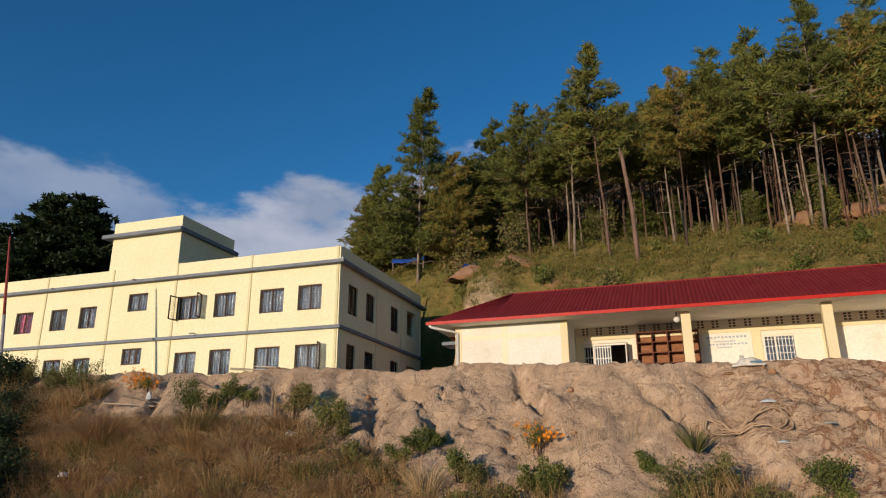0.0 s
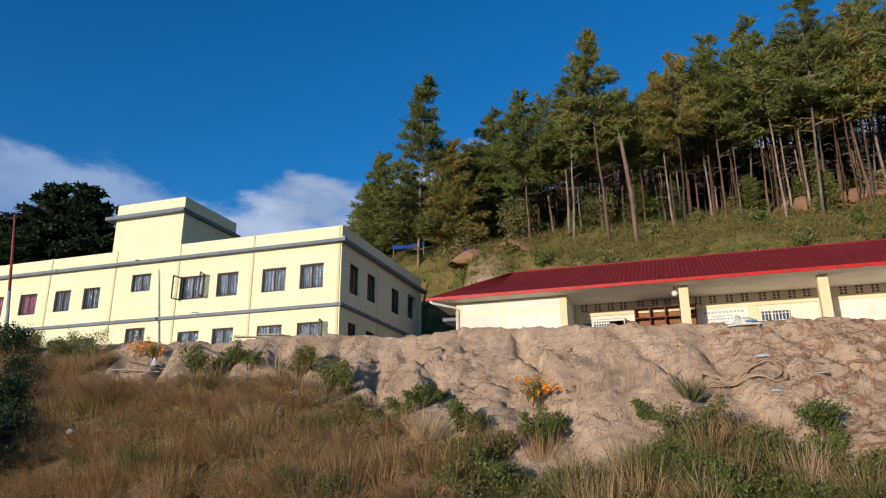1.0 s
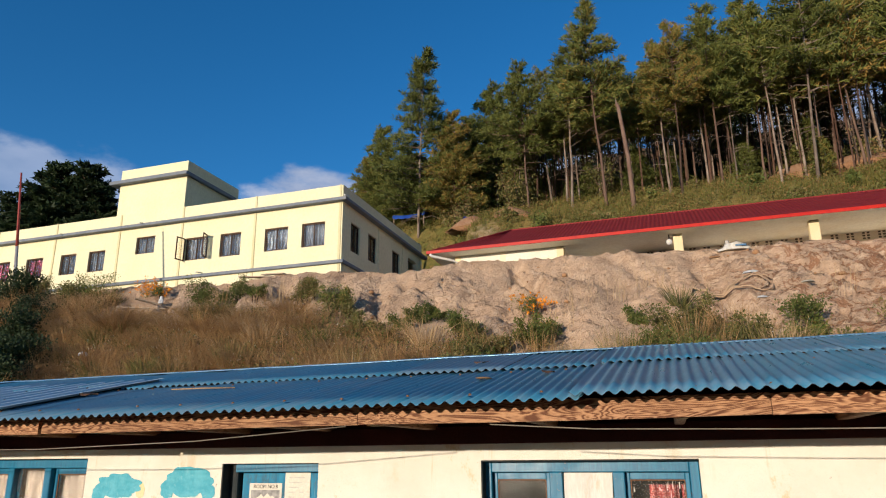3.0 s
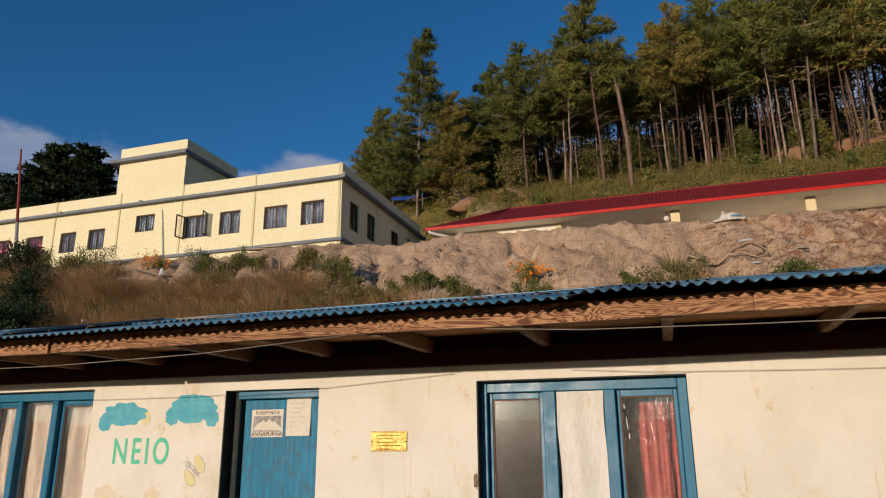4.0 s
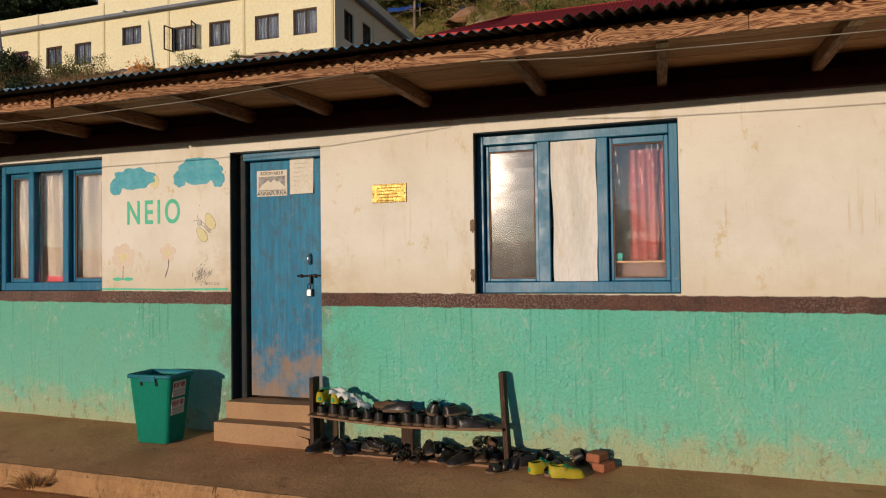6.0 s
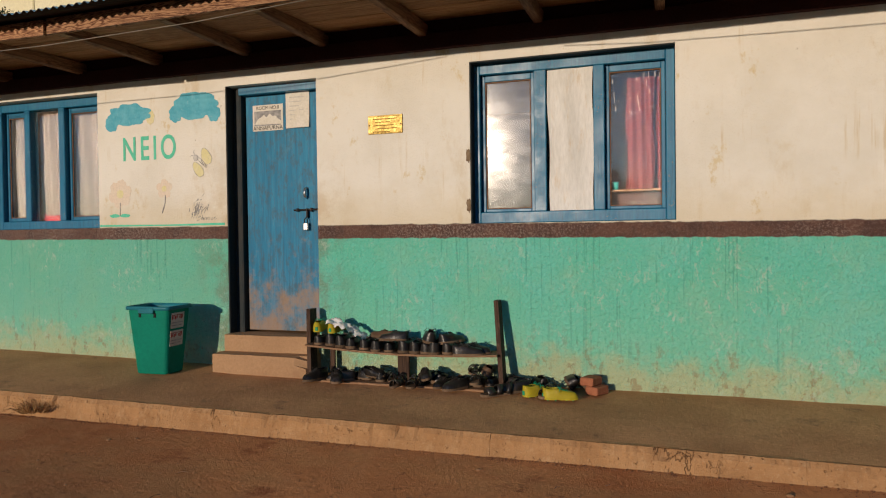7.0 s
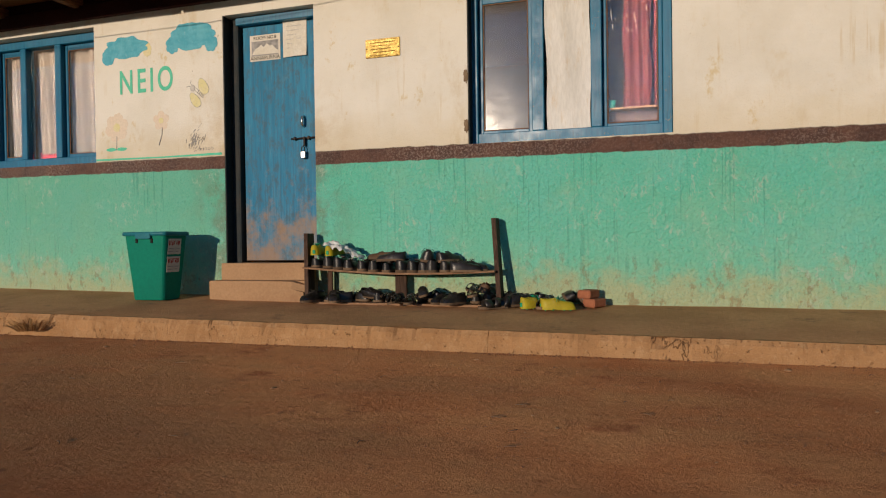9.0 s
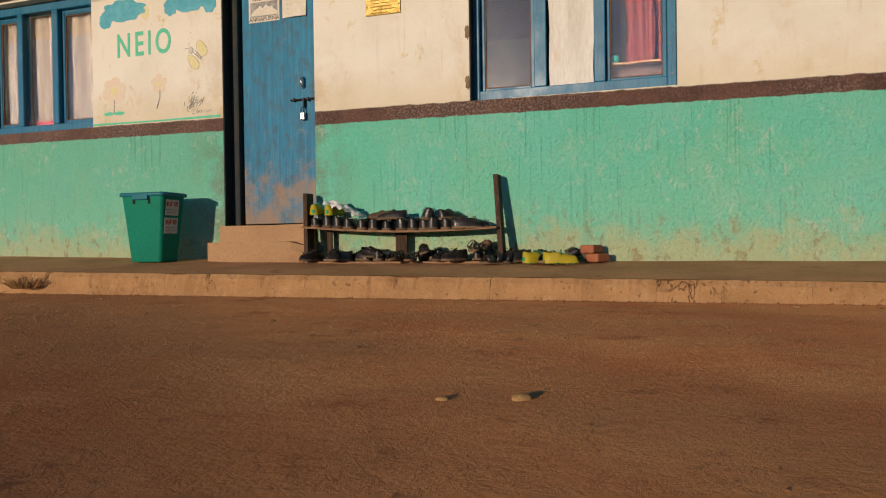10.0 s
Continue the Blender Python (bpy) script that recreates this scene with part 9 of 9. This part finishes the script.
for (x, y, w, d, h) in ((-15.9, 41.4, 1.4, 1.0, 0.65), (-11.2, 38.5, 0.4, 0.4, 0.4)):
    t = thing("tarp_shelter", (x, y, ground_z(x, y)), "bright blue tarpaulin stretched over poles", "tarpaulin")
    bm = bmesh.new()
    g = [[bm.verts.new((w * (i / 10 - 0.5) * 2 * 0.8, d * (j / 6 - 0.5) * 2 * 0.8, h + 0.45 * j / 6 - 0.10 * math.sin(math.pi * i / 10) + 0.05 * fbm(i * 0.6, j * 0.6, x))) for i in range(11)] for j in range(7)]
    for a, b in zip(g, g[1:]):
        for i in range(10):
            bm.faces.new((a[i], a[i + 1], b[i + 1], b[i]))
    drop = [bm.verts.new(v.co - Vector((0, 0.05, 0.22 + 0.05 * (k % 2)))) for k, v in enumerate(g[0])]
    for i in range(10):
        bm.faces.new((g[0][i], g[0][i + 1], drop[i + 1], drop[i]))
    part("sheet", bm, M_TARP, t, smooth=True)
    for sx in (-1, 1):
        for sy in (-1, 1):
            part("post", tubes((((sx * w * 0.75, sy * d * 0.75, -0.3), (sx * w * 0.75, sy * d * 0.75, h + (0.35 if sy > 0 else 0.0))), 0.04)), M_PALEBARK, t)

for x, y, r, h in ((-10.8, 38.0, 1.7, 0.38), (-8.7, 38.8, 2.1, 0.50), (-14.6, 37.2, 1.2, 0.5), (8.6, 46.4, 3.0, 0.75), (12.4, 47.2, 4.2, 0.85), (17.0, 48.0, 4.6, 0.95), (-15.5, 36.2, 1.6, 0.5)):
    t = thing("soil_heap", (x, y, ground_z(x, y)), "heap of freshly dug orange soil on the slope", "soil heap", "soil heaps")
    bm = bmesh.new()
    n, m = 22, 8
    rows = []
    for j in range(m):
        u = j / (m - 1)
        rows.append([(math.cos(a) * r * (1 - 0.98 * u) * (1 + 0.2 * noise.noise(Vector((math.cos(a), math.sin(a), x)))), 0.7 * math.sin(a) * r * (1 - 0.98 * u), -0.5 + (h + 0.5) * sstep(0, 1.0, u ** 0.8) + 0.12 * fbm(math.cos(a) * 2, math.sin(a) * 2 + 4 * u, x)) for a in (2 * math.pi * k / n for k in range(n))])
    loft(bm, rows, True, True)
    part("mound", bm, M_REDSOIL, t, smooth=True)
